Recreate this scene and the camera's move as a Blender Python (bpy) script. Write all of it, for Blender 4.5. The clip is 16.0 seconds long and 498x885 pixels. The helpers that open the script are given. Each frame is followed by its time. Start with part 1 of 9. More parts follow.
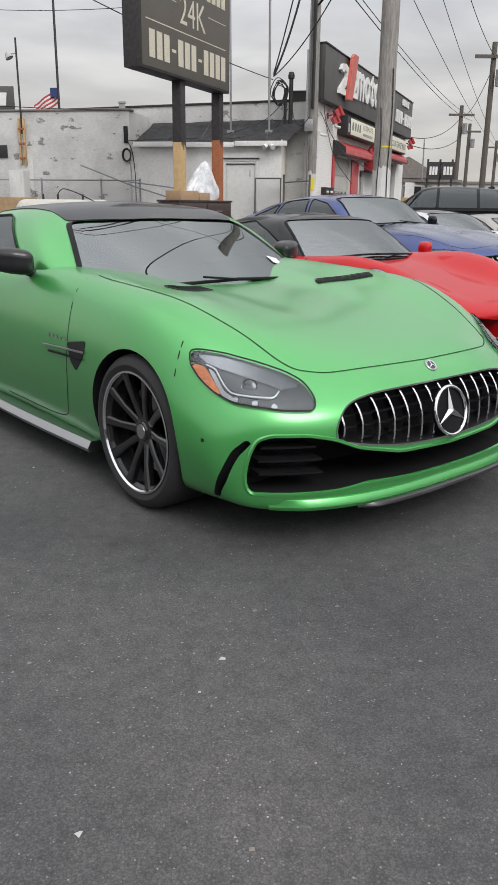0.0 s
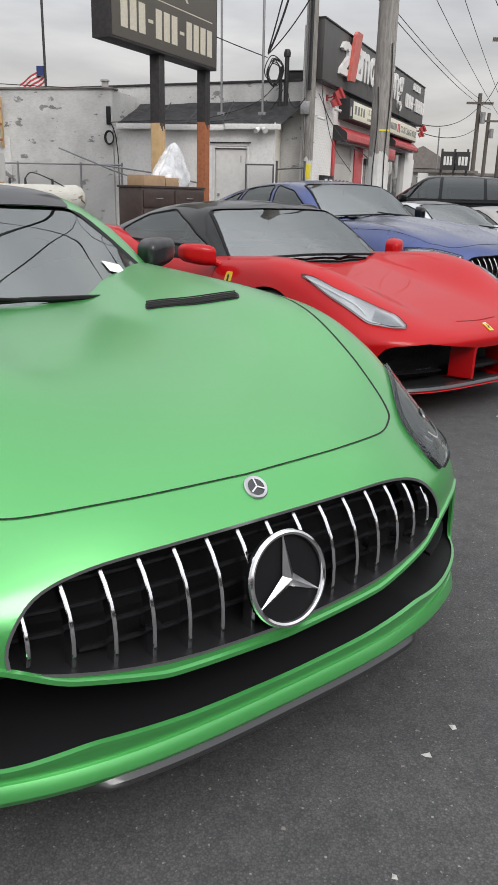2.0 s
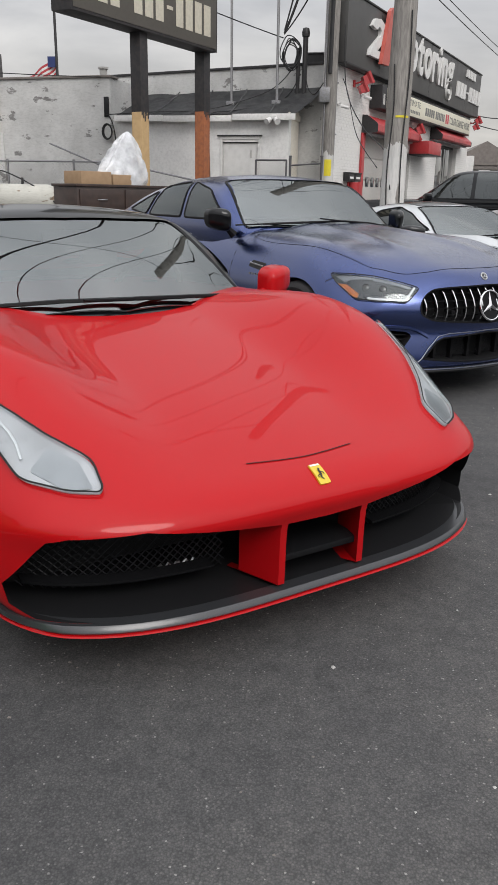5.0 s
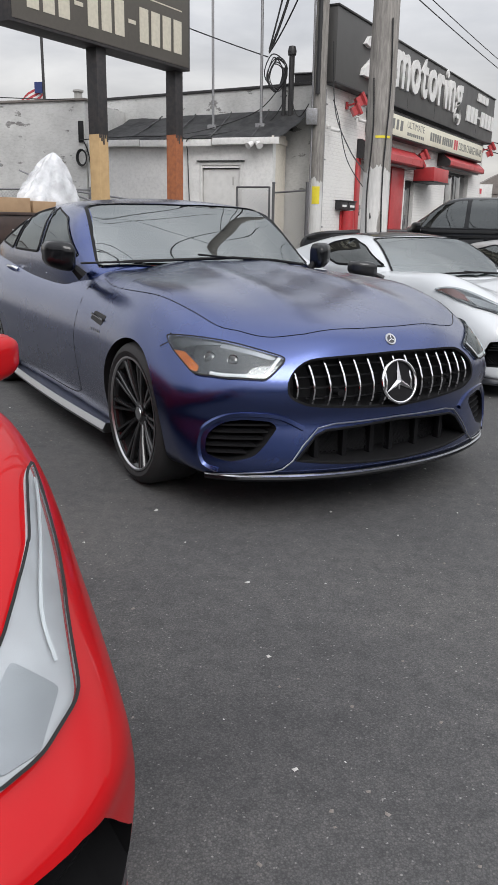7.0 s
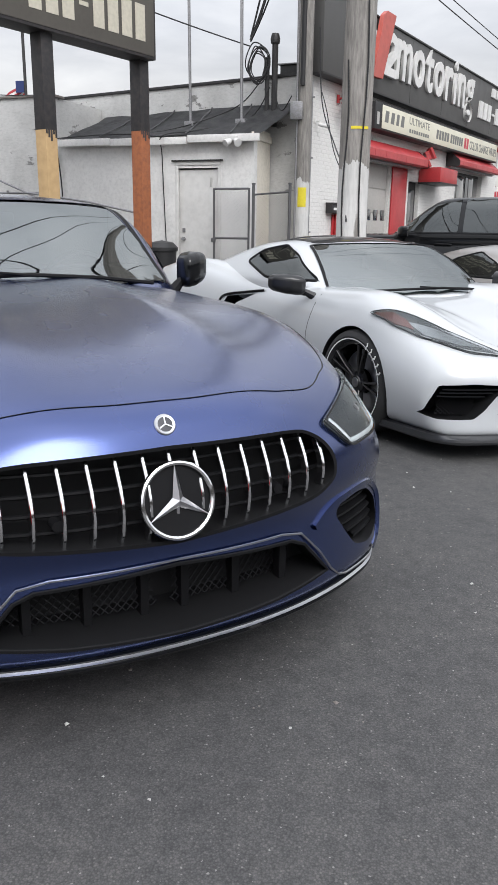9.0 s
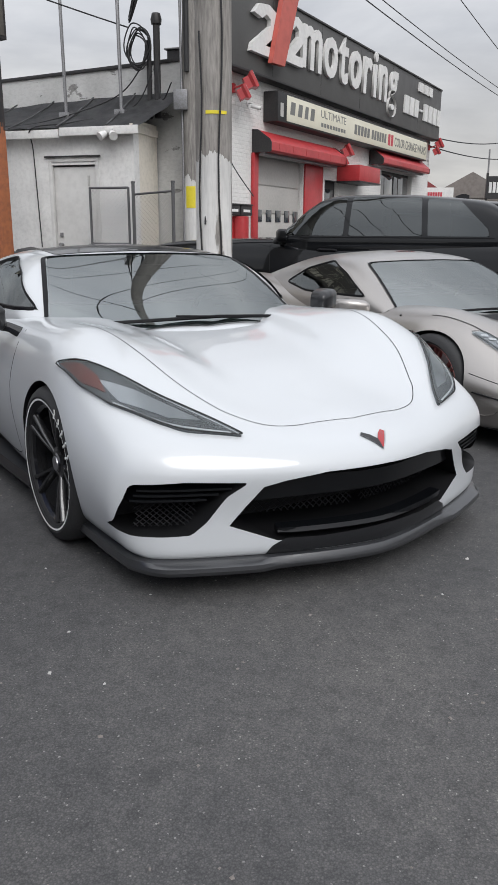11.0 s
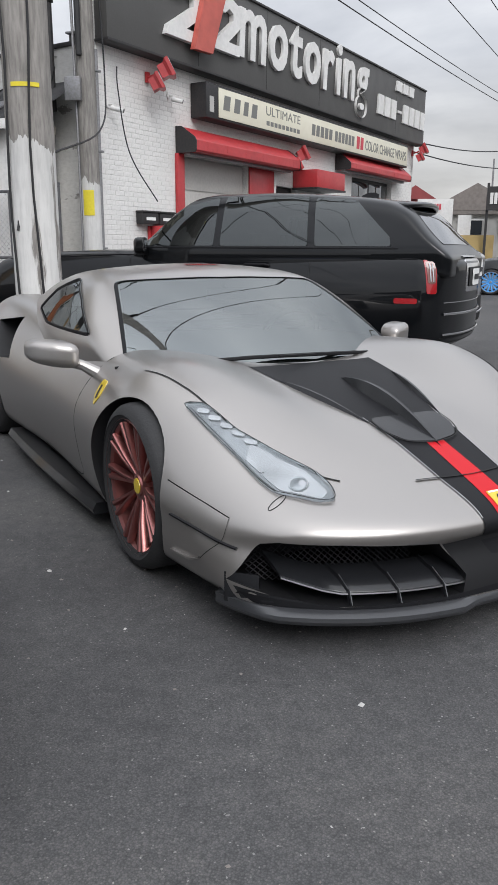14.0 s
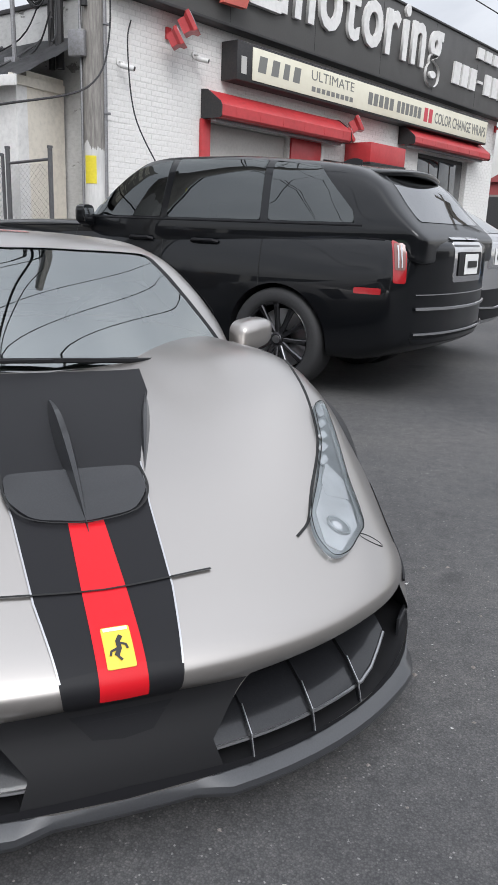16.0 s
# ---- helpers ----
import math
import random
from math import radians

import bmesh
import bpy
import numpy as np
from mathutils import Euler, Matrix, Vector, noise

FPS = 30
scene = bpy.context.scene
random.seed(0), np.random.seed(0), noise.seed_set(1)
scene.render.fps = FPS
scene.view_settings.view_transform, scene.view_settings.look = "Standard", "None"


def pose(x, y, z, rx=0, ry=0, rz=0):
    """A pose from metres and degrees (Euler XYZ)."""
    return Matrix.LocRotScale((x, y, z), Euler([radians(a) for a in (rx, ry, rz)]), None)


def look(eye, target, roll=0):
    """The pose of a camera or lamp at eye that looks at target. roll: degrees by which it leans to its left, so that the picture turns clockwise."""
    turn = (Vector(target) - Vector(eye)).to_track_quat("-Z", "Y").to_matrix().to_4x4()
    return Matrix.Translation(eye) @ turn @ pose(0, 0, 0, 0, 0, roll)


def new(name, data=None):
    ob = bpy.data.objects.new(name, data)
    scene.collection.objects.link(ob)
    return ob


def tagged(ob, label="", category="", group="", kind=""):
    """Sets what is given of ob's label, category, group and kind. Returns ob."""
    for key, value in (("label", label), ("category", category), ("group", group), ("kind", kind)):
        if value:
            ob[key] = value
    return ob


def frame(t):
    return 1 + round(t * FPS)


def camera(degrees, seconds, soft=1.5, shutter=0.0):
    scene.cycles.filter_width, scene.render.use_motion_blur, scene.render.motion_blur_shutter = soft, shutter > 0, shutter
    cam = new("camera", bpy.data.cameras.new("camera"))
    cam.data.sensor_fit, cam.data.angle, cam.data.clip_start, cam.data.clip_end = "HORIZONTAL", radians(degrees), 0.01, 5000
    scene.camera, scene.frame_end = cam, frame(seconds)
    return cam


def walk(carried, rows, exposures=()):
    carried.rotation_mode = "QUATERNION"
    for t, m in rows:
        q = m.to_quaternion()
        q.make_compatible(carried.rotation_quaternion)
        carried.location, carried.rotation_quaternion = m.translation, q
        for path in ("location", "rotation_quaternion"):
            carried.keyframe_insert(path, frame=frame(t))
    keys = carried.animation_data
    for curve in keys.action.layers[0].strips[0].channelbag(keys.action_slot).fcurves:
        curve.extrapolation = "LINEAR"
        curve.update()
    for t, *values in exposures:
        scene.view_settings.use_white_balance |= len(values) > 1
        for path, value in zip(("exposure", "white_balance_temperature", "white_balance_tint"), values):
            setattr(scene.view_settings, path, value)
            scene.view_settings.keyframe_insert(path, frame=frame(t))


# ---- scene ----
cam = camera(36.0, 16.0)
PATH = [
    (0, (0.292, 1.222, 1.266), (0.271, 3.133, 0.677), 0.6),
    (0.5, (0.463, 1.66, 1.235), (0.407, 3.568, 0.637), 0.9),
    (1, (0.547, 2.054, 1.211), (0.46, 3.957, 0.601), 0.8),
    (1.5, (0.767, 2.443, 1.216), (0.693, 4.346, 0.605), 1.4),
    (2, (1.04, 2.811, 1.247), (0.982, 4.714, 0.634), 1.4),
    (2.5, (1.282, 3.251, 1.249), (1.231, 5.155, 0.638), 1.7),
    (3, (1.555, 3.681, 1.259), (1.492, 5.584, 0.646), 2.3),
    (3.2, (1.613, 3.845, 1.264), (1.54, 5.746, 0.646), 2.4),
    (5.3, (2.494, 5.752, 1.282), (2.247, 7.639, 0.667), 0.9),
    (5.5, (2.554, 5.944, 1.27), (2.302, 7.834, 0.664), 0.8),
    (6, (2.776, 6.38, 1.275), (2.519, 8.274, 0.685), 0.9),
    (6.5, (2.997, 6.783, 1.298), (2.726, 8.68, 0.725), 0.9),
    (7, (3.214, 7.233, 1.292), (2.907, 9.131, 0.742), 1.1),
    (7.5, (3.412, 7.666, 1.305), (3.054, 9.558, 0.765), 1.2),
    (8, (3.529, 8.128, 1.303), (3.123, 10.013, 0.773), 0.9),
    (8.5, (3.713, 8.521, 1.294), (3.294, 10.405, 0.768), 0.4),
    (9, (3.874, 8.967, 1.282), (3.499, 10.857, 0.746), 0.8),
    (9.5, (4.15, 9.392, 1.302), (3.827, 11.29, 0.761), 1.2),
    (10, (4.373, 9.808, 1.312), (4.098, 11.717, 0.784), 1.1),
    (10.2, (4.477, 10.032, 1.326), (4.198, 11.935, 0.778), 1.0),
    (12.3, (5.501, 12.0, 1.267), (5.206, 13.922, 0.798), -0.3),
    (12.5, (5.586, 12.152, 1.277), (5.281, 14.073, 0.813), -0.1),
    (13, (5.82, 12.531, 1.312), (5.479, 14.448, 0.854), -0.0),
    (13.5, (6.022, 12.914, 1.277), (5.668, 14.826, 0.81), 0.1),
    (14, (6.3, 13.3, 1.257), (5.944, 15.205, 0.766), 0.3),
    (14.5, (6.522, 13.683, 1.238), (6.168, 15.581, 0.717), 0.6),
    (15, (6.802, 14.044, 1.207), (6.421, 15.932, 0.666), 1.1),
    (15.5, (7.048, 14.394, 1.215), (6.594, 16.264, 0.668), 1.8),
    (16, (7.309, 14.72, 1.219), (6.724, 16.555, 0.679), 2.2),
]
EXPOSURE = [(0, 0.15, 6450, 10), (3, 0.1, 6450, 10), (6, 0.0, 6450, 10), (8, 0.38, 6250, 10), (9, 0.36, 6250, 10), (10, 0.16, 6250, 10), (12.3, -0.04, 6300, 10), (13.2, -0.12, 6250, 10), (14.2, 0.26, 6200, 10), (15, 0.36, 6200, 10), (16, 0.42, 6150, 10)]
walk(cam, [(t, look(eye, target, roll)) for t, eye, target, roll in PATH], EXPOSURE)

# ---- world and light: an overcast afternoon, thin cloud, no hard shadows ----
SUN_EL, SUN_AZ = 42.0, 152.0


def make_world():
    w = bpy.data.worlds.new("overcast_sky")
    scene.world = w
    w.use_nodes = True
    nt = w.node_tree
    nt.nodes.clear()
    out = nt.nodes.new("ShaderNodeOutputWorld")
    bg = nt.nodes.new("ShaderNodeBackground")
    sky = nt.nodes.new("ShaderNodeTexSky")
    sky.sky_type, sky.sun_disc = "NISHITA", False
    sky.sun_elevation, sky.sun_rotation = radians(SUN_EL), radians(SUN_AZ)
    sky.dust_density, sky.air_density = 4.0, 1.0
    # cloud deck: layered noise stretched towards the horizon over the sky
    co = nt.nodes.new("ShaderNodeTexCoord")
    sep = nt.nodes.new("ShaderNodeSeparateXYZ")
    nt.links.new(co.outputs["Generated"], sep.inputs[0])
    zc = nt.nodes.new("ShaderNodeMath"); zc.operation = "MAXIMUM"; zc.inputs[1].default_value = 0.0
    nt.links.new(sep.outputs["Z"], zc.inputs[0])
    za = nt.nodes.new("ShaderNodeMath"); za.operation = "ADD"; za.inputs[1].default_value = 0.13
    nt.links.new(zc.outputs[0], za.inputs[0])
    dx = nt.nodes.new("ShaderNodeMath"); dx.operation = "DIVIDE"
    dy = nt.nodes.new("ShaderNodeMath"); dy.operation = "DIVIDE"
    nt.links.new(sep.outputs["X"], dx.inputs[0]); nt.links.new(za.outputs[0], dx.inputs[1])
    nt.links.new(sep.outputs["Y"], dy.inputs[0]); nt.links.new(za.outputs[0], dy.inputs[1])
    com = nt.nodes.new("ShaderNodeCombineXYZ")
    nt.links.new(dx.outputs[0], com.inputs[0]); nt.links.new(dy.outputs[0], com.inputs[1])
    n1 = nt.nodes.new("ShaderNodeTexNoise")
    n1.inputs["Scale"].default_value, n1.inputs["Detail"].default_value = 1.15, 7.0
    n1.inputs["Roughness"].default_value, n1.inputs["Distortion"].default_value = 0.52, 0.25
    nt.links.new(com.outputs[0], n1.inputs["Vector"])
    ramp = nt.nodes.new("ShaderNodeValToRGB")
    e = ramp.color_ramp.elements
    e[0].position, e[0].color = 0.30, (0.535, 0.545, 0.572, 1)
    e[1].position, e[1].color = 0.70, (0.985, 0.977, 0.972, 1)
    m = ramp.color_ramp.elements.new(0.5); m.color = (0.735, 0.738, 0.755, 1)
    nt.links.new(n1.outputs[0], ramp.inputs[0])
    # a warm, thinner band low over the horizon
    hor = nt.nodes.new("ShaderNodeMapRange")
    hor.inputs["From Min"].default_value, hor.inputs["From Max"].default_value = 0.0, 0.22
    hor.inputs["To Min"].default_value, hor.inputs["To Max"].default_value = 0.55, 0.0
    nt.links.new(zc.outputs[0], hor.inputs[0])
    warm = nt.nodes.new("ShaderNodeMix"); warm.data_type = "RGBA"
    warm.inputs["B"].default_value = (0.98, 0.90, 0.76, 1)
    nt.links.new(hor.outputs[0], warm.inputs["Factor"]); nt.links.new(ramp.outputs[0], warm.inputs["A"])
    # mostly cloud, a little of the clear sky's own gradient
    gain = nt.nodes.new("ShaderNodeMix"); gain.data_type = "RGBA"; gain.blend_type = "MIX"
    gain.inputs["Factor"].default_value = 0.94
    sc = nt.nodes.new("ShaderNodeVectorMath"); sc.operation = "SCALE"; sc.inputs["Scale"].default_value = 6.9
    nt.links.new(warm.outputs["Result"], sc.inputs[0])
    nt.links.new(sky.outputs[0], gain.inputs["A"]); nt.links.new(sc.outputs[0], gain.inputs["B"])
    # an overcast dome is about three times as bright overhead as at the horizon
    cie = nt.nodes.new("ShaderNodeMapRange")
    cie.inputs["From Max"].default_value = 1.0
    cie.inputs["To Min"].default_value, cie.inputs["To Max"].default_value = 0.95, 2.2
    nt.links.new(zc.outputs[0], cie.inputs[0])
    dome = nt.nodes.new("ShaderNodeVectorMath"); dome.operation = "SCALE"
    nt.links.new(gain.outputs["Result"], dome.inputs[0]); nt.links.new(cie.outputs[0], dome.inputs["Scale"])
    # thin cloud glows broadly round the hidden sun
    sd = nt.nodes.new("ShaderNodeVectorMath"); sd.operation = "DOT_PRODUCT"
    sd.inputs[1].default_value = (math.sin(radians(SUN_AZ)) * math.cos(radians(SUN_EL)), math.cos(radians(SUN_AZ)) * math.cos(radians(SUN_EL)), math.sin(radians(SUN_EL)))
    nt.links.new(co.outputs["Generated"], sd.inputs[0])
    glow = nt.nodes.new("ShaderNodeMapRange"); glow.interpolation_type = "SMOOTHSTEP"
    glow.inputs["From Min"].default_value, glow.inputs["From Max"].default_value = -0.35, 1.0
    glow.inputs["To Min"].default_value, glow.inputs["To Max"].default_value = 1.0, 1.5
    nt.links.new(sd.outputs["Value"], glow.inputs[0])
    lit = nt.nodes.new("ShaderNodeVectorMath"); lit.operation = "SCALE"
    nt.links.new(dome.outputs[0], lit.inputs[0]); nt.links.new(glow.outputs[0], lit.inputs["Scale"])
    bg.inputs["Strength"].default_value = 0.1
    nt.links.new(lit.outputs[0], bg.inputs["Color"])
    nt.links.new(bg.outputs[0], out.inputs["Surface"])


make_world()
sun_data = bpy.data.lights.new("sun", "SUN")
sun_data.energy, sun_data.angle, sun_data.color = 1.5, radians(30), (1.0, 0.98, 0.95)
sun = new("sun", sun_data)
sun.matrix_world = look((0, 0, 60), (-math.sin(radians(SUN_AZ)) * 60, -math.cos(radians(SUN_AZ)) * 60, 60 - math.tan(radians(SUN_EL)) * 60))

# ---- materials ----


def mat(name, color, rough=0.5, metal=0.0, coat=0.0, coat_rough=0.03, spec=0.5, noise_scale=0, noise_amt=0.0, bump=0.0, bump_scale=200,
        rough_var=0.0, big=0.0, big_scale=1.5, color2=None, coat_ior=1.5, random=0.0):
    """A surface with fine grain, larger uneven patches and a little relief."""
    m = bpy.data.materials.new(name)
    m.use_nodes = True
    nt = m.node_tree
    b = nt.nodes["Principled BSDF"]
    b.inputs["Base Color"].default_value = (*color, 1)
    b.inputs["Roughness"].default_value = rough
    b.inputs["Metallic"].default_value = metal
    b.inputs["Coat Weight"].default_value = coat
    b.inputs["Coat Roughness"].default_value = coat_rough
    b.inputs["Coat IOR"].default_value = coat_ior
    b.inputs["Specular IOR Level"].default_value = spec
    geo = nt.nodes.new("ShaderNodeTexCoord")
    vec = geo.outputs["Object"]
    base = None
    if noise_scale or big or random:
        mix = nt.nodes.new("ShaderNodeMix"); mix.data_type = "RGBA"
        mix.inputs["A"].default_value = (*color, 1)
        c2 = color2 or tuple(min(1, c * 0.55) for c in color)
        mix.inputs["B"].default_value = (*c2, 1)
        fac = None
        for sc, amt, det in ((noise_scale, noise_amt, 3), (big_scale, big, 5)):
            if not sc or not amt:
                continue
            n = nt.nodes.new("ShaderNodeTexNoise")
            n.inputs["Scale"].default_value, n.inputs["Detail"].default_value = sc, det
            nt.links.new(vec, n.inputs["Vector"])
            r = nt.nodes.new("ShaderNodeMapRange")
            r.inputs["From Min"].default_value, r.inputs["From Max"].default_value = 0.38, 0.68
            r.inputs["To Max"].default_value = amt
            nt.links.new(n.outputs[0], r.inputs[0])
            if fac is None:
                fac = r.outputs[0]
            else:
                a = nt.nodes.new("ShaderNodeMath"); a.operation = "ADD"; a.use_clamp = True
                nt.links.new(fac, a.inputs[0]); nt.links.new(r.outputs[0], a.inputs[1])
                fac = a.outputs[0]
        if random:
            oi = nt.nodes.new("ShaderNodeObjectInfo")
            r = nt.nodes.new("ShaderNodeMath"); r.operation = "MULTIPLY"; r.inputs[1].default_value = random
            nt.links.new(oi.outputs["Random"], r.inputs[0])
            if fac is None:
                fac = r.outputs[0]
            else:
                a = nt.nodes.new("ShaderNodeMath"); a.operation = "ADD"; a.use_clamp = True
                nt.links.new(fac, a.inputs[0]); nt.links.new(r.outputs[0], a.inputs[1])
                fac = a.outputs[0]
        nt.links.new(fac, mix.inputs["Factor"])
        nt.links.new(mix.outputs["Result"], b.inputs["Base Color"])
    if rough_var:
        n = nt.nodes.new("ShaderNodeTexNoise")
        n.inputs["Scale"].default_value, n.inputs["Detail"].default_value = 3.0, 4
        nt.links.new(vec, n.inputs["Vector"])
        r = nt.nodes.new("ShaderNodeMapRange")
        r.inputs["To Min"].default_value, r.inputs["To Max"].default_value = max(0.02, rough - rough_var), min(1, rough + rough_var)
        nt.links.new(n.outputs[0], r.inputs[0]); nt.links.new(r.outputs[0], b.inputs["Roughness"])
    if bump:
        n = nt.nodes.new("ShaderNodeTexNoise")
        n.inputs["Scale"].default_value, n.inputs["Detail"].default_value = bump_scale, 4
        nt.links.new(vec, n.inputs["Vector"])
        bp = nt.nodes.new("ShaderNodeBump")
        bp.inputs["Strength"].default_value, bp.inputs["Distance"].default_value = bump, 0.01
        nt.links.new(n.outputs[0], bp.inputs["Height"]); nt.links.new(bp.outputs[0], b.inputs["Normal"])
    return m


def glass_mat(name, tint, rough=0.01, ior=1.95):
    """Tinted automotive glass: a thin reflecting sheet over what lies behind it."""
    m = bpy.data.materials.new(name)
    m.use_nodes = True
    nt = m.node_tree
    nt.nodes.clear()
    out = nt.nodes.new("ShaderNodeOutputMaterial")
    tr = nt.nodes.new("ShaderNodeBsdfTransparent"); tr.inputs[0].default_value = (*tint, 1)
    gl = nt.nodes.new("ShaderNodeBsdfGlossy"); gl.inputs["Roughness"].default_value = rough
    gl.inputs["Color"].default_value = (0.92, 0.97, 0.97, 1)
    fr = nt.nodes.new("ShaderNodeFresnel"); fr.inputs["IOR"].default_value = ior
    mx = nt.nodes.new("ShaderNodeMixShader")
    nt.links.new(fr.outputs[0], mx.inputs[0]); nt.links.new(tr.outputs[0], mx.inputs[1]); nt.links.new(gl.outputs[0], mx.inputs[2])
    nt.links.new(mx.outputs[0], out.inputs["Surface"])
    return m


M = {}
M["green"] = mat("satin_green_wrap", (0.070, 0.38, 0.09), 0.38, 0.60, 0.85, 0.20, rough_var=0.03, coat_ior=1.7)
M["red"] = mat("gloss_red_paint", (0.40, 0.0035, 0.006), 0.42, 0.0, 0.42, 0.012, 0.1)
M["blue"] = mat("satin_blue_wrap", (0.017, 0.042, 0.175), 0.27, 0.94, 1.0, 0.20, rough_var=0.03, coat_ior=1.7)
M["white"] = mat("gloss_white_paint", (0.50, 0.517, 0.532), 0.35, 0.0, 0.9, 0.03)
M["grey"] = mat("satin_warm_grey_wrap", (0.325, 0.304, 0.285), 0.34, 0.78, 1.0, 0.24, rough_var=0.03, coat_ior=1.7)
M["black_paint"] = mat("gloss_black_paint", (0.004, 0.0045, 0.0055), 0.3, 0.0, 0.62, 0.02, 0.08)
M["silver_paint"] = mat("silver_paint", (0.45, 0.45, 0.46), 0.35, 0.8, 1.0, 0.03)
M["carbon"] = mat("gloss_carbon", (0.010, 0.0105, 0.012), 0.4, 0.0, 0.5, 0.08, 0.25, noise_scale=300, noise_amt=0.4, color2=(0.024, 0.024, 0.027))
M["satin_black"] = mat("satin_black", (0.010, 0.010, 0.0115), 0.5, spec=0.18)
M["plastic"] = mat("black_plastic", (0.008, 0.008, 0.009), 0.5, bump=0.1, bump_scale=600, spec=0.15)
M["dark"] = mat("dark_cavity", (0.011, 0.011, 0.012), 0.5, spec=0.3)
M["lamp_dark"] = mat("smoked_lamp_housing", (0.035, 0.036, 0.040), 0.16, 0.3, 0.6, 0.05)
M["lip_grey"] = mat("satin_carbon_lip", (0.030, 0.031, 0.034), 0.34, 0.0, 0.6, 0.14, noise_scale=260, noise_amt=0.35)
M["interior"] = mat("dark_interior", (0.03, 0.03, 0.032), 0.7, noise_scale=40, noise_amt=0.4)
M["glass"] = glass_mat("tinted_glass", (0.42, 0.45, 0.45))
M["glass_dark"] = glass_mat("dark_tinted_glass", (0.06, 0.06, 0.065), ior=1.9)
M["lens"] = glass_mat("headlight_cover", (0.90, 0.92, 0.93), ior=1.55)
M["chrome"] = mat("chrome", (0.78, 0.78, 0.79), 0.12, 1.0)
M["satin_metal"] = mat("satin_aluminium", (0.5, 0.5, 0.51), 0.3, 1.0)
M["lamp_grey"] = mat("headlight_reflector", (0.46, 0.47, 0.485), 0.28, 0.7, noise_scale=6, noise_amt=0.5, color2=(0.16, 0.16, 0.17))
M["lamp_bowl"] = mat("dark_headlight_bowl", (0.13, 0.135, 0.14), 0.22, 0.5, noise_scale=6, noise_amt=0.6, color2=(0.03, 0.03, 0.032))
M["lamp_light"] = mat("bright_headlight_inner", (0.60, 0.60, 0.615), 0.35, 0.25, noise_scale=7, noise_amt=0.6, color2=(0.30, 0.30, 0.31))
M["lamp_blade"] = mat("polished_lamp_blade", (0.34, 0.345, 0.36), 0.22, 1.0, noise_scale=8, noise_amt=0.4)
M["red_wrap"] = mat("satin_red_stripe", (0.48, 0.006, 0.012), 0.45, 0.0, 0.1, 0.15, 0.2)
M["lamp_white"] = mat("headlight_lens_white", (0.78, 0.79, 0.80), 0.2, 0.1, 0.5)
M["amber"] = mat("amber_reflector", (0.85, 0.24, 0.01), 0.25, 0.0, 0.8, noise_scale=30, noise_amt=0.5, color2=(0.32, 0.05, 0.005))
M["red_lamp"] = mat("red_lamp_plastic", (0.30, 0.006, 0.010), 0.2, 0.0, 0.6)
M["tyre"] = mat("tyre_rubber", (0.02, 0.02, 0.021), 0.75, noise_scale=60, noise_amt=0.3, bump=0.2, bump_scale=90)
M["rim_black"] = mat("gloss_black_rim", (0.012, 0.012, 0.013), 0.25, 0.2, 0.7, 0.05)
M["rim_copper"] = mat("brushed_rose_copper_rim", (0.33, 0.125, 0.115), 0.3, 0.85, 0.4, 0.1)
M["caliper_gold"] = mat("bronze_caliper", (0.36, 0.16, 0.05), 0.4, 0.3)
M["caliper_red"] = mat("red_caliper", (0.5, 0.02, 0.02), 0.4)
M["yellow"] = mat("yellow_enamel", (0.62, 0.45, 0.02), 0.35, 0.0, 0.6)
M["ink"] = mat("black_ink", (0.012, 0.012, 0.012), 0.5)
M["seam"] = mat("panel_gap", (0.006, 0.006, 0.006), 0.8)
M["white_ink"] = mat("white_print", (0.72, 0.72, 0.7), 0.6)
M["rim_grey"] = mat("dark_polished_rim", (0.07, 0.07, 0.075), 0.25, 0.9, 0.5, 0.05)
M["rim_blue"] = mat("bright_blue_rim", (0.10, 0.38, 0.80), 0.35, 0.2, 0.5)
M["black_glass"] = mat("black_glass", (0.012, 0.013, 0.014), 0.03, 0.0, 1.0, 0.01)
M["lamp_dim"] = mat("clear_lamp_plastic", (0.16, 0.05, 0.04), 0.2, 0.0, 0.8)
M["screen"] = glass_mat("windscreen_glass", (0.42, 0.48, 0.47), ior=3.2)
M["lip"] = mat("gloss_black_lip", (0.012, 0.012, 0.013), 0.35, 0.0, 0.6, 0.12, noise_scale=200, noise_amt=0.3)

# ---- building blocks ----
from mathutils.bvhtree import BVHTree


def finish(bm, name, material=None, smooth=35.0):
    me = bpy.data.meshes.new(name)
    bmesh.ops.recalc_face_normals(bm, faces=bm.faces[:])
    bm.to_mesh(me)
    bm.free()
    for m_ in (material if isinstance(material, (list, tuple)) else [material] if material else []):
        me.materials.append(m_)
    if smooth:
        me.shade_smooth()
        me.set_sharp_from_angle(angle=radians(smooth))
    return me


def part(name, bm, material, parent=None, label="", smooth=35.0):
    """Links a bmesh as one mesh object under a thing or a part."""
    ob = new(name, finish(bm, name, material, smooth))
    if parent is not None:
        ob.parent = parent
    if label:
        ob["label"] = label
    return ob


def empty(name, m=None):
    ob = new(name)
    ob.empty_display_size = 0.2
    if m is not None:
        ob.matrix_world = m
    return ob


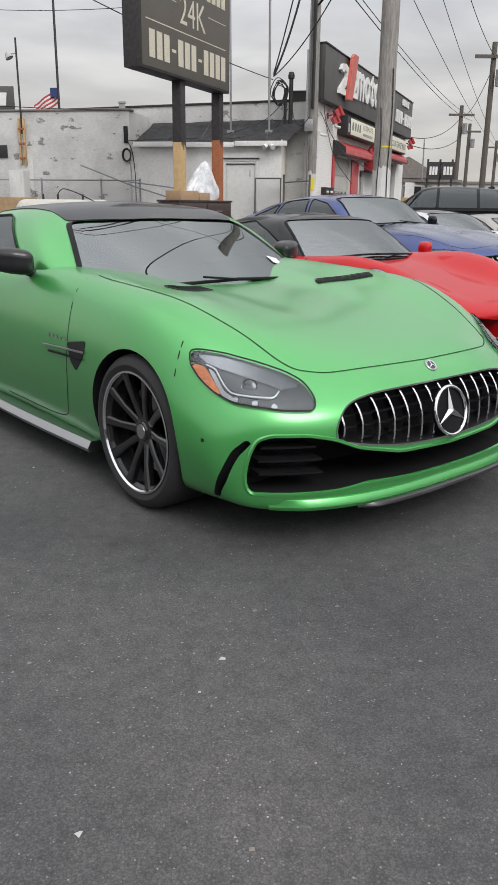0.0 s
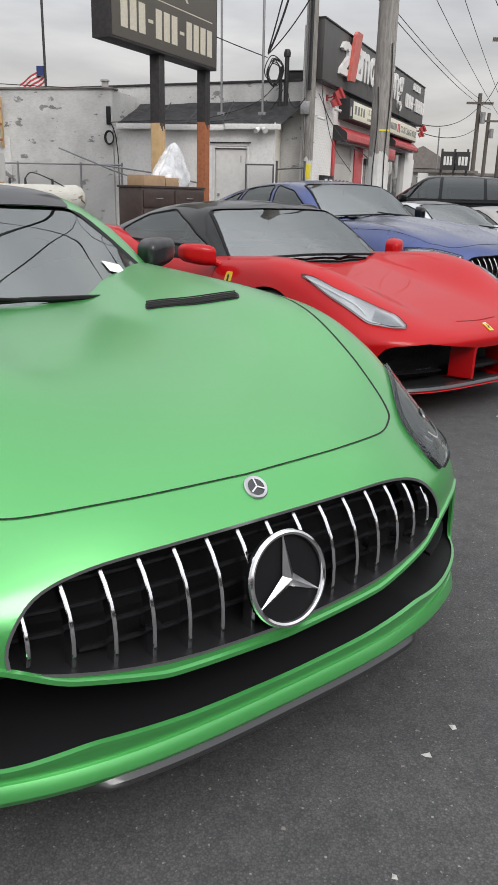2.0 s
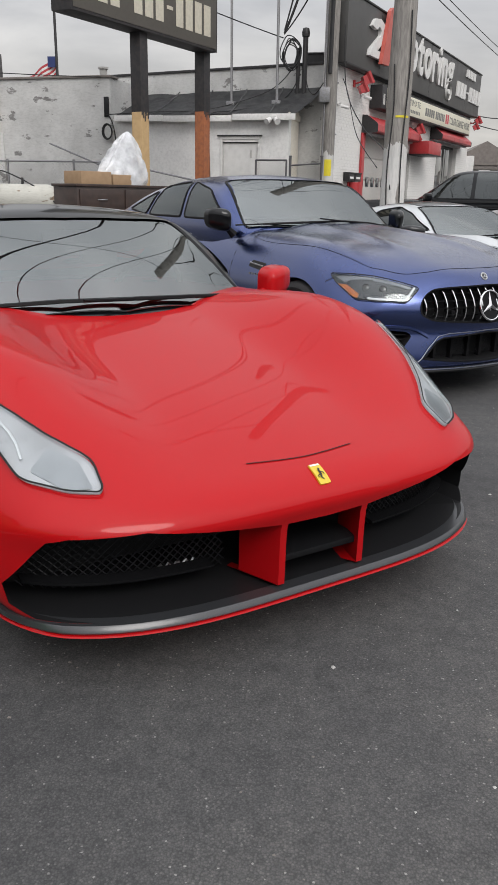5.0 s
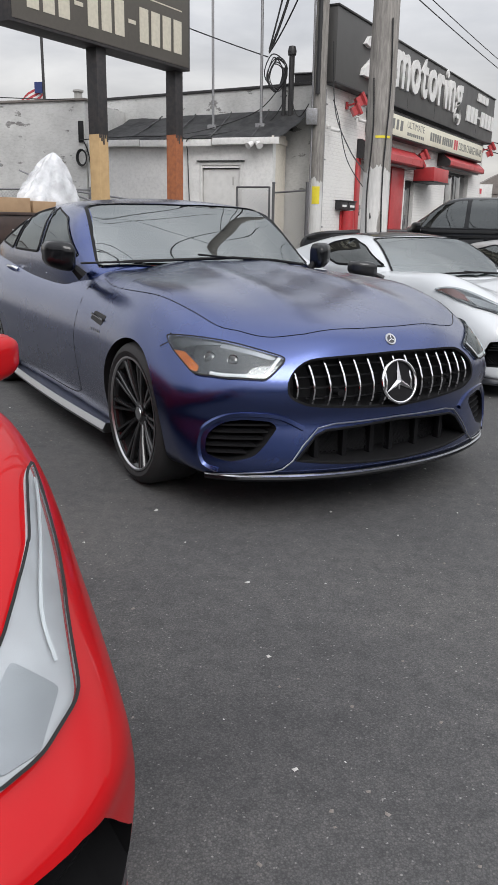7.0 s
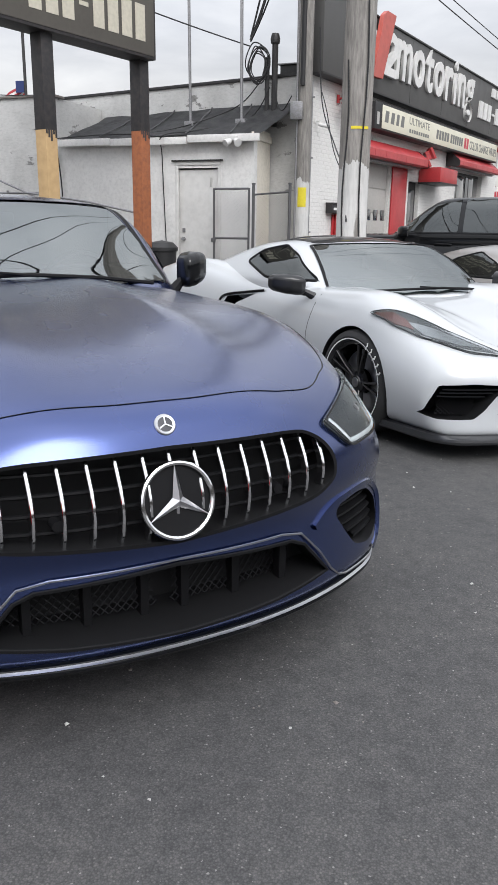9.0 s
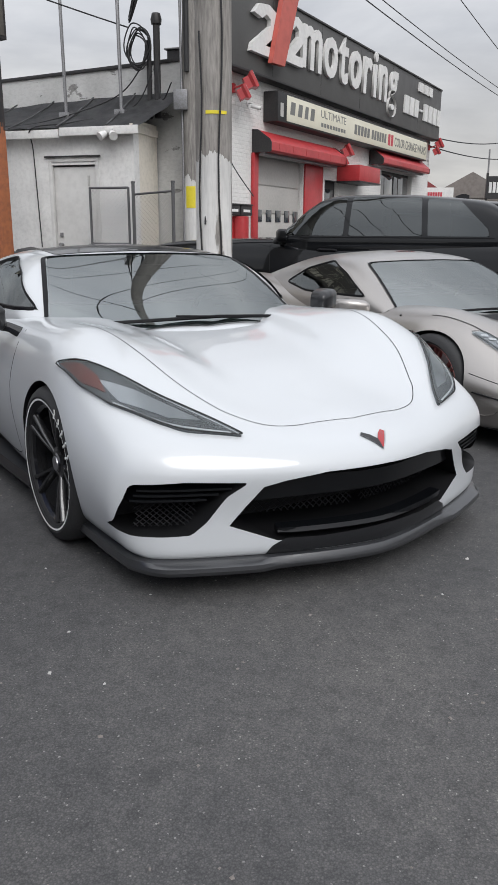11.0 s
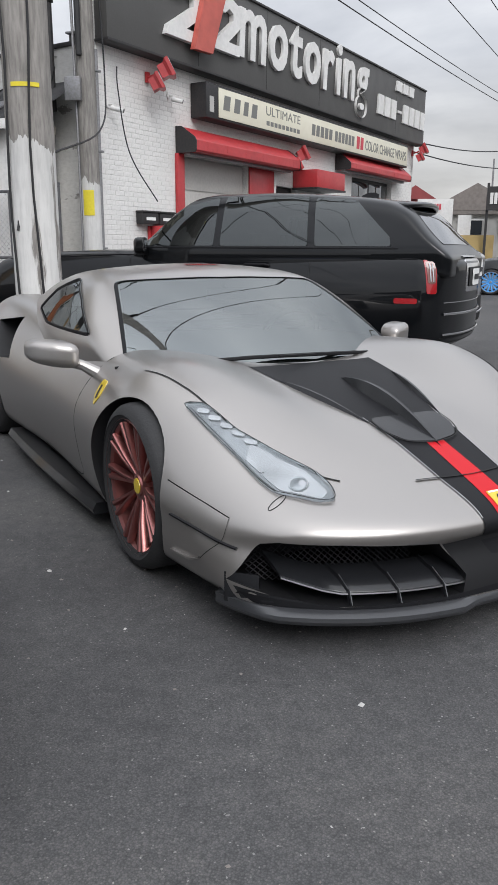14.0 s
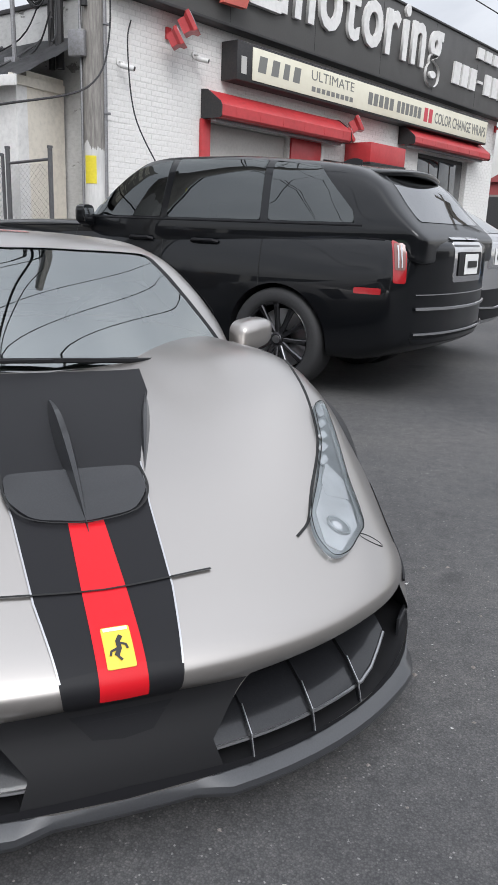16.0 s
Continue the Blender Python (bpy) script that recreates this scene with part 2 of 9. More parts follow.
def add_box(bm, x0, x1, y0, y1, z0, z1, bevel=0.0, m=None):
    t = bmesh.new()
    bmesh.ops.create_cube(t, size=1.0)
    for v in t.verts:
        v.co = Vector(((x0 + x1) / 2 + v.co.x * (x1 - x0), (y0 + y1) / 2 + v.co.y * (y1 - y0), (z0 + z1) / 2 + v.co.z * (z1 - z0)))
    if bevel:
        bmesh.ops.bevel(t, geom=t.edges[:], offset=bevel, segments=2, affect="EDGES", profile=0.6)
    join(bm, t, m)
    return bm


def join(bm, t, m=None):
    if m is not None:
        bmesh.ops.transform(t, matrix=m, verts=t.verts[:])
    me = bpy.data.meshes.new("tmp")
    t.to_mesh(me)
    t.free()
    bm.from_mesh(me)
    bpy.data.meshes.remove(me)


def add_cyl(bm, p, q, r0, r1=None, seg=16, caps=True):
    p, q = Vector(p), Vector(q)
    d = q - p
    t = bmesh.new()
    bmesh.ops.create_cone(t, cap_ends=caps, segments=seg, radius1=r0, radius2=r0 if r1 is None else r1, depth=d.length)
    join(bm, t, Matrix.Translation((p + q) / 2) @ d.to_track_quat("Z", "Y").to_matrix().to_4x4())
    return bm


def add_tube(bm, pts, r, seg=8, closed=False):
    """A round bar along points."""
    pts = [Vector(p) for p in pts]
    n = len(pts)
    rings = []
    up0 = None
    for i, p in enumerate(pts):
        a = pts[(i - 1) % n] if closed or i else pts[i]
        b = pts[(i + 1) % n] if closed or i < n - 1 else pts[i]
        d = (b - a).normalized()
        if up0 is None:
            up0 = d.orthogonal().normalized()
        up0 = (up0 - d * up0.dot(d)).normalized()
        s = d.cross(up0)
        rr = r[i] if isinstance(r, (list, tuple)) else r
        rings.append([bm.verts.new(p + (up0 * math.cos(k * 2 * math.pi / seg) + s * math.sin(k * 2 * math.pi / seg)) * rr) for k in range(seg)])
    for i in range(n if closed else n - 1):
        A, B = rings[i], rings[(i + 1) % n]
        for k in range(seg):
            bm.faces.new((A[k], A[(k + 1) % seg], B[(k + 1) % seg], B[k]))
    if not closed:
        bm.faces.new(rings[0][::-1])
        bm.faces.new(rings[-1])
    return bm


def lathe(bm, prof, axis_m, seg=48, closed=False):
    """Turns (radius, height) points round the local z axis."""
    rings = []
    for r, h in prof:
        rings.append([bm.verts.new(axis_m @ Vector((r * math.cos(2 * math.pi * k / seg), r * math.sin(2 * math.pi * k / seg), h))) for k in range(seg)])
    for i in range(len(prof) if closed else len(prof) - 1):
        A, B = rings[i], rings[(i + 1) % len(prof)]
        for k in range(seg):
            bm.faces.new((A[k], A[(k + 1) % seg], B[(k + 1) % seg], B[k]))
    return bm


def curve(points):
    """A smooth monotone curve through (x, value) points, as a function of x."""
    xs = np.array([p[0] for p in points], float)
    ys = np.array([p[1] for p in points], float)
    order = np.argsort(xs)
    xs, ys = xs[order], ys[order]
    h, d = np.diff(xs), np.diff(ys) / np.diff(xs)
    m = np.zeros(len(xs))
    m[0], m[-1] = d[0], d[-1]
    for i in range(1, len(xs) - 1):
        if d[i - 1] * d[i] > 0:
            w1, w2 = 2 * h[i] + h[i - 1], h[i] + 2 * h[i - 1]
            m[i] = (w1 + w2) / (w1 / d[i - 1] + w2 / d[i])

    def f(x):
        x = min(max(x, xs[0]), xs[-1])
        i = int(min(max(np.searchsorted(xs, x) - 1, 0), len(xs) - 2))
        t = (x - xs[i]) / h[i]
        return float((2 * t**3 - 3 * t**2 + 1) * ys[i] + (t**3 - 2 * t**2 + t) * h[i] * m[i] + (-2 * t**3 + 3 * t**2) * ys[i + 1] + (t**3 - t**2) * h[i] * m[i + 1])

    return f


def smooth01(t):
    t = min(max(t, 0.0), 1.0)
    return t * t * (3 - 2 * t)


def rounded(points, r=0.02, n=4):
    """A polygon with its corners rounded."""
    out = []
    k = len(points)
    for i in range(k):
        a, b, c = (Vector(points[(i + j) % k]) for j in (-1, 0, 1))
        u, v = (a - b), (c - b)
        rr = min(r, u.length * 0.45, v.length * 0.45)
        p, q = b + u.normalized() * rr, b + v.normalized() * rr
        for s in range(n + 1):
            t = s / n
            out.append(((1 - t) ** 2) * p + 2 * t * (1 - t) * b + t * t * q)
    return [tuple(p) for p in out]


def boolean(ob, cutters, mode="DIFFERENCE"):
    """Cuts real openings; the walls of a cut keep the cutter's material."""
    for c in cutters:
        c.parent = ob.parent
        md = ob.modifiers.new("cut", "BOOLEAN")
        md.operation, md.solver, md.object = mode, "EXACT", c
        md.material_mode = "TRANSFER"
    bpy.context.view_layer.update()
    dg = bpy.context.evaluated_depsgraph_get()
    me = bpy.data.meshes.new_from_object(ob.evaluated_get(dg), depsgraph=dg)
    ob.modifiers.clear()
    old = ob.data
    me.name = old.name
    ob.data = me
    bpy.data.meshes.remove(old)
    me.shade_smooth()
    me.set_sharp_from_angle(angle=radians(32))
    for c in cutters:
        d = c.data
        bpy.data.objects.remove(c)
        bpy.data.meshes.remove(d)


def prism(poly, axis, a, b, material):
    """A closed prism with a polygon in the plane across axis, from a to b along it."""
    bm = bmesh.new()
    at = {"x": lambda p, h: (h, p[0], p[1]), "y": lambda p, h: (p[0], h, p[1]), "z": lambda p, h: (p[0], p[1], h)}[axis]
    lo = [bm.verts.new(at(p, a)) for p in poly]
    hi = [bm.verts.new(at(p, b)) for p in poly]
    bm.faces.new(lo)
    bm.faces.new(hi)
    n = len(poly)
    for i in range(n):
        bm.faces.new((lo[i], lo[(i + 1) % n], hi[(i + 1) % n], hi[i]))
    return new("cutter", finish(bm, "cutter", material, 0))


def cube_grid(nx, ny, nz, fx=None):
    """A closed box of quads with corners at -1 and 1; returns the bmesh."""
    bm = bmesh.new()
    idx = {}
    ax = [fx(i / nx) * 2 - 1 if fx else i / nx * 2 - 1 for i in range(nx + 1)]

    def v(i, j, k):
        if (i, j, k) not in idx:
            idx[i, j, k] = bm.verts.new((ax[i], j / ny * 2 - 1, k / nz * 2 - 1))
        return idx[i, j, k]

    for i in range(nx):
        for j in range(ny):
            for k in (0, nz):
                bm.faces.new((v(i, j, k), v(i + 1, j, k), v(i + 1, j + 1, k), v(i, j + 1, k)))
    for i in range(nx):
        for k in range(nz):
            for j in (0, ny):
                bm.faces.new((v(i, j, k), v(i + 1, j, k), v(i + 1, j, k + 1), v(i, j, k + 1)))
    for j in range(ny):
        for k in range(nz):
            for i in (0, nx):
                bm.faces.new((v(i, j, k), v(i, j + 1, k), v(i, j + 1, k + 1), v(i, j, k + 1)))
    return bm


def round_cube(bm, rx, ry, rz):
    """Rounds the edges of the unit box, by a radius for each axis."""
    for v in bm.verts:
        p = [v.co.x, v.co.y, v.co.z]
        r = (rx, ry, rz)
        q = [min(max(p[i], -1 + r[i]), 1 - r[i]) for i in range(3)]
        d = [(p[i] - q[i]) / r[i] for i in range(3)]
        n = math.sqrt(sum(c * c for c in d))
        if n > 1e-9:
            big = max(abs(c) for c in d)
            d = [c * big / n for c in d]
        v.co = Vector([q[i] + d[i] * r[i] for i in range(3)])


class Skin:
    """A surface that lines, panes and lamps are laid upon."""

    def __init__(self, *objects):
        vs, fs = [], []
        for ob in objects:
            o = len(vs)
            vs += [v.co.copy() for v in ob.data.vertices]
            fs += [[o + i for i in p.vertices] for p in ob.data.polygons]
        self.tree = BVHTree.FromPolygons(vs, fs)

    def drop(self, p, d, lift):
        hit, n, i, dist = self.tree.ray_cast(Vector(p) - Vector(d) * 8.0, Vector(d))
        if hit is None:
            near = self.tree.find_nearest(Vector(p))
            hit, n = near[0], near[1]
        if n.dot(Vector(d)) > 0:
            n = -n
        return hit + n * lift


def view(direction):
    """The plane across a direction: the functions from plane to space. x: (y, z); y: (x, z); z: (x, y)."""
    if not isinstance(direction, str):
        d = Vector(direction).normalized()
        e1 = d.cross(Vector((0, 0, 1))).normalized()
        e2 = e1.cross(d)
        return d, lambda p: e1 * p[0] + e2 * p[1]
    d = {"front": (-1, 0, 0), "right": (0, 1, 0), "left": (0, -1, 0), "top": (0, 0, -1)}[direction]
    at = {"front": lambda p: (0, p[0], p[1]), "right": lambda p: (p[0], 0, p[1]), "left": lambda p: (p[0], 0, p[1]), "top": lambda p: (p[0], p[1], 0.6)}[direction]
    return Vector(d), at


def patch(name, poly, direction, skin, material, parent, lift=0.004, thick=0.006, step=0.05, label="", even=0):
    """A thin shaped panel laid on the skin, with its rim turned down to it."""
    d, at = view(direction)
    bm = bmesh.new()
    dense = []
    k = len(poly)
    for i in range(k):
        a, b = Vector(poly[i]), Vector(poly[(i + 1) % k])
        n = max(1, int((b - a).length / step))
        dense += [a + (b - a) * (s / n) for s in range(n)]
    face = bm.faces.new([bm.verts.new((p[0], p[1], 0)) for p in dense])
    xs, ys = [p[0] for p in dense], [p[1] for p in dense]
    for axis, lo, hi in ((0, min(xs), max(xs)), (1, min(ys), max(ys))):
        n = int((hi - lo) / step)
        for s in range(1, n + 1):
            no = Vector((1, 0, 0)) if axis == 0 else Vector((0, 1, 0))
            bmesh.ops.bisect_plane(bm, geom=bm.verts[:] + bm.edges[:] + bm.faces[:], plane_co=no * (lo + (hi - lo) * s / (n + 1)), plane_no=no)
    rim = [e for e in bm.edges if e.is_boundary]
    rim_v = {v for e in rim for v in e.verts}
    for v in bm.verts:
        v.co = skin.drop(at(v.co), d, lift)
    inner_v = [v for v in bm.verts if v not in rim_v]
    for _ in range(even):
        bmesh.ops.smooth_vert(bm, verts=inner_v, factor=0.5, use_axis_x=True, use_axis_y=True, use_axis_z=True)
    if thick:
        ext = bmesh.ops.extrude_edge_only(bm, edges=rim)
        for v in ext["geom"]:
            if isinstance(v, bmesh.types.BMVert):
                v.co = v.co + d * thick
    return part(name, bm, material, parent, label, 40)


def line(name, pts, direction, skin, material, parent, width=0.006, lift=0.0015, step=0.03, closed=False, thick=0.0):
    """A narrow strip laid on the skin along points of a plane."""
    d, at = view(direction)
    P = []
    pts = [Vector(p) for p in pts]
    for i in range(len(pts) - (0 if closed else 1)):
        a, b = pts[i], pts[(i + 1) % len(pts)]
        n = max(1, int((b - a).length / step))
        P += [a + (b - a) * (s / n) for s in range(n)]
    if not closed:
        P.append(pts[-1])
    Q = [skin.drop(at(p), d, lift) for p in P]
    bm = bmesh.new()
    rows = []
    n = len(Q)
    for i, q in enumerate(Q):
        a = Q[(i - 1) % n] if closed or i else q
        b = Q[(i + 1) % n] if closed or i < n - 1 else q
        t = (b - a)
        s = t.cross(d).normalized() * width / 2
        up = -d * thick
        if thick:
            rows.append([bm.verts.new(q + s), bm.verts.new(q + s * 0.6 + up), bm.verts.new(q - s * 0.6 + up), bm.verts.new(q - s)])
        else:
            rows.append([bm.verts.new(q + s), bm.verts.new(q - s)])
    for i in range(n if closed else n - 1):
        A, B = rows[i], rows[(i + 1) % n]
        for k in range(len(A) - 1):
            bm.faces.new((A[k], A[k + 1], B[k + 1], B[k]))
    return part(name, bm, material, parent)


def spline(pts, n=6, closed=False):
    """Points along a Catmull-Rom curve through pts."""
    P = [Vector(p) for p in pts]
    out = []
    k = len(P)
    for i in range(k if closed else k - 1):
        p0 = P[(i - 1) % k] if closed or i else P[0]
        p1, p2 = P[i], P[(i + 1) % k]
        p3 = P[(i + 2) % k] if closed or i < k - 2 else P[-1]
        for s in range(n):
            t = s / n
            out.append(tuple(0.5 * ((2 * p1) + (p2 - p0) * t + (2 * p0 - 5 * p1 + 4 * p2 - p3) * t * t + (3 * p1 - p0 - 3 * p2 + p3) * t**3)))
    if not closed:
        out.append(tuple(P[-1]))
    return out


def flat(points, d):
    """Places in space as points of the plane across d."""
    d = Vector(d).normalized()
    e1 = d.cross(Vector((0, 0, 1))).normalized()
    e2 = e1.cross(d)
    return [(Vector(p).dot(e1), Vector(p).dot(e2)) for p in points]


def relax(bm, n):
    """Evens out the curvature of a pressed sheet."""
    for _ in range(n):
        bmesh.ops.smooth_vert(bm, verts=bm.verts[:], factor=0.5, use_axis_x=True, use_axis_y=True, use_axis_z=True)


def shell(s):
    """The painted lower body: a box shaped by its long curves."""
    top, sho, wid, bot = curve(s["top"]), curve(s["sho"]), curve(s["wid"]), curve(s["bot"])
    setb = curve(s["setback"])
    xf, xr, wmax = s["xf"], s["xr"], max(p[1] for p in s["wid"])
    kb, ks, tw = s.get("kb", 0.93), s.get("ks", 0.80), s.get("tw", 0.5)
    u0, u1 = s.get("crest", (0.30, 0.86))
    hood = s.get("hood", lambda x, y: 0.0)
    bm = cube_grid(110, 52, 26, lambda t: 1 - (1 - t) ** 1.35)
    round_cube(bm, 0.035, s.get("ry", 0.13), s.get("rz", 0.20))
    for v in bm.verts:
        a, b, c = v.co
        x0 = xr + (xf - xr) * (a + 1) / 2
        t, u = (c + 1) / 2, abs(b)
        w = wid(x0)
        k = kb + (1 - kb) * math.sin(math.pi / 2 * min(1, t / tw)) if t < tw else 1 - (1 - ks) * ((t - tw) / (1 - tw)) ** 2
        y = b * w * k
        g = smooth01((u - u0) / (u1 - u0))
        zt = top(x0) + (sho(x0) - top(x0)) * g + hood(x0, y) * (1 - smooth01((u - 0.75) / 0.2))
        zb = bot(x0)
        z = zb + t * (zt - zb)
        B = smooth01((x0 - s.get("xb", -0.5)) / (xf - s.get("xb", -0.5)))
        R = smooth01((xr + 0.9 - x0) / 0.9)
        sweep = s["sweep"] * (abs(y) / wmax) ** s.get("p", 2.4)
        x = x0 - B * (sweep + setb(z)) + R * s.get("rsweep", 0.3) * (abs(y) / wmax) ** 2.5
        v.co = (x, y, z)
    relax(bm, s.get("soft", 5))
    return bm


def greenhouse(s):
    """The cabin: windscreen, roof and pillars as one closed form."""
    roof, hw = curve(s["roof"]), curve(s["cab_w"])
    x1, x0_ = s["cab_x"]
    bm = cube_grid(110, 44, 18)
    round_cube(bm, 0.02, s.get("cry", 0.2), s.get("crz", 0.35))
    for v in bm.verts:
        a, b, c = v.co
        x = x0_ + (x1 - x0_) * (a + 1) / 2
        t = (c + 1) / 2
        zb = s["belt"] - 0.22
        zt = roof(x) - s.get("crown", 0.05) * b * b * min(1.0, 4 * max(0, (roof(x) - s["belt"])) + 0.3)
        z = zb + t * (zt - zb)
        f = min(1, max(0, (z - s["belt"]) / (s["height"] - s["belt"])))
        y = b * hw(x) * (1 - (1 - s["taper"]) * f**1.2)
        bow = s.get("bow", 0.22) * (abs(y) / 0.8) ** 2.2 * smooth01((x - s["bow_x"]) / (x1 - s["bow_x"]))
        v.co = (x - bow, y, z)
    relax(bm, 4)
    return bm


def wheel(r, w, rim_r, style, rim_mat, parent, m, name="wheel", lip=None, caliper=None, steer=0.0, letters=False):
    """Tyre, rim, spokes, hub, disc and caliper; the outside faces local +z."""
    g = empty(name)
    g.parent = parent
    g.matrix_local = m
    I = Matrix.Identity(4)
    bm = bmesh.new()
    h = w / 2
    lathe(bm, [(rim_r - 0.008, h - 0.012), (rim_r + 0.006, h - 0.003), (rim_r + 0.02, h + 0.003), (r - 0.045, h + 0.006), (r - 0.02, h - 0.004), (r - 0.006, h - 0.022), (r, h - 0.045),
               (r, -h + 0.045), (r - 0.006, -h + 0.022), (r - 0.02, -h + 0.004), (rim_r + 0.02, -h), (rim_r - 0.008, -h + 0.01)], I, 64, True)
    ty = part("tyre", bm, M["tyre"], g)
    if letters:
        for a0 in (0.35,):
            bm = bmesh.new()
            for j in range(5):
                aa = a0 + j * 0.17
                for e in range(2):
                    t = bmesh.new()
                    bmesh.ops.create_cube(t, size=1.0)
                    bmesh.ops.scale(t, vec=(0.022, 0.009, 0.003), verts=t.verts[:])
                    join(bm, t, Matrix.Rotation(aa, 4, "Z") @ Matrix.Translation((rim_r + 0.018 + 0.022 * e, 0, h + 0.006)) @ Matrix.Rotation(0.5 * e, 4, "Z"))
            part("tyre_lettering", bm, M["white_ink"], ty)
        bm = bmesh.new()
        lathe(bm, [(rim_r + 0.012, h + 0.0045), (rim_r + 0.020, h + 0.0055)], I, 64)
        part("white_ring", bm, M["white_ink"], ty)
    bm = bmesh.new()
    lathe(bm, [(rim_r, h - 0.004), (rim_r + 0.004, h - 0.008), (rim_r - 0.004, h - 0.016), (rim_r - 0.022, h - 0.03), (rim_r - 0.03, -h + 0.02), (rim_r - 0.002, -h + 0.004)], I, 64)
    rim = part("rim", bm, rim_mat, g)
    if lip:
        bm = bmesh.new()
        lathe(bm, [(rim_r + 0.003, h - 0.003), (rim_r + 0.0045, h + 0.001), (rim_r - 0.004, h + 0.002), (rim_r - 0.010, h - 0.006)], I, 64)
        part("rim_edge", bm, lip, rim)
    n, kind = style
    for i in range(n):
        bm = bmesh.new()
        a = 2 * math.pi * i / n
        for off in ((0,) if kind != "twin" else (-0.07, 0.07) if n > 7 else (-0.11, 0.11)):
            wd = 0.021 if kind == "twin" else 0.034 if kind == "five" else 0.042
            spread = off * 1.25
            p0 = Vector((0.045 * math.cos(a), 0.045 * math.sin(a), h - 0.055))
            p1 = Vector(((rim_r - 0.012) * math.cos(a + spread), (rim_r - 0.012) * math.sin(a + spread), h - 0.014))
            mid = (p0 + p1) / 2 + Vector((0, 0, 0.004))
            ring = []
            for q, ww, th in ((p0, wd * 0.9, 0.03), (mid, wd * 0.75, 0.028), (p1, wd * 1.15, 0.02)):
                d = (p1 - p0).normalized()
                sd = d.cross(Vector((0, 0, 1))).normalized() * ww / 2
                ring.append([bm.verts.new(q + sd * 0.6 + Vector((0, 0, 0.006))), bm.verts.new(q + sd), bm.verts.new(q + sd - Vector((0, 0, th))), bm.verts.new(q - sd - Vector((0, 0, th))), bm.verts.new(q - sd), bm.verts.new(q - sd * 0.6 + Vector((0, 0, 0.006)))])
            for A, B in zip(ring, ring[1:]):
                for k in range(6):
                    bm.faces.new((A[k], A[(k + 1) % 6], B[(k + 1) % 6], B[k]))
        part("spoke", bm, rim_mat, rim)
    bm = bmesh.new()
    lathe(bm, [(0.075, h - 0.085), (0.07, h - 0.05), (0.045, h - 0.045), (0.04, h - 0.038), (0.0001, h - 0.036)], I, 32)
    hub = part("hub", bm, rim_mat, rim)
    bm = bmesh.new()
    lathe(bm, [(0.033, h - 0.040), (0.031, h - 0.034), (0.0001, h - 0.033)], I, 24)
    part("hub_cap", bm, M["yellow"] if name == "wheel_y" else M["satin_metal"], hub)
    bm = bmesh.new()
    dr = rim_r - 0.06
    lathe(bm, [(0.08, -0.01), (dr, -0.01), (dr, 0.012), (0.08, 0.012)], I, 48, True)
    part("brake_disc", bm, M["satin_metal"], g)
    if caliper:
        bm = bmesh.new()
        lo = [(dr - 0.07, -0.03), (dr + 0.012, -0.03), (dr + 0.012, 0.035), (dr - 0.07, 0.035)]
        rows = []
        for k in range(9):
            aa = radians(steer) + 0.35 + k * 0.1
            rows.append([bm.verts.new((q[0] * math.cos(aa), q[0] * math.sin(aa), q[1])) for q in lo])
        for A, B in zip(rows, rows[1:]):
            for k in range(4):
                bm.faces.new((A[k], A[(k + 1) % 4], B[(k + 1) % 4], B[k]))
        bm.faces.new(rows[0]); bm.faces.new(rows[-1])
        part("brake_caliper", bm, caliper, g)
    g.name = "wheel"
    return g


def side_mirror(car, at, side, shell_mat, stalk_mat, size=(0.10, 0.13, 0.075), arm=(0.12, 0.20, 0.105)):
    """A wing mirror on an arm; side is 1 on the left, -1 on the right."""
    t = cube_grid(10, 12, 8)
    round_cube(t, 0.7, 0.5, 0.6)
    for v in t.verts:
        a, b, c = v.co
        v.co = (a * size[0] * (1 - 0.35 * max(0, b * side)) - (0.02 if a < 0 else 0), b * size[1], c * size[2] * (1 - 0.22 * max(0, b * side)) + 0.012 * b * side)
    for v in t.verts:
        if v.co.x < -size[0] * 0.55:
            v.co.x = -size[0] * 0.55
        v.co.x -= 0.38 * side * v.co.y
    bmesh.ops.translate(t, verts=t.verts[:], vec=at)
    mir = part("mirror", t, shell_mat, car)
    bm = bmesh.new()
    add_box(bm, -size[0] * 0.59, -size[0] * 0.552, -size[1] * 0.8, size[1] * 0.8, -size[2] * 0.62, size[2] * 0.66, 0.002)
    for v in bm.verts:
        v.co = Vector((v.co.x - 0.38 * side * v.co.y, v.co.y, v.co.z)) + Vector(at)
    part("mirror_glass", bm, M["chrome"], mir)
    bm = bmesh.new()
    root = Vector((at[0] + arm[0], at[1] - side * arm[1], at[2] - arm[2]))
    tip = Vector((at[0] + 0.01, at[1] - side * size[1] * 0.45, at[2] - size[2] * 0.55))
    add_tube(bm, [root, (root + tip) / 2 + Vector((0, 0, 0.012)), tip], [0.034, 0.024, 0.028], 10)
    part("mirror_arm", bm, stalk_mat, mir)
    return mir


def wiper(car, skin, pts, name="wiper"):
    bm = bmesh.new()
    P = [skin.drop((p[0], p[1], 0.9), Vector((0, 0, -1)), 0.022) for p in pts]
    add_tube(bm, P, 0.009, 6)
    w = part(name, bm, M["plastic"], car)
    bm = bmesh.new()
    mid, end = P[len(P) // 2], P[-1]
    d = (end - P[0]).normalized() * 0.28
    add_tube(bm, [end - d * 1.2, end + d * 0.9], 0.006, 6)
    part("wiper_blade", bm, M["plastic"], w)
    return w


